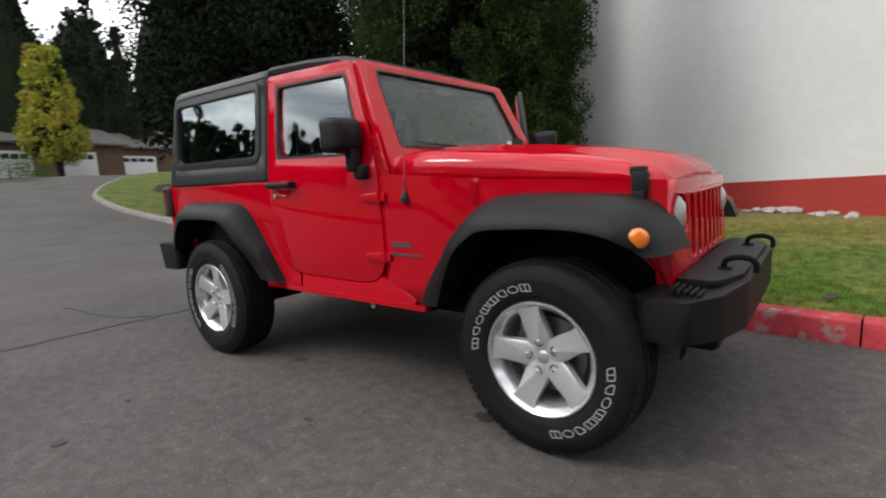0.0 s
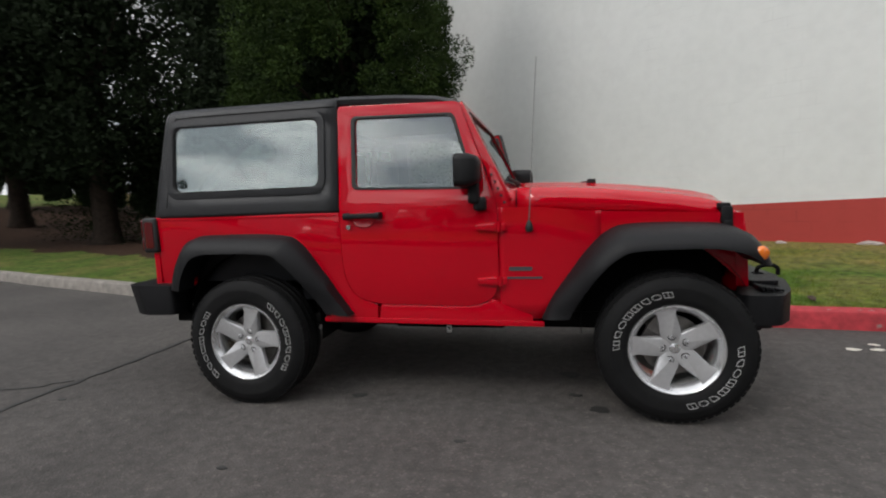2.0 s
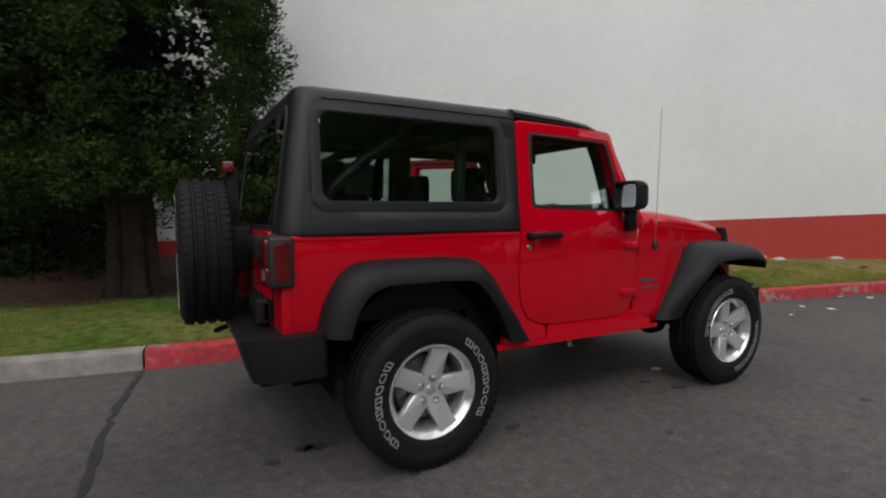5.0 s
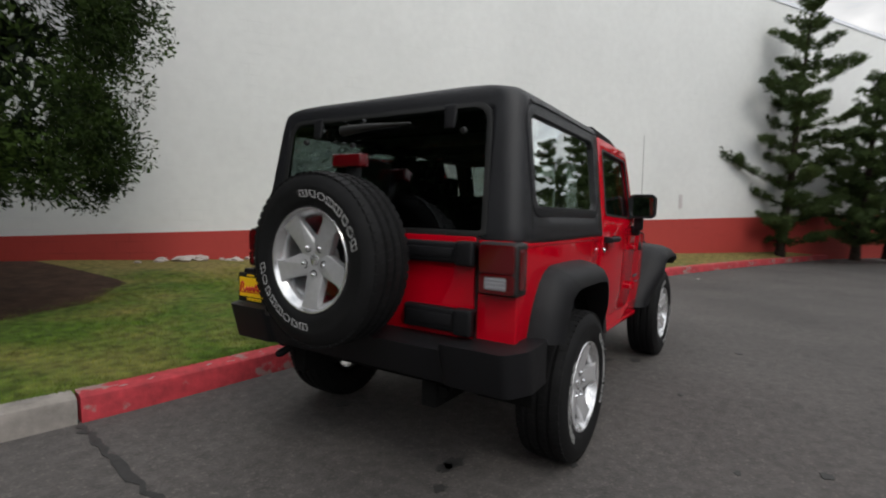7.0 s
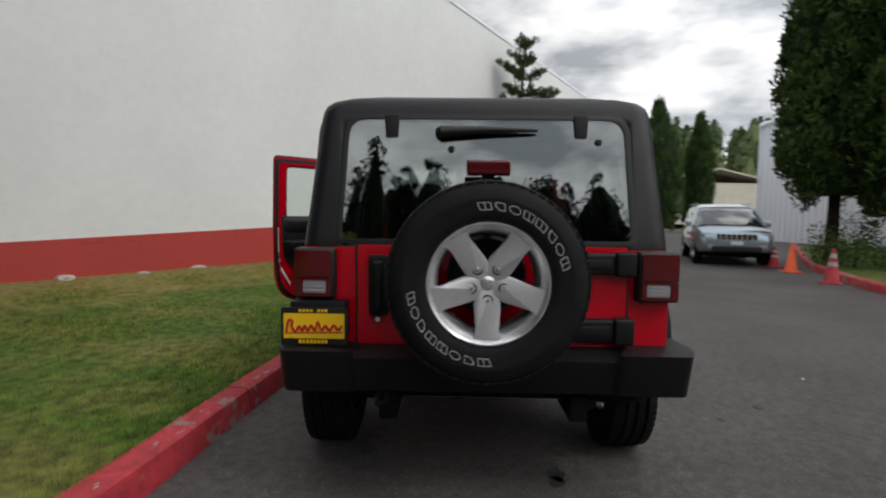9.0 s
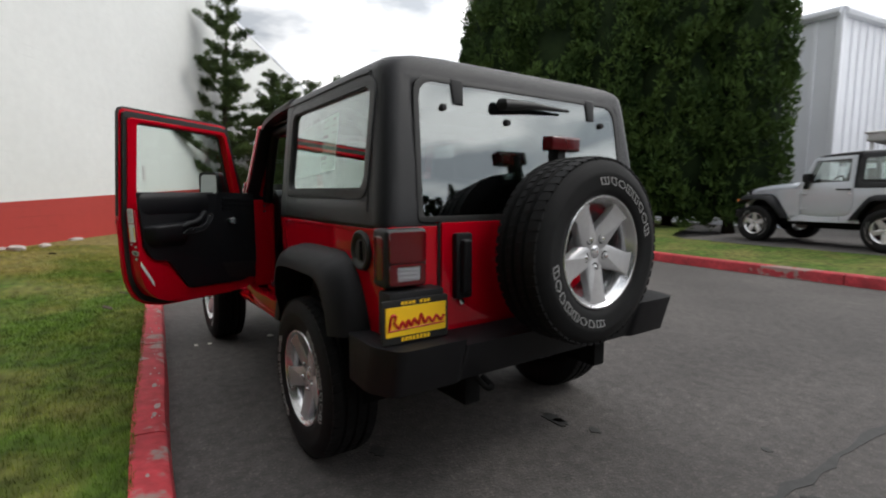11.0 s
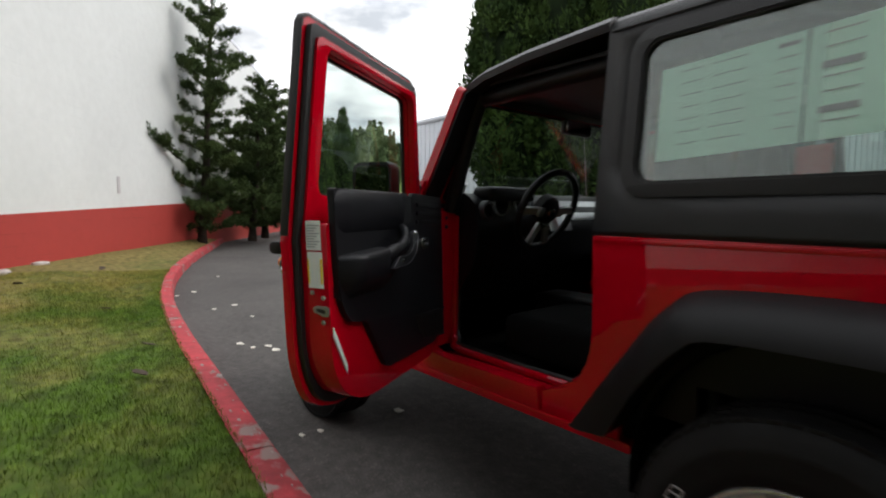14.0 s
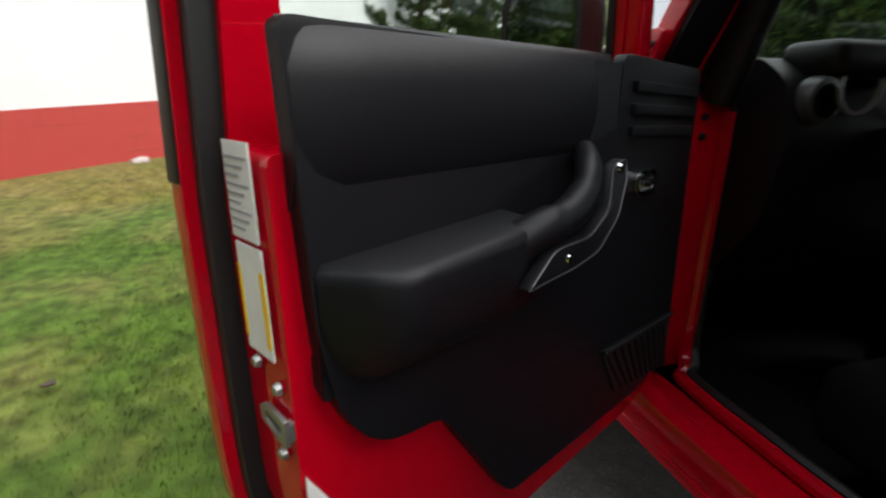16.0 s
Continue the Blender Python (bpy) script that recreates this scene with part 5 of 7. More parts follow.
    gi = rounded([(-0.647, 1.192), (0.647, 1.192), (0.620, 1.740), (-0.620, 1.740)], [0.02, 0.02, 0.08, 0.08], 6)
    part("rear_glass_seal", plate(go, [[(u * 0.985, 1.46 + (v - 1.46) * 0.98) for u, v in gi]], 0.02, lambda u, v, w: rg(u, v, w - 0.004), 0.004), M_SEAL, top)
    g = part("rear_window", plate(gi, [], 0.005, rg), M_TINT_REAR, top, "dark tinted lift-up rear window")
    g.visible_shadow = False
    for y in (-0.422, 0.422):
        b = box(-0.025, 0.022, y - 0.036, y + 0.036, 1.650, 1.760, 0.012, 3)
        for v in b.verts:
            v.co.x += -0.640 + 0.145 * (v.co.z - 1.215) * 1.0 - 0.010
            if v.co.z < 1.70:
                v.co.y = y + (v.co.y - y) * 0.8
        part("glass_hinge", b, M_BLACK, top, "black rear glass hinge")
    b = tube([(-0.620, 0.205, 1.675), (-0.640, 0.20, 1.672), (-0.640, 0.02, 1.682), (-0.632, -0.225, 1.682)], [0.024, 0.026, 0.017, 0.006], 10)
    part("rear_wiper", b, M_SEAL, top, "black rear wiper")
    for y, z in ((0.155, 1.60), (0.50, 1.635), (-0.50, 1.635)):
        t = lathe([(0, -0.016), (0.012, -0.014), (0.016, 0.0), (0, 0.0)], 14, "x")
        bmesh.ops.transform(t, matrix=Matrix.Translation(rg(y, z, 0)), verts=t.verts)
        part("glass_knob", t, M_SEAL, top)
    # tailgate
    tail = part("tailgate", plate(rounded([(-0.620, 0.705), (0.560, 0.705), (0.560, 1.172), (-0.620, 1.172)], [0.05, 0.05, 0.012, 0.012], 4), [], 0.05, lambda u, v, w: (-0.690 + w, u, v), 0.010, 3), BODY["paint"], car, "red swing tailgate")
    part("tailgate_seal", plate(rounded([(-0.632, 0.695), (0.572, 0.695), (0.572, 1.18), (-0.632, 1.18)], 0.03, 3), [], 0.012, lambda u, v, w: (-0.680 + w, u, v)), M_SEAL, tail, "black gap seal round the tailgate")
    part("rear_panel", plate(rounded([(-0.808, 0.70), (0.808, 0.70), (0.812, 1.160), (-0.812, 1.160)], 0.03, 3), [], 0.04, lambda u, v, w: (-0.674 + w, u, v), 0.012, 3), BODY["paint"], car)
    for z0, z1 in ((1.056, 1.148), (0.760, 0.862)):
        b = box(-0.735, -0.685, -0.640, -0.28, z0, z1, 0.014, 3)
        join(b, box(-0.752, -0.69, -0.640, -0.555, z0 - 0.006, z1 + 0.006, 0.012, 3))
        join(b, box(-0.743, -0.70, -0.54, -0.30, z0 + 0.024, z1 - 0.024, 0.010, 2))
        part("tailgate_hinge", b, M_BLACK, tail, "black tailgate hinge")
    b = box(-0.745, -0.70, 0.445, 0.490, 0.885, 1.105, 0.014, 3)
    join(b, box(-0.72, -0.685, 0.425, 0.510, 0.86, 1.13, 0.014, 2))
    part("tailgate_handle", b, M_BLACK, tail, "black tailgate handle")
    lk = lathe([(0, -0.008), (0.012, -0.006), (0.014, 0.004), (0, 0.004)], 14, "x")
    bmesh.ops.transform(lk, matrix=Matrix.Translation((-0.70, 0.47, 0.845)), verts=lk.verts)
    part("tailgate_lock", lk, M_CHROME, tail)
    b = box(-0.80, -0.69, -0.11, 0.11, 0.94, 1.19, 0.02)
    join(b, box(-0.80, -0.74, -0.025, 0.025, 1.15, 1.50, 0.008))
    join(b, lathe([(0, -0.02), (0.15, -0.02), (0.165, 0.0), (0.165, 0.02), (0, 0.02)], 30, "x"), Matrix.Translation((-0.80, 0, 1.062)))
    part("spare_carrier", b, M_BLACK, tail, "black spare wheel carrier")
    b = box(-0.825, -0.765, -0.090, 0.090, 1.470, 1.532, 0.010, 3)
    part("brake_light", b, M_LENSRED, tail, "red high brake light above the spare wheel")
    # tail lights: a dark red lens with a clear reversing lens low down, in a black frame
    for s in (-1, 1):
        hb = box(-0.728, -0.622, min(s * 0.655, s * 0.834), max(s * 0.655, s * 0.834), 0.938, 1.158, 0.018, 3)
        tl = part("tail_light", hb, M_SEAL, car, "black-framed tail light")
        ln = plate(rrect(0.668, 0.824, 1.032, 1.147, 0.014), [], 0.014, lambda u, v, w: (-0.726 - w, s * u, v), 0.005, 2)
        part("red_lens", ln, M_LENSRED, tl, "red brake lens")
        ln = plate(rrect(0.668, 0.824, 0.948, 1.029, 0.014), [rrect(0.690, 0.792, 0.962, 1.018, 0.008)], 0.013, lambda u, v, w: (-0.726 - w, s * u, v), 0.004, 2)
        part("red_lens", ln, M_LENSRED, tl, "red surround of the reversing lens")
        rl = plate(rrect(0.691, 0.791, 0.963, 1.017, 0.007), [], 0.008, lambda u, v, w: (-0.726 - w, s * u, v), 0.002)
        for k in range(3):
            join(rl, plate(rrect(0.697, 0.785, 0.969 + 0.016 * k, 0.979 + 0.016 * k, 0.003, 2), [], 0.003, lambda u, v, w: (-0.734 - w, s * u, v), 0.001))
        part("reverse_lens", rl, M_LENSWHITE, tl, "clear ribbed reversing lens")
        part("side_lens", plate(rrect(-0.706, -0.644, 0.966, 1.132, 0.014), [], 0.006, lambda u, v, w: (u, s * (0.832 + w), v), 0.002, 2), M_LENSRED, tl, "red lens on the side of the tail light")
    # rear bumper
    out = rounded([(-0.50, -0.890), (-0.74, -0.900), (-0.855, -0.845), (-0.855, -0.56), (-0.835, -0.54), (-0.835, 0.54), (-0.855, 0.56), (-0.855, 0.845), (-0.74, 0.900), (-0.50, 0.890), (-0.50, 0.70), (-0.66, 0.66), (-0.66, -0.66), (-0.50, -0.70)], 0.03, 3)
    b = plate(out, [], 0.186, lambda u, v, w: (u + 0.05 * (1 - w / 0.186) * (1 if u < -0.6 else 0), v, 0.552 + w - (0.032 if abs(v) < 0.55 and w > 0.1 else 0)), 0.020, 3)
    part("rear_bumper", b, M_BLACK, car, "black plastic rear bumper")
    part("tow_eye", tube(spline([(-0.78, 0.42, 0.54), (-0.84, 0.42, 0.52), (-0.845, 0.45, 0.52), (-0.78, 0.45, 0.54)], 5), 0.012, 8), M_DARK, car, "black rear tow hook")
    # number plate with a dealer insert
    pl = part("number_plate", plate(rrect(0.580, 0.865, 0.742, 0.905, 0.008), [], 0.012, lambda u, v, w: (-0.772 + w, u, v), 0.003), M_SEAL, car, "black-framed yellow dealer plate")
    pl.matrix_basis = Matrix.Translation((0, 0.010, 0))
    part("plate_bracket", box(-0.765, -0.672, 0.60, 0.84, 0.76, 0.93, 0.012), M_BLACK, car)
    part("plate_face", plate(rrect(0.592, 0.853, 0.772, 0.880, 0.004), [], 0.003, lambda u, v, w: (-0.7725 - w, u, v)), M_YELLOW, pl, "yellow plate face")
    b = bmesh.new()
    sc = [(0.840, 0.800), (0.830, 0.850), (0.812, 0.845), (0.818, 0.825), (0.800, 0.803), (0.785, 0.825), (0.772, 0.803), (0.760, 0.828), (0.748, 0.805), (0.734, 0.830), (0.718, 0.806), (0.705, 0.845), (0.690, 0.808), (0.672, 0.828), (0.655, 0.808), (0.636, 0.830), (0.618, 0.810), (0.602, 0.828)]
    tube([(-0.777, u, v) for u, v in spline(sc, 4)], 0.0055, 5, b)
    tube([(-0.777, 0.845, 0.795), (-0.777, 0.60, 0.800)], 0.0028, 5, b)
    part("script_bar", b, M_INKRED, pl)["kind"] = "stuff"
    b = bmesh.new()
    for k in range(8):
        join(b, plate([(0.665 + 0.016 * k, 0.750), (0.676 + 0.016 * k, 0.750), (0.676 + 0.016 * k, 0.766), (0.665 + 0.016 * k, 0.766)], [], 0.001, lambda u, v, w: (-0.7728 - w, u, v)))
        if k not in (3,):
            join(b, plate([(0.665 + 0.016 * k, 0.886), (0.676 + 0.016 * k, 0.886), (0.676 + 0.016 * k, 0.898), (0.665 + 0.016 * k, 0.898)], [], 0.001, lambda u, v, w: (-0.7728 - w, u, v)))
    part("frame_lettering", b, M_YELLOW, pl)["kind"] = "stuff"
    # fuel filler on the left rear side
    ff = lathe([(0, -0.004), (0.050, -0.004), (0.056, -0.010), (0.072, -0.014), (0.080, -0.010), (0.083, 0.004), (0, 0.004)], 36)
    join(ff, box(-0.010, 0.010, -0.016, -0.002, -0.040, 0.040, 0.005))
    bmesh.ops.transform(ff, matrix=Matrix.Translation((-0.495, 0.817, 1.060)) @ Matrix.Rotation(radians(180), 4, "Z"), verts=ff.verts)
    part("fuel_filler", ff, M_SEAL, car, "round black fuel filler")
    # aerial on the right
    b = lathe([(0, -0.03), (0.018, -0.03), (0.022, -0.01), (0.016, 0.012), (0.007, 0.03), (0, 0.03)], 14, "z")
    bmesh.ops.transform(b, matrix=Matrix.Translation((1.689, -0.797, 1.045)), verts=b.verts)
    part("aerial_base", b, M_SEAL, car)
    part("aerial", tube([(1.689, -0.799, 1.06), (1.714, -0.790, 1.47), (1.742, -0.780, 1.925)], [0.0028, 0.0022, 0.0016], 6), M_STEEL, car, "thin steel aerial")
    # two price sheets inside the left side window, and a tag below them
    for u0, u1, rich in ((-0.130, 0.076, True), (0.082, 0.425, False)):
        def edge(u, k):
            return (1.654 - 0.062 * (u + 0.13)) if k else (1.395 - 0.058 * (u + 0.13))
        lab = part("window_sticker", plate([(u0, edge(u0, 0)), (u1, edge(u1, 0)), (u1, edge(u1, 1)), (u0, edge(u0, 1))], [], 0.0015, on_side(1, -0.016)), M_STICKER, car, "pale printed price sheet inside the glass")
        b = bmesh.new()
        for k in range(7):
            q = 0.07 + 0.128 * k
            n = 2 if rich else 3
            for c in range(n):
                a0 = u0 + 0.014 + (u1 - u0 - 0.02) * c / n
                L = (u1 - u0 - 0.02) / n * (0.40 + 0.13 * ((k * 5 + c * 3) % 5))
                th = 0.016 if rich and k in (2, 5) and c else 0.010 if k == 0 and not c else 0.0026
                z0 = edge(a0, 1) - q * (edge(a0, 1) - edge(a0, 0))
                z1 = edge(a0 + L, 1) - q * (edge(a0 + L, 1) - edge(a0 + L, 0))
                join(b, plate([(a0, z0), (a0 + L, z1), (a0 + L, z1 - th), (a0, z0 - th)], [], 0.001, on_side(1, -0.0145)))
        part("print", b, M_FADED, lab)["kind"] = "stuff"
    part("window_tag", plate([(0.014, 1.286), (0.084, 1.282), (0.086, 1.372), (0.016, 1.376)], [], 0.0015, on_side(1, -0.017)), M_INKRED, car, "small dark red tag below the price sheets")
    # cabin
    for s in (-1, 1):
        seat(car, s * 0.36 - 0.24, s * 0.36 + 0.24, 0.72)
    seat(car, -0.42, 0.42, -0.02, 0.66, 0.2)
    dsh = plate(rounded([(1.36, 0.98), (1.33, 1.14), (1.35, 1.255), (1.42, 1.305), (1.50, 1.308), (1.60, 1.22), (1.68, 0.80), (1.50, 0.78), (1.42, 0.90)], 0.03, 3), [], 1.15, lambda u, v, w: (u, -0.575 + w, v), 0.012)
    ds = part("dashboard", dsh, M_TRIM, car, "black dashboard")
    part("dash_panel", plate(rrect(-0.55, 0.10, 1.175, 1.275, 0.03), [], 0.012, lambda u, v, w: (1.323 - w + (v - 1.10) * 0.28, u, v), 0.004), M_DASHGREY, ds, "silver dash panel")
    part("radio", plate(rrect(-0.09, 0.09, 1.12, 1.225, 0.008), [], 0.006, lambda u, v, w: (1.306 - w + (v - 1.10) * 0.28, u, v), 0.002), M_LENSWHITE, ds)
    for y in (0.515, 0.12, -0.53):
        t = lathe([(0.032, -0.012), (0.042, -0.010), (0.046, 0.0), (0.046, 0.02), (0.032, 0.0)], 20, "x")
        bmesh.ops.transform(t, matrix=Matrix.Translation((1.330, y, 1.225)), verts=t.verts)
        part("air_vent", t, M_LINE, ds, "round air vent ring")
    b = box(1.31, 1.44, 0.20, 0.52, 1.265, 1.335, 0.03, 3)
    part("gauge_hood", b, M_TRIM, ds)
    for y in (0.29, 0.43):
        t = lathe([(0.050, -0.004), (0.056, -0.004), (0.056, 0.006), (0.050, 0.006)], 24, "x")
        bmesh.ops.transform(t, matrix=Matrix.Translation((1.325, y, 1.255)), verts=t.verts)
        part("gauge_ring", t, M_DASHGREY, ds)
    sw = empty("steering_wheel")
    sw.parent, sw["label"] = car, "black steering wheel with silver spokes"
    sw.matrix_basis = Matrix.Translation((1.168, 0.295, 1.225)) @ Matrix.Rotation(radians(-24), 4, "Y")
    ringp = [(0, 0.185 * math.cos(2 * math.pi * k / 40), 0.185 * math.sin(2 * math.pi * k / 40)) for k in range(41)]
    part("wheel_ring", tube(ringp, 0.016, 10), M_TRIM, sw, "", 60)
    part("wheel_hub", lathe([(0, -0.028), (0.05, -0.024), (0.068, -0.008), (0.07, 0.03), (0, 0.04)], 24, "x"), M_TRIM, sw)
    for y0 in (-0.085, 0.050):
        part("wheel_switch", box(-0.026, -0.012, y0, y0 + 0.035, -0.022, 0.022, 0.006), M_DASHGREY, sw, "small silver switch pad")
    part("hub_badge", lathe([(0, -0.031), (0.020, -0.030), (0.022, -0.026), (0, -0.02)], 16, "x"), M_CHROME, sw)
    for a in (0, 180, 250, 290):
        t = box(-0.010, 0.008, 0.06, 0.178, -0.018, 0.018, 0.006)
        bmesh.ops.transform(t, matrix=Matrix.Rotation(radians(a), 4, "X"), verts=t.verts)
        part("wheel_spoke", t, M_DASHGREY, sw)
    part("steering_column", tube([(1.19, 0.295, 1.195), (1.50, 0.32, 1.05)], 0.045, 12), M_TRIM, car)
    part("centre_console", box(0.60, 1.40, -0.10, 0.10, 0.53, 0.80, 0.03, 3), M_TRIM, car)
    b = tube([(1.08, 0.0, 0.80), (1.05, 0.0, 0.98)], 0.012, 8)
    join(b, lathe([(0, -0.03), (0.022, -0.02), (0.026, 0.01), (0.014, 0.03), (0, 0.032)], 14, "z"), Matrix.Translation((1.05, 0, 1.0)))
    part("gear_lever", b, M_TRIM, car, "black gear lever")
    b = box(1.225, 1.255, -0.12, 0.10, 1.598, 1.668, 0.02, 3)
    join(b, tube([(1.25, -0.01, 1.64), (1.33, -0.01, 1.70)], 0.012, 8))
    rm = part("rear_view_mirror", b, M_SEAL, car, "black inside mirror")
    part("mirror_glass", plate(rrect(-0.112, 0.092, 1.605, 1.661, 0.02), [], 0.002, lambda u, v, w: (1.2235 - w, u, v)), M_MIRROR, rm)
    for s in (-1, 1):
        bar = [(1.47, s * 0.62, 1.22), (1.32, s * 0.60, 1.66), (1.20, s * 0.59, 1.70), (0.45, s * 0.60, 1.71), (0.34, s * 0.61, 1.66), (0.30, s * 0.63, 1.15), (0.28, s * 0.64, 0.62)]
        part("roll_bar", tube(spline(bar, 4), 0.034, 10), M_TRIM, car, "padded black roll bar", 60)
        part("rear_roll_bar", tube(spline([(0.36, s * 0.60, 1.69), (0.0, s * 0.60, 1.66), (-0.40, s * 0.61, 1.36), (-0.52, s * 0.62, 1.12)], 4), 0.030, 10), M_TRIM, car, "", 60)
        part("inner_side", plate([(-0.64, 0.74), (-0.64, 1.15), (0.58, 1.15), (0.58, 0.62), (0.30, 0.62), (0.30, 0.74)], [], 0.01, on_side(s, -0.06)), M_TRIM, car)
    part("cross_bar", tube([(0.36, -0.60, 1.69), (0.36, 0.60, 1.69)], 0.032, 10), M_TRIM, car, "", 60)
    door(-1, car, False)
    door(1, car, dealer)
    wheel(car, pose(0, -0.798, HUBZ), -6, turn=34)
    wheel(car, pose(WB, -0.772, 0.404, 0, 0, -1), 40, turn=35)
    wheel(car, pose(0, 0.798, HUBZ, 0, 0, 180), 20)
    wheel(car, pose(WB, 0.772, 0.404, 0, 0, 179), 55)
    wheel(car, pose(-0.925, 0.010, 1.050, 0, 0, -90), 18, "spare_wheel", "spare alloy wheel and tyre on the tailgate", turn=-35)
    if not dealer:
        for o in [c for c in car.children if c.name.split(".")[0] in ("number_plate", "window_sticker", "window_tag", "paper_tag", "tag_string", "inspection_sticker", "aerial", "aerial_base", "badge")]:
            for k in list(o.children):
                bpy.data.objects.remove(k)
            bpy.data.objects.remove(o)
    return car


build_car(pose(0, 0, -0.010), M_RED, "red two-door off-road car with black hardtop, driver's door open")
build_car(pose(0.19, -10.54, 0.222, 0, 0, -12.1), M_SILVER, "silver two-door off-road car with black hardtop on the parking ground", "parked_offroader", False)


# ---- trees and shrubs ----
RNG = np.random.default_rng(7)


def leaf_mesh(name, centres, radius, per, length, width, material, parent, up=0.0, flat=1.0, label=""):
    """Many small pointed leaves round the given centres, as one mesh."""
    C = np.repeat(np.asarray(centres, float), per, axis=0)
    R = np.repeat(np.asarray(radius, float), per) if np.ndim(radius) else np.full(len(C), radius)
    n = len(C)
    d = RNG.normal(size=(n, 3))
    d /= np.linalg.norm(d, axis=1)[:, None]
    P = C + d * (R * RNG.uniform(0.45, 1.0, n) ** 0.7)[:, None] * np.array([1, 1, flat])
    a = d + RNG.normal(size=(n, 3)) * 0.55 + np.array([0, 0, up])
    a /= np.linalg.norm(a, axis=1)[:, None]
    b = np.cross(a, RNG.normal(size=(n, 3)))
    b /= np.linalg.norm(b, axis=1)[:, None]
    L = length * RNG.uniform(0.6, 1.3, n)[:, None]
    W = width * RNG.uniform(0.7, 1.3, n)[:, None]
    V = np.stack([P - a * L * 0.5, P + b * W * 0.5, P + a * L * 0.5, P - b * W * 0.5], axis=1).reshape(-1, 3)
    me = bpy.data.meshes.new(name)
    me.vertices.add(n * 4)
    me.vertices.foreach_set("co", V.ravel())
    me.loops.add(n * 4)
    me.loops.foreach_set("vertex_index", np.arange(n * 4))
    me.polygons.add(n)
    me.polygons.foreach_set("loop_start", np.arange(n) * 4)
    me.polygons.foreach_set("loop_total", np.full(n, 4))
    me.update()
    me.materials.append(material)
    ob = new(name, me)
    if parent is not None:
        ob.parent = parent
    if label:
        ob["label"] = label
    return ob


def trunk(parent, h, r, limbs, material=None):
    bm = tube([(0, 0, -0.2), (0.02, 0.01, 0.3), (0.03, -0.03, h * 0.3), (-0.04, 0.02, h * 0.65), (0, 0, h)], [r * 1.35, r, r * 0.85, r * 0.5, r * 0.12], 10)
    t = part("trunk", bm, material or M_BARK, parent, "", 60)
    for p, q, rr in limbs:
        p, q = Vector(p), Vector(q)
        m = p.lerp(q, 0.5) + Vector((0, 0, -0.06 * (q - p).length))
        part("limb", tube([p, m, q], [rr, rr * 0.7, rr * 0.25], 6), material or M_BARK, t, "", 60)
    return t


def lumpy_tree(name, x, y, z, h, rad, base, label, leaf, lumps, per, size, seed, squash=1.0, limb_n=10, category="tree", r_trunk=0.22, top=0.35, lump=1.0, shell=0.45, low=0.55):
    """A tree with a ragged crown of many clumps: widest low down, narrowing to the top."""
    rnd = random.Random(seed)
    t = tagged(empty(name, pose(x, y, z)), label, category)
    C, R, limbs = [], [], []
    for k in range(lumps):
        q = rnd.random() ** 1.1
        zz = base + (h - base) * q
        prof = (low + (1 - low) * smooth01(q / 0.18)) * (1 - (1 - top) * max(0, q - 0.25) / 0.75)
        a = rnd.uniform(0, 2 * math.pi)
        rr = rad * prof * (rnd.uniform(shell, 1.0) ** 0.5) * rnd.uniform(0.82, 1.02)
        c = (rr * math.cos(a), rr * math.sin(a) * squash, zz)
        C.append(c)
        R.append(rad * lump * rnd.uniform(0.16, 0.30))
    for k in range(limb_n):
        c = C[k * len(C) // limb_n]
        limbs.append(((0, 0, max(0.8, c[2] * 0.75)), c, 0.05 * r_trunk / 0.22))
    trunk(t, h * 0.92, r_trunk, limbs)
    leaf_mesh("crown", C, np.array(R), per, size, size * 0.42, leaf, t, 0.25)
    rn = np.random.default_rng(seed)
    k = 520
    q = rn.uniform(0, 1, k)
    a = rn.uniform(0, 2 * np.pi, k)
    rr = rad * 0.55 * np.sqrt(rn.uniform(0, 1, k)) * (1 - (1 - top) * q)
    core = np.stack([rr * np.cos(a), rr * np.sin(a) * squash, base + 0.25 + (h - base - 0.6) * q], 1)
    # inner leaves in the dark foliage: shade between clumps is in their colour
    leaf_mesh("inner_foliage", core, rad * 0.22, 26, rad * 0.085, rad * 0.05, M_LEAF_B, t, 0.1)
    return t


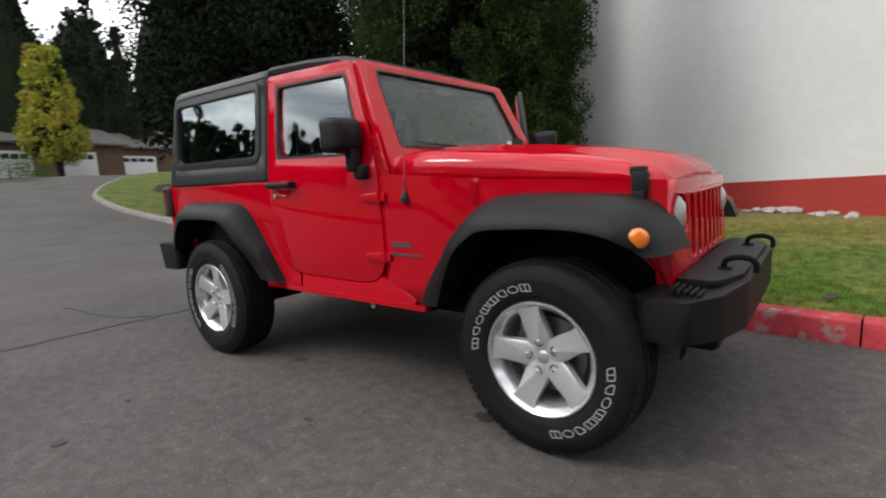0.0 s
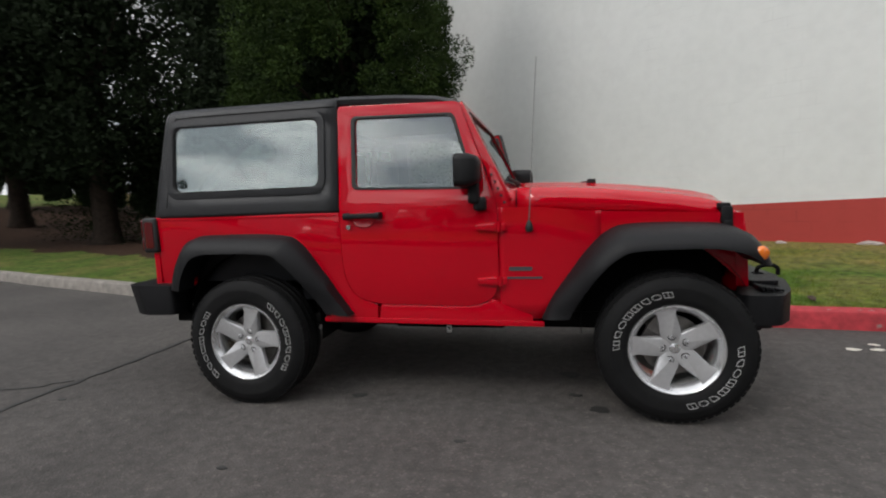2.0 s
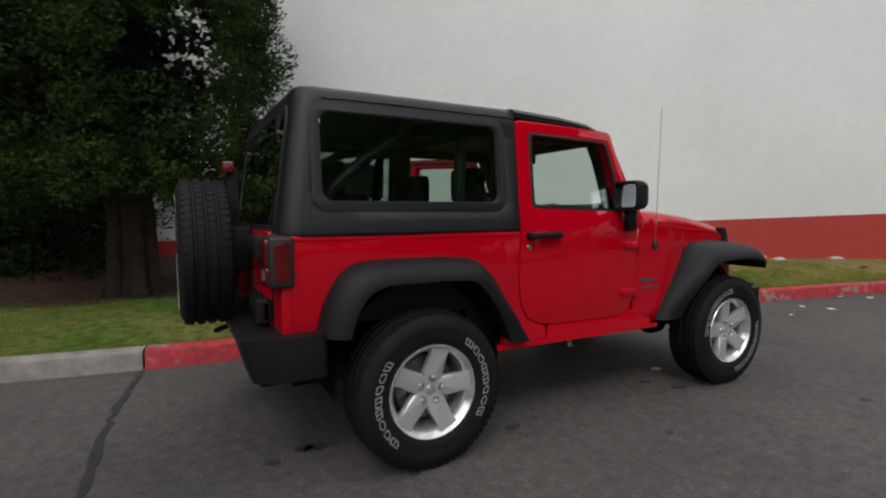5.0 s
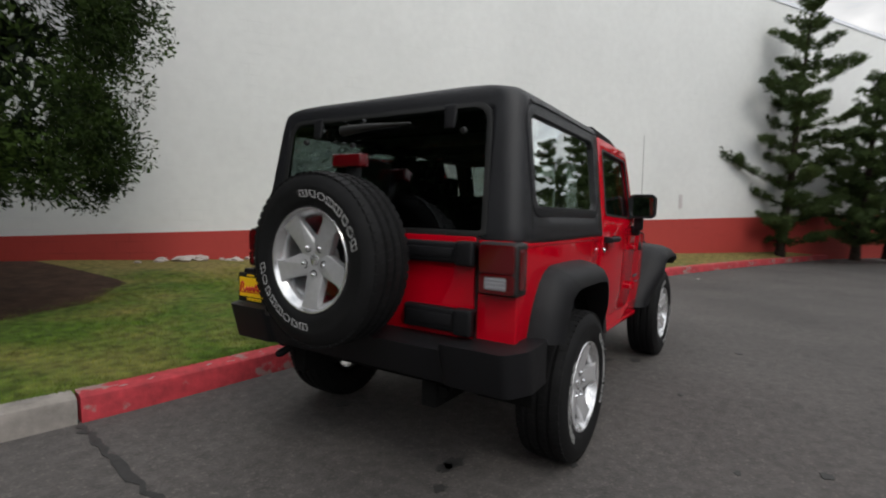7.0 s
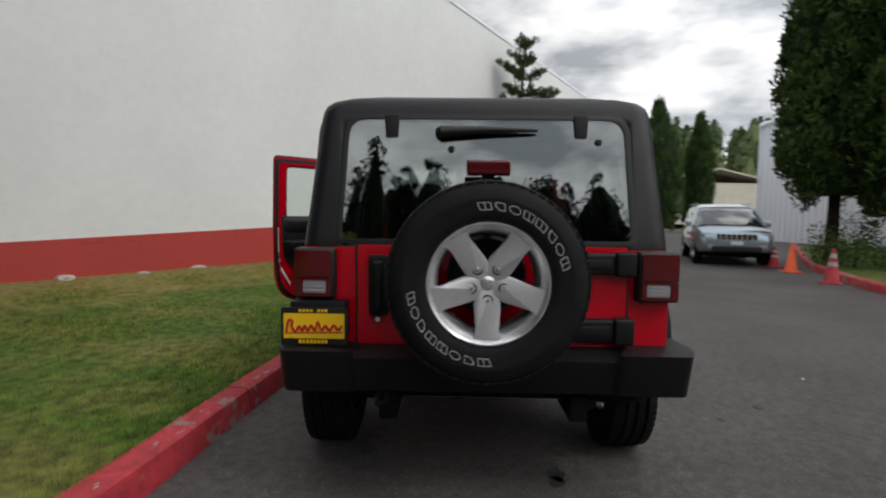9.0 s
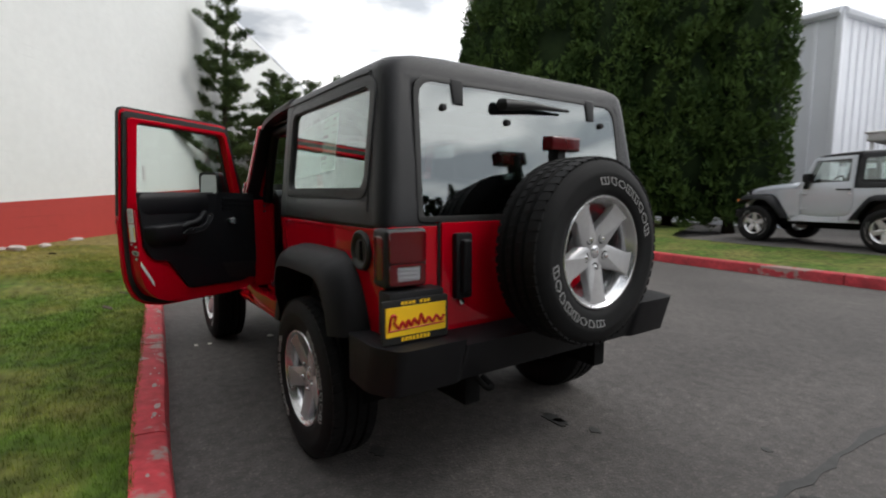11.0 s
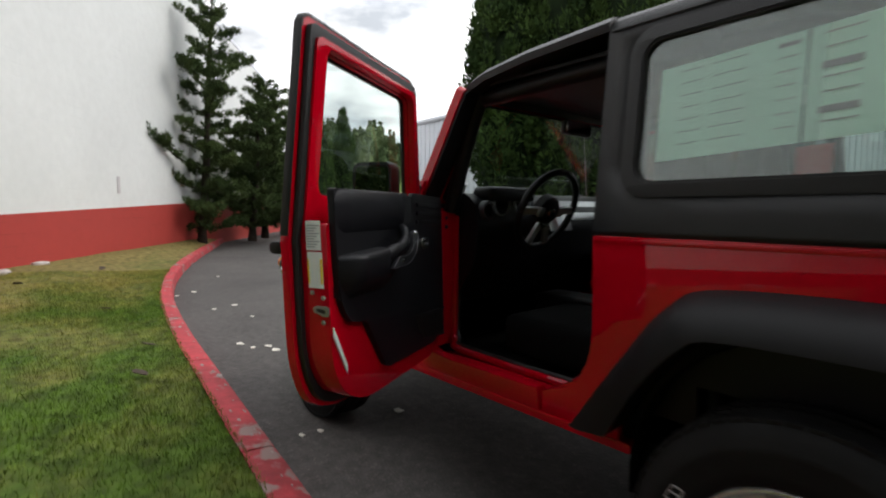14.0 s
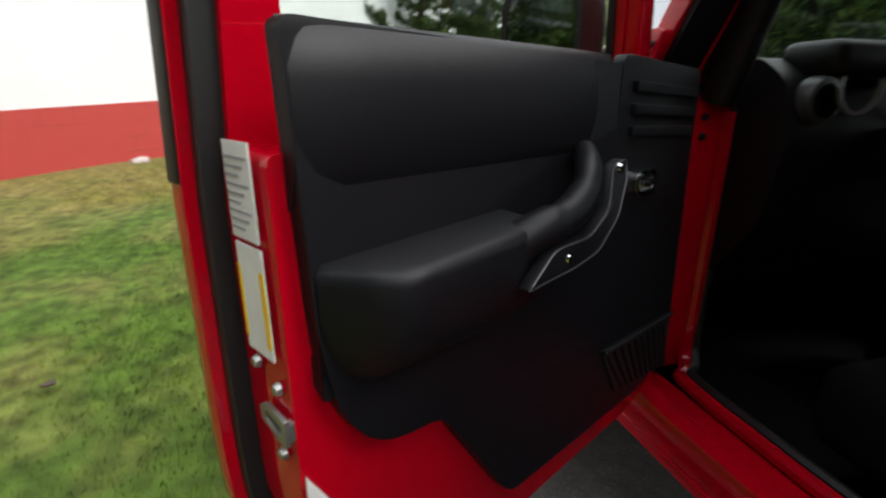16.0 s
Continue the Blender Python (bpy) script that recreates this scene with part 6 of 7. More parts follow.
def pine(x, y, z, h, rad, seed, label, lean=(2.8, -4.5)):
    """A small ragged pine: whorls of upturned branches with tufts."""
    rnd = random.Random(seed)
    t = tagged(empty("pine_tree", pose(x, y, z, *lean)), label, "tree")
    C, limbs = [], []
    n = 13
    for k in range(n):
        q = k / (n - 1)
        zz = 0.32 + (h - 0.47) * q
        reach = rad * (1.0 - 0.92 * q ** 1.35) * (0.75 + 0.25 * smooth01(q * 5))
        m = 4
        for j in range(m):
            a = 2 * math.pi * (j + 0.5 * (k % 2)) / m + rnd.uniform(-0.35, 0.35)
            L = reach * (rnd.uniform(1.2, 1.65) if rnd.random() < 0.26 else rnd.uniform(0.5, 1.1))
            up = L * rnd.uniform(0.10, 0.60)
            tip = Vector((L * math.cos(a), L * math.sin(a), zz + up))
            limbs.append(((0, 0, zz), tuple(tip), 0.028 * (1.2 - q)))
            s = max(4, int(L / 0.085))
            for i in range(s):
                f = (i + 1) / s
                p = Vector((0, 0, zz)).lerp(tip, f)
                C.append((p.x + rnd.gauss(0, 0.05), p.y + rnd.gauss(0, 0.05), p.z - 0.06 * math.sin(f * 3) + rnd.gauss(0, 0.04)))
            for i in range(5 if L > 0.9 else 3 if L > 0.5 else 1):
                b = a + (-1, 1)[i % 2] * rnd.uniform(0.45, 0.95)
                p = Vector((0, 0, zz)).lerp(tip, rnd.uniform(0.35, 0.92))
                for g in (0.10, 0.18, 0.26, 0.34):
                    C.append((p.x + g * math.cos(b), p.y + g * math.sin(b), p.z + 0.45 * g + rnd.gauss(0, 0.03)))
    C += [(rnd.gauss(0, 0.10), rnd.gauss(0, 0.10), 0.6 + (h - 0.8) * i / 39) for i in range(40)] + [(0, 0, h - 0.12 * i) for i in range(4)]
    trunk(t, h, 0.12, limbs)
    leaf_mesh("crown", C, np.array([rnd.uniform(0.07, 0.145) for _ in C]), 42, 0.125, 0.025, M_LEAF_C, t, 0.75)
    return t


def column_tree(x, y, z, h, rad, seed, label, per=62, base=0.4):
    """A dense columnar conifer of upright flame-like clumps."""
    rnd = random.Random(seed)
    t = tagged(empty("columnar_conifer", pose(x, y, z)), label, "tree")
    C, R = [], []
    n = int(150 * h * rad / 10) + 240
    for k in range(n):
        q = rnd.random()
        zz = base + (h - base) * q
        prof = (0.72 + 0.28 * smooth01(q / 0.15)) * (1 - 0.9 * smooth01((q - 0.45) / 0.6) ** 1.3)
        a = rnd.uniform(0, 2 * math.pi)
        rr = rad * prof * rnd.uniform(0.80, 1.0) * (1 + 0.10 * noise.noise((2.2 * math.cos(a), 2.2 * math.sin(a), zz * 0.7 + seed)))
        C.append((rr * math.cos(a), rr * math.sin(a), zz))
        R.append(rnd.uniform(0.16, 0.34))
    trunk(t, h * 0.85, 0.16, [])
    leaf_mesh("crown", C, np.array(R), per, 0.22, 0.062, M_LEAF_D, t, 1.1, 1.8)
    # near-black core: shade between the outer clumps is put into its colour
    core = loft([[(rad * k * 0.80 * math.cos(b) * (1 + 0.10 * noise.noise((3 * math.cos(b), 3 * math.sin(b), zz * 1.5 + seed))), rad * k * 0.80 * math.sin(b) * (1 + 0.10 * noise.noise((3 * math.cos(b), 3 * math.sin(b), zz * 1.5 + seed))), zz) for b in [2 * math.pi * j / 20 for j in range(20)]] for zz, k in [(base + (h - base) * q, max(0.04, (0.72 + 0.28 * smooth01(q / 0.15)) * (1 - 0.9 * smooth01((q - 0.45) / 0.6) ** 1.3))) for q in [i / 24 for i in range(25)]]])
    part("inner_foliage", core, M_SHADE_LEAF, t, "", 60)
    return t


def shrub(x, y, z, r, h, seed, leaf, label, per=22):
    rnd = random.Random(seed)
    C = []
    for k in range(46 if r < 1.2 else 90):
        a, q = rnd.uniform(0, 2 * math.pi), rnd.random()
        rr = r * math.sqrt(1 - (q - 0.25) ** 2) * rnd.uniform(0.5, 1)
        C.append((rr * math.cos(a), rr * math.sin(a), 0.1 + (h - 0.15) * q))
    t = tagged(empty("shrub", pose(x, y, z)), label, "shrub")
    part("stem", tube([(0, 0, -0.1), (0, 0, h * 0.6)], [0.05, 0.02], 6), M_BARK, t)
    leaf_mesh("foliage", C, r * 0.28, per, 0.09, 0.045, leaf, t, 0.3)
    return t


def lawn_z(x, y):
    y0, y1 = kerb_y(x) + 0.15, (wall_y(x) if x > -6.5 else 60)
    return bank_z(x, min(1, max(0, (y - y0) / max(0.6, y1 - y0))))


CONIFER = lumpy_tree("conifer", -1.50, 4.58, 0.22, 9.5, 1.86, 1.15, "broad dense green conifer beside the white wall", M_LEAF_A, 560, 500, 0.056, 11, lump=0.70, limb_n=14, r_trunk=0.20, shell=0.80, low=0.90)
for dx, dy, r in ((-0.20, -0.10, 0.10), (0.20, -0.06, 0.11), (0.06, -0.20, 0.09)):
    part("stem", tube([(dx * 1.25, dy * 1.25, -0.2), (dx, dy, 0.25), (dx * 0.9, dy * 0.9, 0.9), (dx * 0.6, dy * 0.5, 2.2)], [r * 1.5, r, r * 0.9, r * 0.6], 9), M_BARK, CONIFER, "", 60)
# the first tree is added to shade the lawn and close bright gaps
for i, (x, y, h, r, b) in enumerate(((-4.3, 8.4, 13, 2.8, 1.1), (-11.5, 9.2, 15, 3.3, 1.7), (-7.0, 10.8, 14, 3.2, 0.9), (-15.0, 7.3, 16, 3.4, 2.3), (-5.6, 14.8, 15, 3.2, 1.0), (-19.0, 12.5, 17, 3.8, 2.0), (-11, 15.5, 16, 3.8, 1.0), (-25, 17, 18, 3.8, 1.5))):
    lumpy_tree("dark_conifer", x, y, ground_z(x, y) + 0.4, h, r, b, "tall conifer with leaves coloured dark for shade and a bare lower trunk", M_LEAF_B, 420, (100 if i < 4 else 45), (0.15 if i < 4 else 0.24), 30 + i, limb_n=12, r_trunk=0.34)
# these shrubs carry the shade under the trees in their leaf colour
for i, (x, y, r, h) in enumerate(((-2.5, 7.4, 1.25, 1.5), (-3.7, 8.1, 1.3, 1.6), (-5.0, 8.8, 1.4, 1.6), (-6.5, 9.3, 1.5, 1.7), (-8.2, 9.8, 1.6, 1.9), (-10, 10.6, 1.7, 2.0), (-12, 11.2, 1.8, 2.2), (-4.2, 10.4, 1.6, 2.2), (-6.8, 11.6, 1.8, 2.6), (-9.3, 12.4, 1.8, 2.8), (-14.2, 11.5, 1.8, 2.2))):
    shrub(x, y, lawn_z(x, y), r, h, 60 + i, M_SHADE_LEAF, "low evergreen shrub in shade-dark leaf colour under the trees", 80 if x > -5.5 else 34)


def needle_bed(name, x0, x1, ya, yb, label):
    """A sheet of fallen needles on the bank; ya(x) to yb(x) with a ragged edge."""
    bm, cols = bmesh.new(), []
    n = int((x1 - x0) / 0.4) + 1
    for i in range(n + 1):
        x = x0 + (x1 - x0) * i / n
        e0, e1 = ya(x) + 0.5 * noise.noise((x * 0.6, 0.5, 0)) + 0.15 * noise.noise((x * 2.1, 3.5, 0)), yb(x)
        cols.append([bm.verts.new((x, e0 + (e1 - e0) * k / 10, lawn_z(x, e0 + (e1 - e0) * k / 10) + (0.035 if k else 0.0))) for k in range(11)])
    for a, b in zip(cols, cols[1:]):
        for k in range(10):
            bm.faces.new((a[k], b[k], b[k + 1], a[k + 1]))
    return tagged(part(name, bm, M_MULCH), label, "mulch", kind="structure")


needle_bed("mulch_bed", -3.9, 0.7, lambda x: 3.95 + 0.20 * (x + 1.8) ** 2, lambda x: 8.9 - 0.668 * x, "bed of brown needles and bark under a conifer")
needle_bed("needle_bed", -26, -3.9, lambda x: kerb_y(x) + 2.7, lambda x: 24.0, "brown needle litter under dark trees")

pine(16.2, -2.03, 0.30, 7.35, 2.15, 5, "ragged young pine against the white wall")
pine(17.5, -4.0, 0.30, 5.3, 1.35, 6, "smaller ragged pine in a row by the wall")
pine(19.0, -5.0, 0.30, 5.4, 1.35, 8, "smaller ragged pine in a row by the wall")
pine(22.2, -7.15, 0.30, 6.2, 2.1, 9, "bushy pine at the end of the row by the wall")

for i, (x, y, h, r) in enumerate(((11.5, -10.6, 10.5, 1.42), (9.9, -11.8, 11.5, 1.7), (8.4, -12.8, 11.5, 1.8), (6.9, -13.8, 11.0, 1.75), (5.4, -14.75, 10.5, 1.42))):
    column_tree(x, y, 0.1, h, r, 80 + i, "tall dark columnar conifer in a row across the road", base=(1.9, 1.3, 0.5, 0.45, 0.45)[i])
for i, (x, y, h, r) in enumerate(((45.0, -19.0, 12.2, 2.3), (48.0, -24.3, 11.6, 1.5))):
    column_tree(x, y, 0.0, h, r, 90 + i, "distant dark columnar conifer beyond the road", 40)
shrub(10.6, -10.2, 0.12, 0.9, 1.0, 71, M_SHRUB, "rounded green shrub behind the kerb")
shrub(11.6, -11.4, 0.12, 1.1, 1.3, 73, M_SHRUB, "rounded green shrub behind the kerb")
shrub(9.4, -9.6, 0.12, 0.6, 0.7, 72, M_SHRUB, "rounded green shrub behind the kerb")
lumpy_tree("autumn_tree", -41.0, 9.8, 2.4, 9.0, 2.2, 1.4, "yellow-green tree turning orange", M_LEAF_Y, 170, 90, 0.22, 44, limb_n=6)
for i, (x, y, r) in enumerate(((-33, 5.2, 1.5), (-34, 2.8, 1.9), (-36, 7.2, 1.1))):
    shrub(x, y, 2.2, r, r * 0.8, 64 + i, M_SHRUB, "green hedge shrub by the houses", 26)


def woods(name, pts, label, size=0.55, material=None, spires=0.55):
    """Far trees, joined into one mesh: pointed and rounded crowns of coarse leaves."""
    rnd = random.Random(5)
    C, R, cores = [], [], []
    for x, y, z, h in pts:
        w = h * rnd.uniform(0.15, 0.28)
        pointed = rnd.random() < spires
        cores.append([[(x + w * k * math.cos(b) * rnd.uniform(0.8, 1.1), y + w * k * math.sin(b) * rnd.uniform(0.8, 1.1), z + h * q) for b in [2 * math.pi * j / 7 for j in range(7)]] for q, k in (((0.05, 0.5), (0.15, 0.72), (0.45, 0.48), (0.75, 0.2), (0.93, 0.04)) if pointed else ((0.05, 0.3), (0.25, 0.68), (0.55, 0.78), (0.8, 0.5), (0.93, 0.12)))])
        for k in range(34):
            q = rnd.random()
            prof = (1 - q) ** 0.8 if pointed else math.sin(math.pi * min(1, 0.15 + q * 0.85)) ** 0.6
            a = rnd.uniform(0, 2 * math.pi)
            rr = w * prof * rnd.uniform(0.4, 1)
            C.append((x + rr * math.cos(a), y + rr * math.sin(a), z + h * (0.08 + 0.92 * q)))
            R.append(max(0.2, w * 0.36 * (0.35 + 0.65 * prof)))
    per, k = (34, 1.0) if material is M_SHADE_LEAF else (26, 1.0) if size == 0.5 else (15, 1.25)
    ob = leaf_mesh(name, C, np.array(R), per, size * k, size * k * 0.56, material or M_HAZE_WOODS, None, 0.3)
    bm = bmesh.new()
    for cone_ring in cores:
        join(bm, loft(cone_ring))
    bm.from_mesh(ob.data)
    bm.to_mesh(ob.data)
    bm.free()
    return tagged(ob, label, "trees", kind="stuff")


def hill_z(x):
    return 14.0 * smooth01((x - 62) / 56)


def far_hill():
    bm = bmesh.new()
    cols = [[bm.verts.new((x, y, hill_z(x) - 0.05 + 0.8 * hill_z(x) / 14 * noise.noise((x * 0.03, y * 0.03, 1)))) for y in range(-120, 61, 12)] for x in range(64, 150, 7)]
    for a, b in zip(cols, cols[1:]):
        for k in range(len(a) - 1):
            bm.faces.new((a[k], b[k], b[k + 1], a[k + 1]))
    return tagged(part("ground_hill", bm, M_FIELD), "grassy rise below far woods", "hill", kind="structure")


far_hill()
rnd = random.Random(12)
woods("woods_behind_yard", [(46 * math.cos(a) * k, 46 * math.sin(a) * k, 0, h * k) for a, k, h in [(radians(197 + 58 * i / 69), rnd.uniform(0.94, 1.12), (13.6 - 4.6 * i / 69) * rnd.uniform(0.86, 1.04)) for i in range(70)]], "row of dark trees behind the yard", 0.40, M_SHADE_LEAF, 1.0)
rnd = random.Random(21)
woods("far_woods_ahead", [(x, y, hill_z(x) - 0.3, h) for x, y, h in [(rnd.uniform(88, 135), rnd.uniform(-80, 25), rnd.uniform(6, 11)) for k in range(180)]], "wooded hillside of mixed trees far behind the road", 0.6)
woods("far_woods_beside", [(rnd.uniform(-60, 3), rnd.uniform(-62, -44), 0, rnd.uniform(5, 8.5)) for k in range(110)], "far line of trees across the yard", 0.45, M_LEAF_B, 1.0)
# fills the gap behind the trunks, its shade put into the leaf colour
woods("undergrowth", [(xx, 15.5 - 0.25 * (xx + 6) + rnd.uniform(-1, 3), 0.3 + ground_z(xx, 0), rnd.uniform(2.6, 4.6)) for xx in [-3 - 0.55 * k for k in range(46)]], "dense undergrowth in shade-dark colour behind the conifers", 0.18, M_SHADE_LEAF)
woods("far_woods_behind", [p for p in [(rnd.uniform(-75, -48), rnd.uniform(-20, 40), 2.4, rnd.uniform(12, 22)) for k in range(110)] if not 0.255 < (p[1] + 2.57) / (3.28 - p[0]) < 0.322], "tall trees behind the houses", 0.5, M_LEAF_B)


# ---- buildings round the yard ----
def ribbed_building():
    """Metal-clad hall with its cladding ribs, on an uneven four-sided plan, and a lower wing behind."""
    H = 7.25

    def hall(name, label, pts, ribbed):
        b = tagged(empty(name), label, "building")
        n = len(pts)
        for i in range(n):
            p, q = Vector((*pts[i], 0)), Vector((*pts[(i + 1) % n], 0))
            d = (q - p).normalized()
            nrm = Vector((d.y, -d.x, 0))
            L = (q - p).length
            part("wall", plate([(0, -0.1), (L, -0.1), (L, H), (0, H)], [], 0.2, lambda u, v, w: tuple(p + d * u - nrm * w + Vector((0, 0, v)))), M_METALWALL, b)
            part("corner_trim", box(p.x - 0.1, p.x + 0.1, p.y - 0.1, p.y + 0.1, 0, H, 0.03), M_METALWALL, b, "pale corner flashing")
            part("eaves_trim", tube([p + nrm * 0.05 + Vector((0, 0, H)), q + nrm * 0.05 + Vector((0, 0, H))], 0.16, 8), M_METALWALL, b, "pale eaves gutter")
            if i not in ribbed:
                continue
            first = None
            for k in range(int(L / 0.5)):
                m = Matrix.Translation(p + d * (0.25 + 0.5 * k)) @ Matrix.Rotation(math.atan2(d.y, d.x), 4, "Z")
                if first is None:
                    first = part("wall_rib", box(-0.06, 0.06, -0.045, 0.01, 0, H - 0.1, 0.015), M_METALWALL, b)
                    o = first
                else:
                    o = new("wall_rib", first.data)
                    o.parent = b
                o.matrix_basis = m
        part("roof", loft([[(x, y, z) for x, y in pts] for z in (H, H + 0.12)]), M_METALWALL, b)
        return b
    a = hall("metal_building", "large pale ribbed metal-clad building", [(2.6, -30.5), (29.9, -36.0), (29.7, -19.4), (4.25, -19.0)], (2, 3))
    part("wall_lamp", box(3.10, 3.45, -26.0, -25.6, 3.4, 3.62, 0.05), M_DARK, a, "dark wall lamp")
    hall("building_wing", "pale metal-clad wing joining the hall", [(2.5, -30.5), (-24, -32.0), (-24, -42), (2.5, -42)], (0,))


ribbed_building()


def cabin(name, x, y, z, L, W, H, rise, turn, wall, label, doors=(), roof=None):
    b = tagged(empty(name, pose(x, y, z, 0, 0, turn)), label, "house")
    part("wall", box(-L / 2, L / 2, -W / 2, W / 2, -1.0, H, 0.0), wall, b)
    part("roof", loft([[(xx, -W / 2 - 0.4, H - 0.05), (xx, 0, H + rise), (xx, W / 2 + 0.4, H - 0.05), (xx, W / 2 + 0.4, H + 0.12), (xx, 0, H + rise + 0.18), (xx, -W / 2 - 0.4, H + 0.12)] for xx in (-L / 2 - 0.4, L / 2 + 0.4)]), roof or M_ROOF, b)
    for u, w, h, m in doors:
        part("garage_door", box(u - w / 2, u + w / 2, -W / 2 - 0.05, -W / 2 + 0.05, 0, h, 0.01), m, b, "pale garage door")
        for k in range(4):
            part("window_pane", box(u - w / 2 + 0.15 + k * (w - 0.3) / 4, u - w / 2 + 0.15 + (k + 0.85) * (w - 0.3) / 4, -W / 2 - 0.06, -W / 2 - 0.04, h * 0.72, h * 0.9, 0.004), M_SEAL, b)
    return b


cabin("garage_house", -50.3, 18.1, 2.55, 12, 6, 2.6, 1.9, 106, M_BROWN, "low brown house with a white garage door", ((-1.5, 3.5, 1.9, M_WALL),))
cabin("house", -47.5, 9.5, 2.5, 11, 7, 2.7, 1.5, 100, M_BROWN, "low brown house with a pale porch", ((2.0, 2.6, 2.1, M_WALL), (-2.5, 2.6, 2.1, M_WALL)))
cabin("gable_house", -5.0, -40.0, 0, 12, 9, 3.0, 3.0, 90, M_CREAM, "gable-roofed house across the yard")
cabin("low_cream_house", 70, -33.6, 1.6, 16, 14, 4.3, 1.7, 0, M_CREAM, "long low cream building beyond the road", (), M_CREAM)


def tent():
    t = tagged(empty("canopy_tent", pose(-1.2, -17.8, 0)), "white peaked canopy tent over parked cars", "tent")
    for sx in (-1, 1):
        for sy in (-1, 1):
            part("tent_pole", tube([(sx * 3.3, sy * 2.7, 0), (sx * 3.3, sy * 2.7, 2.9)], 0.04, 8), M_TENT, t)
    rings = []
    for q in (0, 0.15, 0.35, 0.6, 0.85, 1.0):
        s, z = (1 - q) ** 1.0 * 1.0 + 0.02, 2.85 + 2.4 * q ** 1.7
        rings.append([(-3.4 * s, -2.8 * s, z), (3.4 * s, -2.8 * s, z), (3.4 * s, 2.8 * s, z), (-3.4 * s, 2.8 * s, z)])
    part("canopy", loft(rings, caps=False), M_TENT, t, "", 20, solid=0.02)
    part("valance", loft([[(-3.4, -2.8, z), (3.4, -2.8, z), (3.4, 2.8, z), (-3.4, 2.8, z)] for z in (2.62, 2.87)], caps=False), M_TENT, t, "", 20, solid=0.02)


tent()


# ---- other vehicles ----
def plain_wheel(parent, m, r=0.40, w=0.25, name="wheel"):
    o = empty(name)
    o.parent, o.matrix_basis = parent, m
    part("tyre", lathe([(r * 0.60, -w * 0.42), (r * 0.8, -w * 0.5), (r * 0.96, -w * 0.42), (r, -w * 0.3), (r, w * 0.3), (r * 0.96, w * 0.42), (r * 0.8, w * 0.5), (r * 0.6, w * 0.42)], 36), M_RUBBER, o)
    rim = lathe([(0, -w * 0.22), (r * 0.18, -w * 0.24), (r * 0.22, -w * 0.1), (r * 0.5, -w * 0.08), (r * 0.54, -w * 0.36), (r * 0.62, -w * 0.45), (r * 0.62, w * 0.3), (0, w * 0.3)], 30)
    for k in range(5):
        sp = box(r * 0.12, r * 0.56, -w * 0.30, -w * 0.12, -r * 0.11, r * 0.11, 0.01)
        join(rim, sp, Matrix.Rotation(2 * math.pi * k / 5, 4, "Y"))
    part("rim", rim, M_ALLOY, o)
    return o


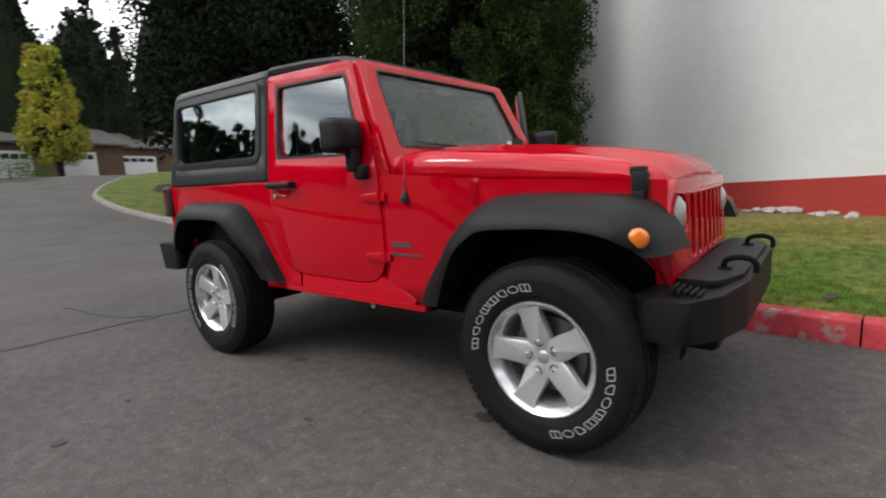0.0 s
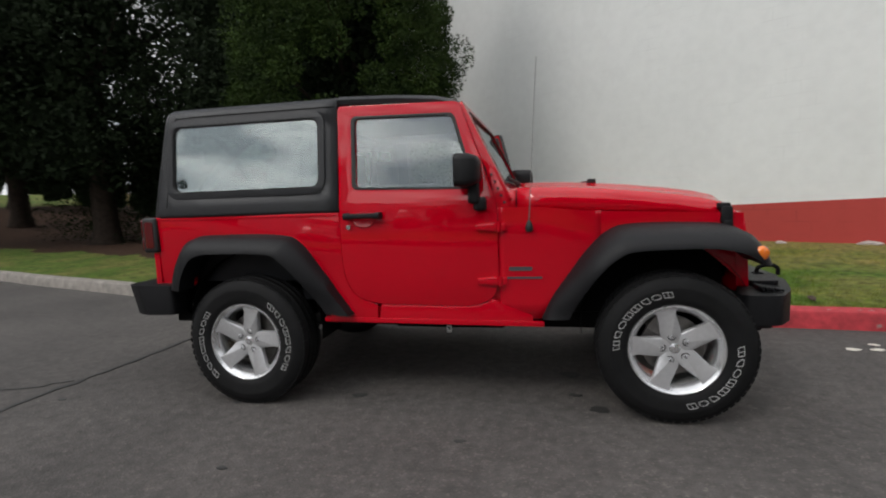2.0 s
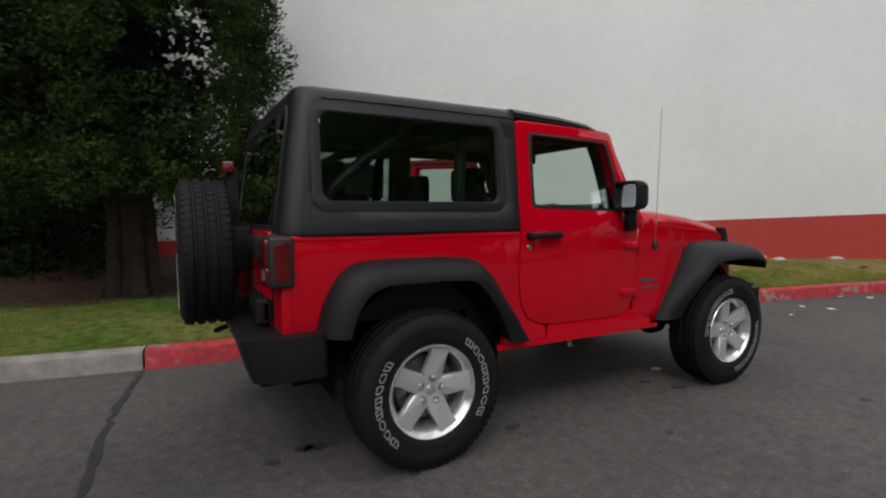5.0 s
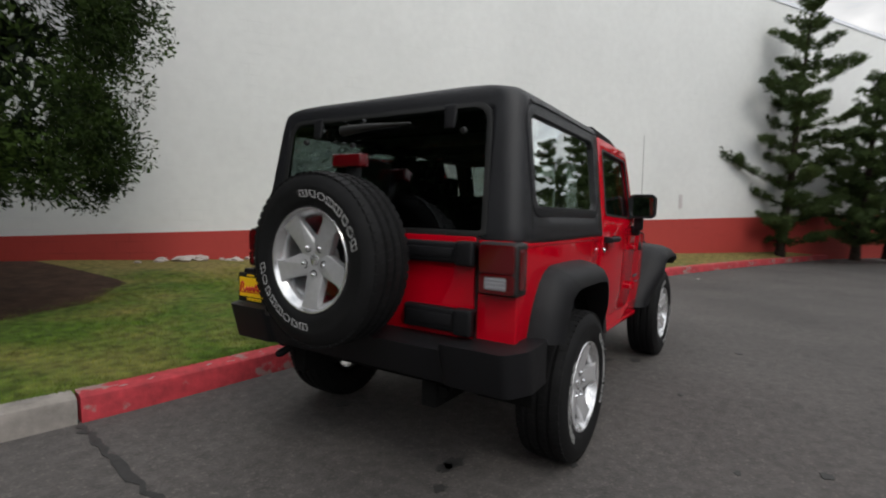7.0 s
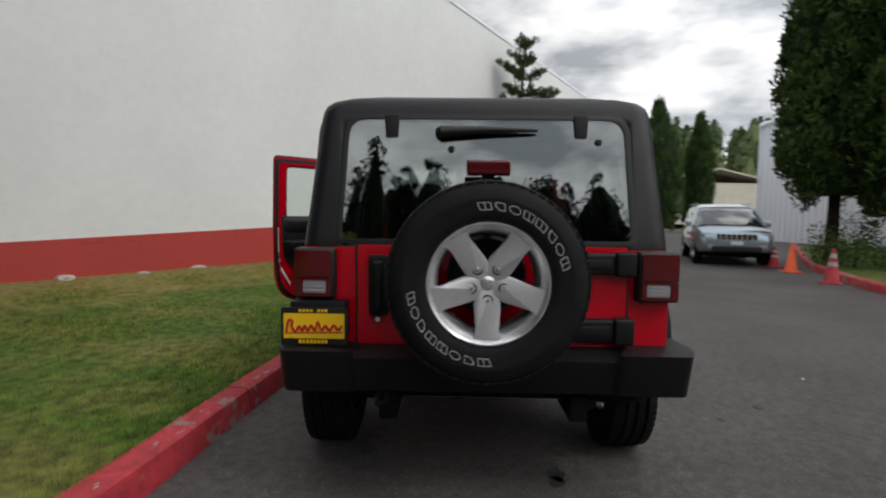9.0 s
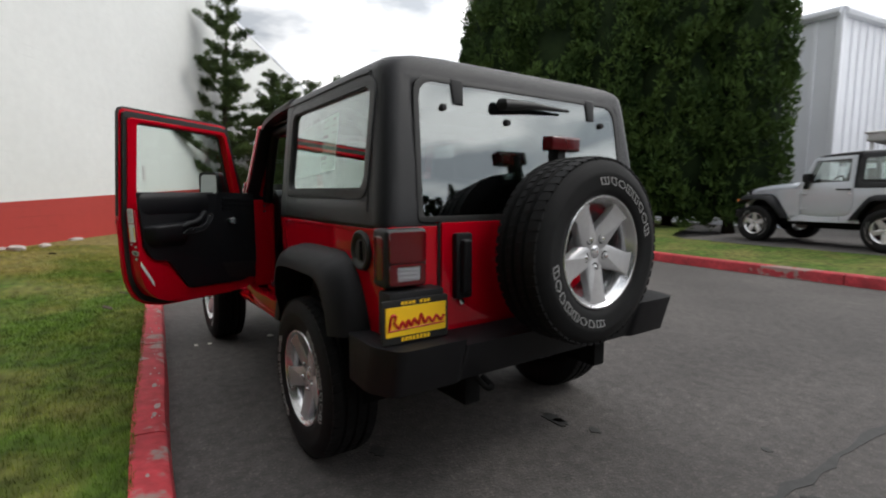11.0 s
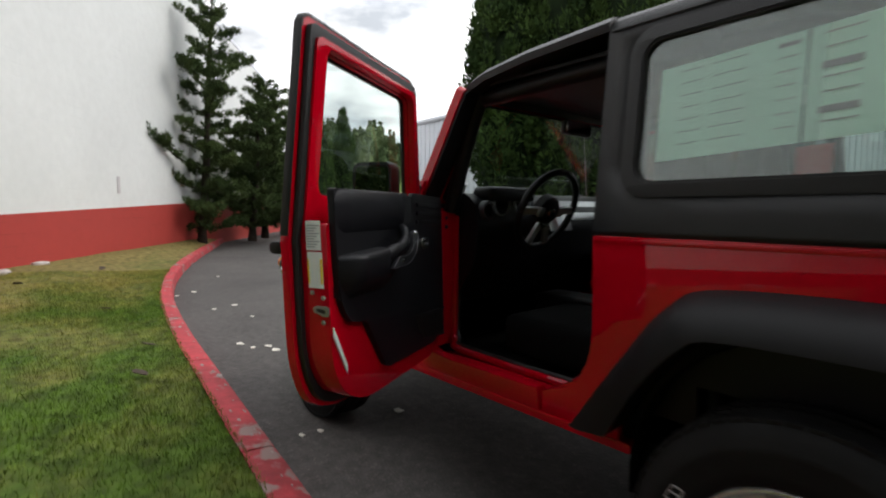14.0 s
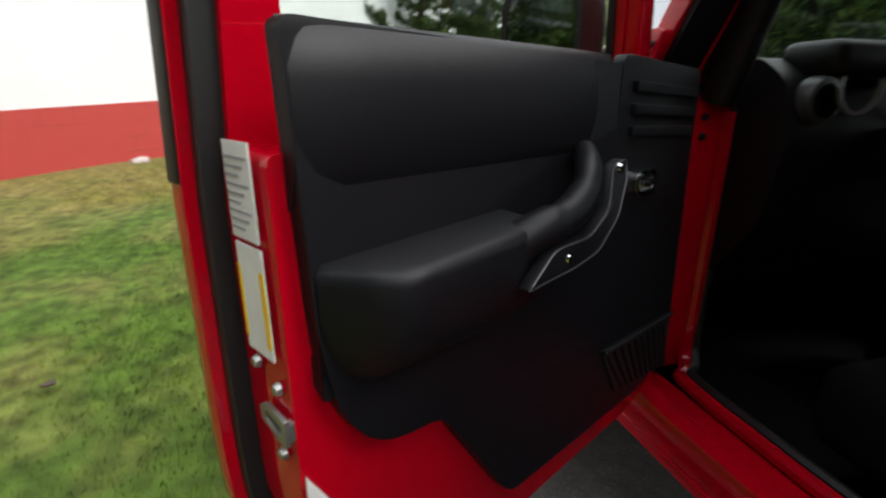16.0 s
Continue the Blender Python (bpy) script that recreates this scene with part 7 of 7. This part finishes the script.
def suv(m, paint, label):
    """A large estate car, nose towards local +x, ground at z = 0."""
    c = tagged(empty("parked_suv", m), label, "car")
    st = [(-2.30, 0.86, 0.55, 0.98), (-2.2, 0.92, 0.42, 1.05), (-1.4, 0.96, 0.38, 1.08), (0.2, 0.97, 0.36, 1.08), (1.0, 0.96, 0.36, 1.10), (1.7, 0.95, 0.36, 1.06), (2.15, 0.92, 0.38, 1.00), (2.38, 0.84, 0.42, 0.92), (2.45, 0.70, 0.48, 0.80)]
    rings = [[(x, -w * 0.92, z0), (x, -w, z0 + 0.15), (x, -w, z1 - 0.15), (x, -w * 0.94, z1 - 0.02), (x, -w * 0.6, z1 + 0.03), (x, w * 0.6, z1 + 0.03), (x, w * 0.94, z1 - 0.02), (x, w, z1 - 0.15), (x, w, z0 + 0.15), (x, w * 0.92, z0)] for x, w, z0, z1 in st]
    part("body", loft(rings), paint, c, "", 50)
    gh = [(-2.15, 0.78, 1.06, 1.30), (-1.9, 0.76, 1.06, 1.66), (-0.9, 0.74, 1.06, 1.74), (0.1, 0.74, 1.06, 1.73), (0.55, 0.76, 1.06, 1.62), (1.25, 0.84, 1.06, 1.14)]
    part("greenhouse", loft([[(x, -w * 1.12, z0), (x, -w, z1 - 0.05), (x, -w * 0.8, z1), (x, w * 0.8, z1), (x, w, z1 - 0.05), (x, w * 1.12, z0)] for x, w, z0, z1 in gh]), M_TINT2, c, "dark glazed cabin", 40)
    part("roof", loft([[(x, -w, z - 0.05), (x, -w * 0.8, z + 0.01), (x, 0, z + 0.025), (x, w * 0.8, z + 0.01), (x, w, z - 0.05)] for x, w, z in ((-2.0, 0.77, 1.62), (-1.8, 0.765, 1.70), (-0.9, 0.75, 1.755), (0.1, 0.75, 1.745), (0.5, 0.76, 1.65))]), paint, c, "", 50)
    for s in (-1, 1):
        part("a_pillar", tube([(1.22, s * 0.92, 1.10), (0.55, s * 0.775, 1.62)], 0.035, 8), paint, c)
        part("roof_rail", tube([(-1.7, s * 0.70, 1.77), (0.2, s * 0.70, 1.79)], 0.02, 6), M_CHROME, c)
        part("headlight", box(2.22, 2.40, min(s * 0.52, s * 0.86), max(s * 0.52, s * 0.86), 0.78, 0.92, 0.03), M_LENSWHITE, c)
        part("fog_light", box(2.36, 2.47, min(s * 0.55, s * 0.72), max(s * 0.55, s * 0.72), 0.50, 0.60, 0.02), M_LENSWHITE, c)
        part("mirror", box(0.85, 1.0, min(s * 0.95, s * 1.12), max(s * 0.95, s * 1.12), 1.08, 1.24, 0.04), paint, c)
        for x in (-1.45, 1.47):
            plain_wheel(c, pose(x, s * 0.84, 0.38, 0, 0, 0 if s < 0 else 180), 0.38, 0.24)
            part("wheel_arch", lathe([(0.44, -0.02), (0.44, 0.03), (0.40, 0.03), (0.40, -0.02), (0.44, -0.02)], 30), M_DARK, c).matrix_basis = pose(x, s * 0.93, 0.40)
    part("grille", box(2.38, 2.47, -0.48, 0.48, 0.74, 0.90, 0.03), M_SEAL, c)
    b = bmesh.new()
    for k in range(7):
        join(b, box(2.40, 2.485, -0.42 + 0.125 * k, -0.35 + 0.125 * k, 0.75, 0.89, 0.01))
    part("grille_bar", b, M_CHROME, c, "chrome grille bars")
    part("lower_intake", box(2.40, 2.48, -0.60, 0.60, 0.42, 0.56, 0.03), M_SEAL, c)
    part("front_plate", box(2.47, 2.49, -0.15, 0.15, 0.60, 0.70, 0.004), M_LABEL, c)
    part("underbody", box(-2.0, 2.1, -0.7, 0.7, 0.25, 0.45, 0.03), M_DARK, c)
    return c


M_TINT2 = mat("car_glass_dark", (0.02, 0.025, 0.028), 0.05, 0, coat=1.0)
M_BLACKPAINT = mat("black_paint", (0.012, 0.012, 0.014), 0.25, coat=1.0)
suv(pose(13.1, -8.33, 0, 0, 0, 161), M_BLUESILVER, "pale blue-silver estate car parked at the kerb")
suv(pose(-3.2, -14.2, 0.0, 0, 0, 80), M_BLACKPAINT, "dark parked estate car under the canopy")


def cone(x, y, h, striped, label, turn=12):
    c = tagged(empty("traffic_cone", pose(x, y, 0, 0, 0, turn)), label, "traffic cone", "traffic cones")
    part("base", box(-0.18, 0.18, -0.18, 0.18, 0.0, 0.035, 0.012), M_ORANGE if striped == 0 else M_KERBRED, c)
    part("body", lathe([(0.0, h), (0.02, h), (0.028, h - 0.01), (0.135, 0.05), (0.15, 0.034), (0.0, 0.034)], 24, "z"), M_ORANGE if striped == 0 else M_KERBRED, c)
    for k in range(striped):
        z0, z1 = h * (0.50 + 0.24 * k), h * (0.62 + 0.24 * k)
        rr = [0.135 - 0.107 * (z - 0.05) / (h - 0.06) + 0.003 for z in (z0, z1)]
        part("white_band", lathe([(rr[0] - 0.004, z0), (rr[0], z0), (rr[1], z1), (rr[1] - 0.004, z1)], 24, "z"), M_WHITE, c)


cone(9.64, -8.25, 0.72, 0, "plain bright orange traffic cone on the road")
cone(10.9, -8.62, 0.55, 2, "faded red traffic cone with white bands on the road", 30)
cone(7.45, -7.62, 0.72, 2, "worn dark red traffic cone with two white bands", 40)


# ---- small things on the ground ----
M_PATCH = mat("grey_patch", (0.55, 0.52, 0.52), 0.7, var=0.1, scale=12)
LEAVES = ((9.72, 1.18, 0.05), (3.32, 1.62, 0.035), (4.05, 1.45, 0.03), (5.88, 1.52, 0.035), (8.12, 2.24, 0.05), (2.5, 2.4, 0.03))


def flat_patch(pts, z, th, material, name, label, category, seed=1, kind=""):
    return tagged(part(name, plate(pts, [], th, lambda u, v, w: (u, v, z - 0.002 + w)), material), label, category, kind=kind)


def blob(x, y, r, seed, sx=1.0, n=14):
    rnd = random.Random(seed)
    return [(x + r * sx * rnd.uniform(0.6, 1.2) * math.cos(2 * math.pi * k / n), y + r * rnd.uniform(0.6, 1.2) * math.sin(2 * math.pi * k / n)) for k in range(n)]


for i, (x, y, r) in enumerate(((7.63, 0.28, 0.07), (6.22, 0.14, 0.07), (6.1, 0.42, 0.05), (4.30, 0.69, 0.06), (4.10, 0.645, 0.04), (4.06, 0.517, 0.05), (3.90, 0.515, 0.06), (2.14, 0.45, 0.05), (2.19, 0.94, 0.03), (2.2, 1.04, 0.03), (2.245, -0.40, 0.06), (7.4, 0.55, 0.05), (1.16, -2.71, 0.015), (5.4, 0.2, 0.04), (9.2, -0.5, 0.06))):
    flat_patch(blob(x, y, r * 0.6, i, 1.5, 9), 0.006, 0.004, M_LITTER, "fallen_leaf", "pale scrap of leaf lying on the asphalt", "leaf")
for i, (x, y, r) in enumerate(((-0.44, -0.39, 0.05), (-0.50, -0.38, 0.04), (0.622, -0.70, 0.04), (2.056, -0.74, 0.045), (1.93, -0.55, 0.03), (-0.67, -0.46, 0.03), (1.35, -1.2, 0.02), (-0.1, -0.9, 0.02), (0.3, -1.6, 0.02), (2.9, -1.5, 0.03), (0.53, -1.97, 0.03), (-1.3, -1.0, 0.02), (1.9, -0.2, 0.05), (-0.2, 0.6, 0.04))):
    flat_patch(blob(x, y, r, 40 + i, 1.4), 0.004, 0.003, M_OIL, "oil_spot", "small dark oil spot on the asphalt", "stain")


def seam(pts, w, name, label):
    rnd = random.Random(3)
    P = spline(pts, 10)
    a, b = [], []
    for i, p in enumerate(P):
        d = (Vector(P[min(i + 1, len(P) - 1)]) - Vector(P[max(i - 1, 0)])).normalized()
        n = Vector((-d.y, d.x))
        j = 0.02 * rnd.uniform(-1, 1)
        ww = w * rnd.uniform(0.5, 1.3)
        a.append((p[0] + n.x * (ww + j), p[1] + n.y * (ww + j)))
        b.append((p[0] - n.x * (ww - j), p[1] - n.y * (ww - j)))
    flat_patch(a + b[::-1], 0.004, 0.003, M_OIL, name, label, "seam")


seam([(-1.31, 1.56), (-1.37, 1.2), (-1.45, 0.5), (-1.49, -0.4), (-1.56, -1.6), (-1.6, -3.0), (-1.75, -6.4)], 0.022, "tar_seam", "dark tarred seam across the asphalt")
seam([(-1.55, -0.7), (-1.9, -0.9), (-2.8, -1.0)], 0.010, "tar_seam", "dark tarred seam across the asphalt")
dr = plate([(-3.0, 2.50), (-2.83, 2.84), (-2.58, 2.67), (-2.75, 2.35)], [], 0.03, lambda u, v, w: (u, v, 0.19 - w + 0.0))
tagged(part("drain_cover", dr, M_CONCRETE), "flat concrete drain cover in the lawn", "cover")
rnd = random.Random(9)
for i in range(26):
    u = rnd.choice((rnd.uniform(2.0, 6.6), rnd.uniform(2.2, 4.2), rnd.uniform(8, 11)))
    q = Vector((u, wall_y(u), 0)) + WALL_N * rnd.uniform(0.08, 0.5)
    r = rnd.uniform(0.04, 0.13)
    st = bmesh.new()
    bmesh.ops.create_icosphere(st, subdivisions=2, radius=1)
    for v in st.verts:
        v.co = Vector((v.co.x * r * 1.5, v.co.y * r, v.co.z * r * 0.55)) * (1 + 0.3 * noise.noise(v.co * 1.7 + Vector((i, 0, 0))))
    o = tagged(part("stone", st, M_STONE), "pale lump of rubble at the foot of the wall", "stone", "rubble by the wall")
    o.matrix_basis = pose(q.x, q.y, bank_z(u, 0.97) + r * 0.2, 0, 0, rnd.uniform(0, 180))


for i, (x, y, r) in enumerate(LEAVES):
    o = part("brown_leaf", plate(blob(0, 0, r, 90 + i, 1.7, 9), [], 0.006, lambda u, v, w: (u, v, w + 0.02 * math.sin(9 * u))), M_BROWNLEAF)
    o.matrix_basis = pose(x, y, lawn_z(x, y) + 0.035, 6, -5, 40 * i)
    tagged(o, "dry brown leaf lying in the grass", "leaf", "leaves on the lawn")
# faint unpainted patch of the wall, added as a thin raised sheet
wp = Vector((13.15, wall_y(13.15), 1.75)) + WALL_N * 0.004
tagged(part("wall_patch", plate(rrect(-0.06, 0.06, -0.19, 0.19, 0.01), [], 0.012, lambda u, v, w: tuple(wp + WALL_D * u + WALL_N * w + Vector((0, 0, v))), 0.003), M_PATCH), "faint grey unpainted patch on the white wall, laid on as a thin sheet", "cover plate")


def chips():
    """Bare spots where the paint has come off the kerb's edge."""
    rnd = random.Random(17)
    bm = bmesh.new()
    for k in range(95):
        x = rnd.uniform(-1.2, 10)
        y = kerb_y(x) + 0.045 + rnd.uniform(0.0, 0.26) ** 2
        r = rnd.uniform(0.004, 0.014) if k % 9 else rnd.uniform(0.018, 0.03)
        pts = blob(0, 0, r, 300 + k, 1.6, 9)
        d = math.atan2(kerb_y(x + 0.1) - kerb_y(x - 0.1), 0.2)
        join(bm, plate(pts, [], 0.002, lambda u, v, w: (x + u * math.cos(d), y + u * math.sin(d) + v * 0.6, 0.156 + w)))
    return tagged(part("kerb_chips", bm, M_CHIP), "bare concrete spots in the red kerb paint", "chipped paint", kind="stuff")


chips()


def grass_blades():
    """Short blades over the near lawn."""
    n = 300000
    x = RNG.uniform(-3.5, 9.5, n)
    ky = np.array([p[1] for p in KERB])
    kx_ = np.array([p[0] for p in KERB])
    y0 = np.interp(x, kx_, ky) + 0.150
    s = RNG.uniform(0, 1, n) ** 1.5
    y = y0 + s * np.minimum(wall_y(x) - y0 - 0.1, 4.6)
    sw = (y - y0 + 0.15) / (wall_y(x) - y0 + 0.15)
    t = np.clip((x - 4) / 8, 0, 1)
    top = 0.27 + 0 * t
    q = np.clip(sw * 1.1, 0, 1)
    z = 0.150 + (top - 0.150) * q * q * (3 - 2 * q) - 0.012
    h = RNG.uniform(0.014, 0.045, n)
    a = RNG.uniform(0, 2 * np.pi, n)
    lean = RNG.uniform(0, 0.026, n)
    w = RNG.uniform(0.0016, 0.0034, n)
    ca, sa = np.cos(a), np.sin(a)
    base = np.stack([x, y, z], 1)
    side = np.stack([-sa * w, ca * w, 0 * w], 1)
    tip = base + np.stack([ca * lean, sa * lean, h], 1)
    V = np.stack([base - side, base + side, tip], 1).reshape(-1, 3)
    me = bpy.data.meshes.new("grass_blades")
    me.vertices.add(n * 3)
    me.vertices.foreach_set("co", V.ravel())
    me.loops.add(n * 3)
    me.loops.foreach_set("vertex_index", np.arange(n * 3))
    me.polygons.add(n)
    me.polygons.foreach_set("loop_start", np.arange(n) * 3)
    me.polygons.foreach_set("loop_total", np.full(n, 3))
    me.update()
    me.materials.append(M_BLADE)
    return tagged(new("grass_blades", me), "short uneven grass blades, green with dry patches", "grass", kind="stuff")


grass_blades()
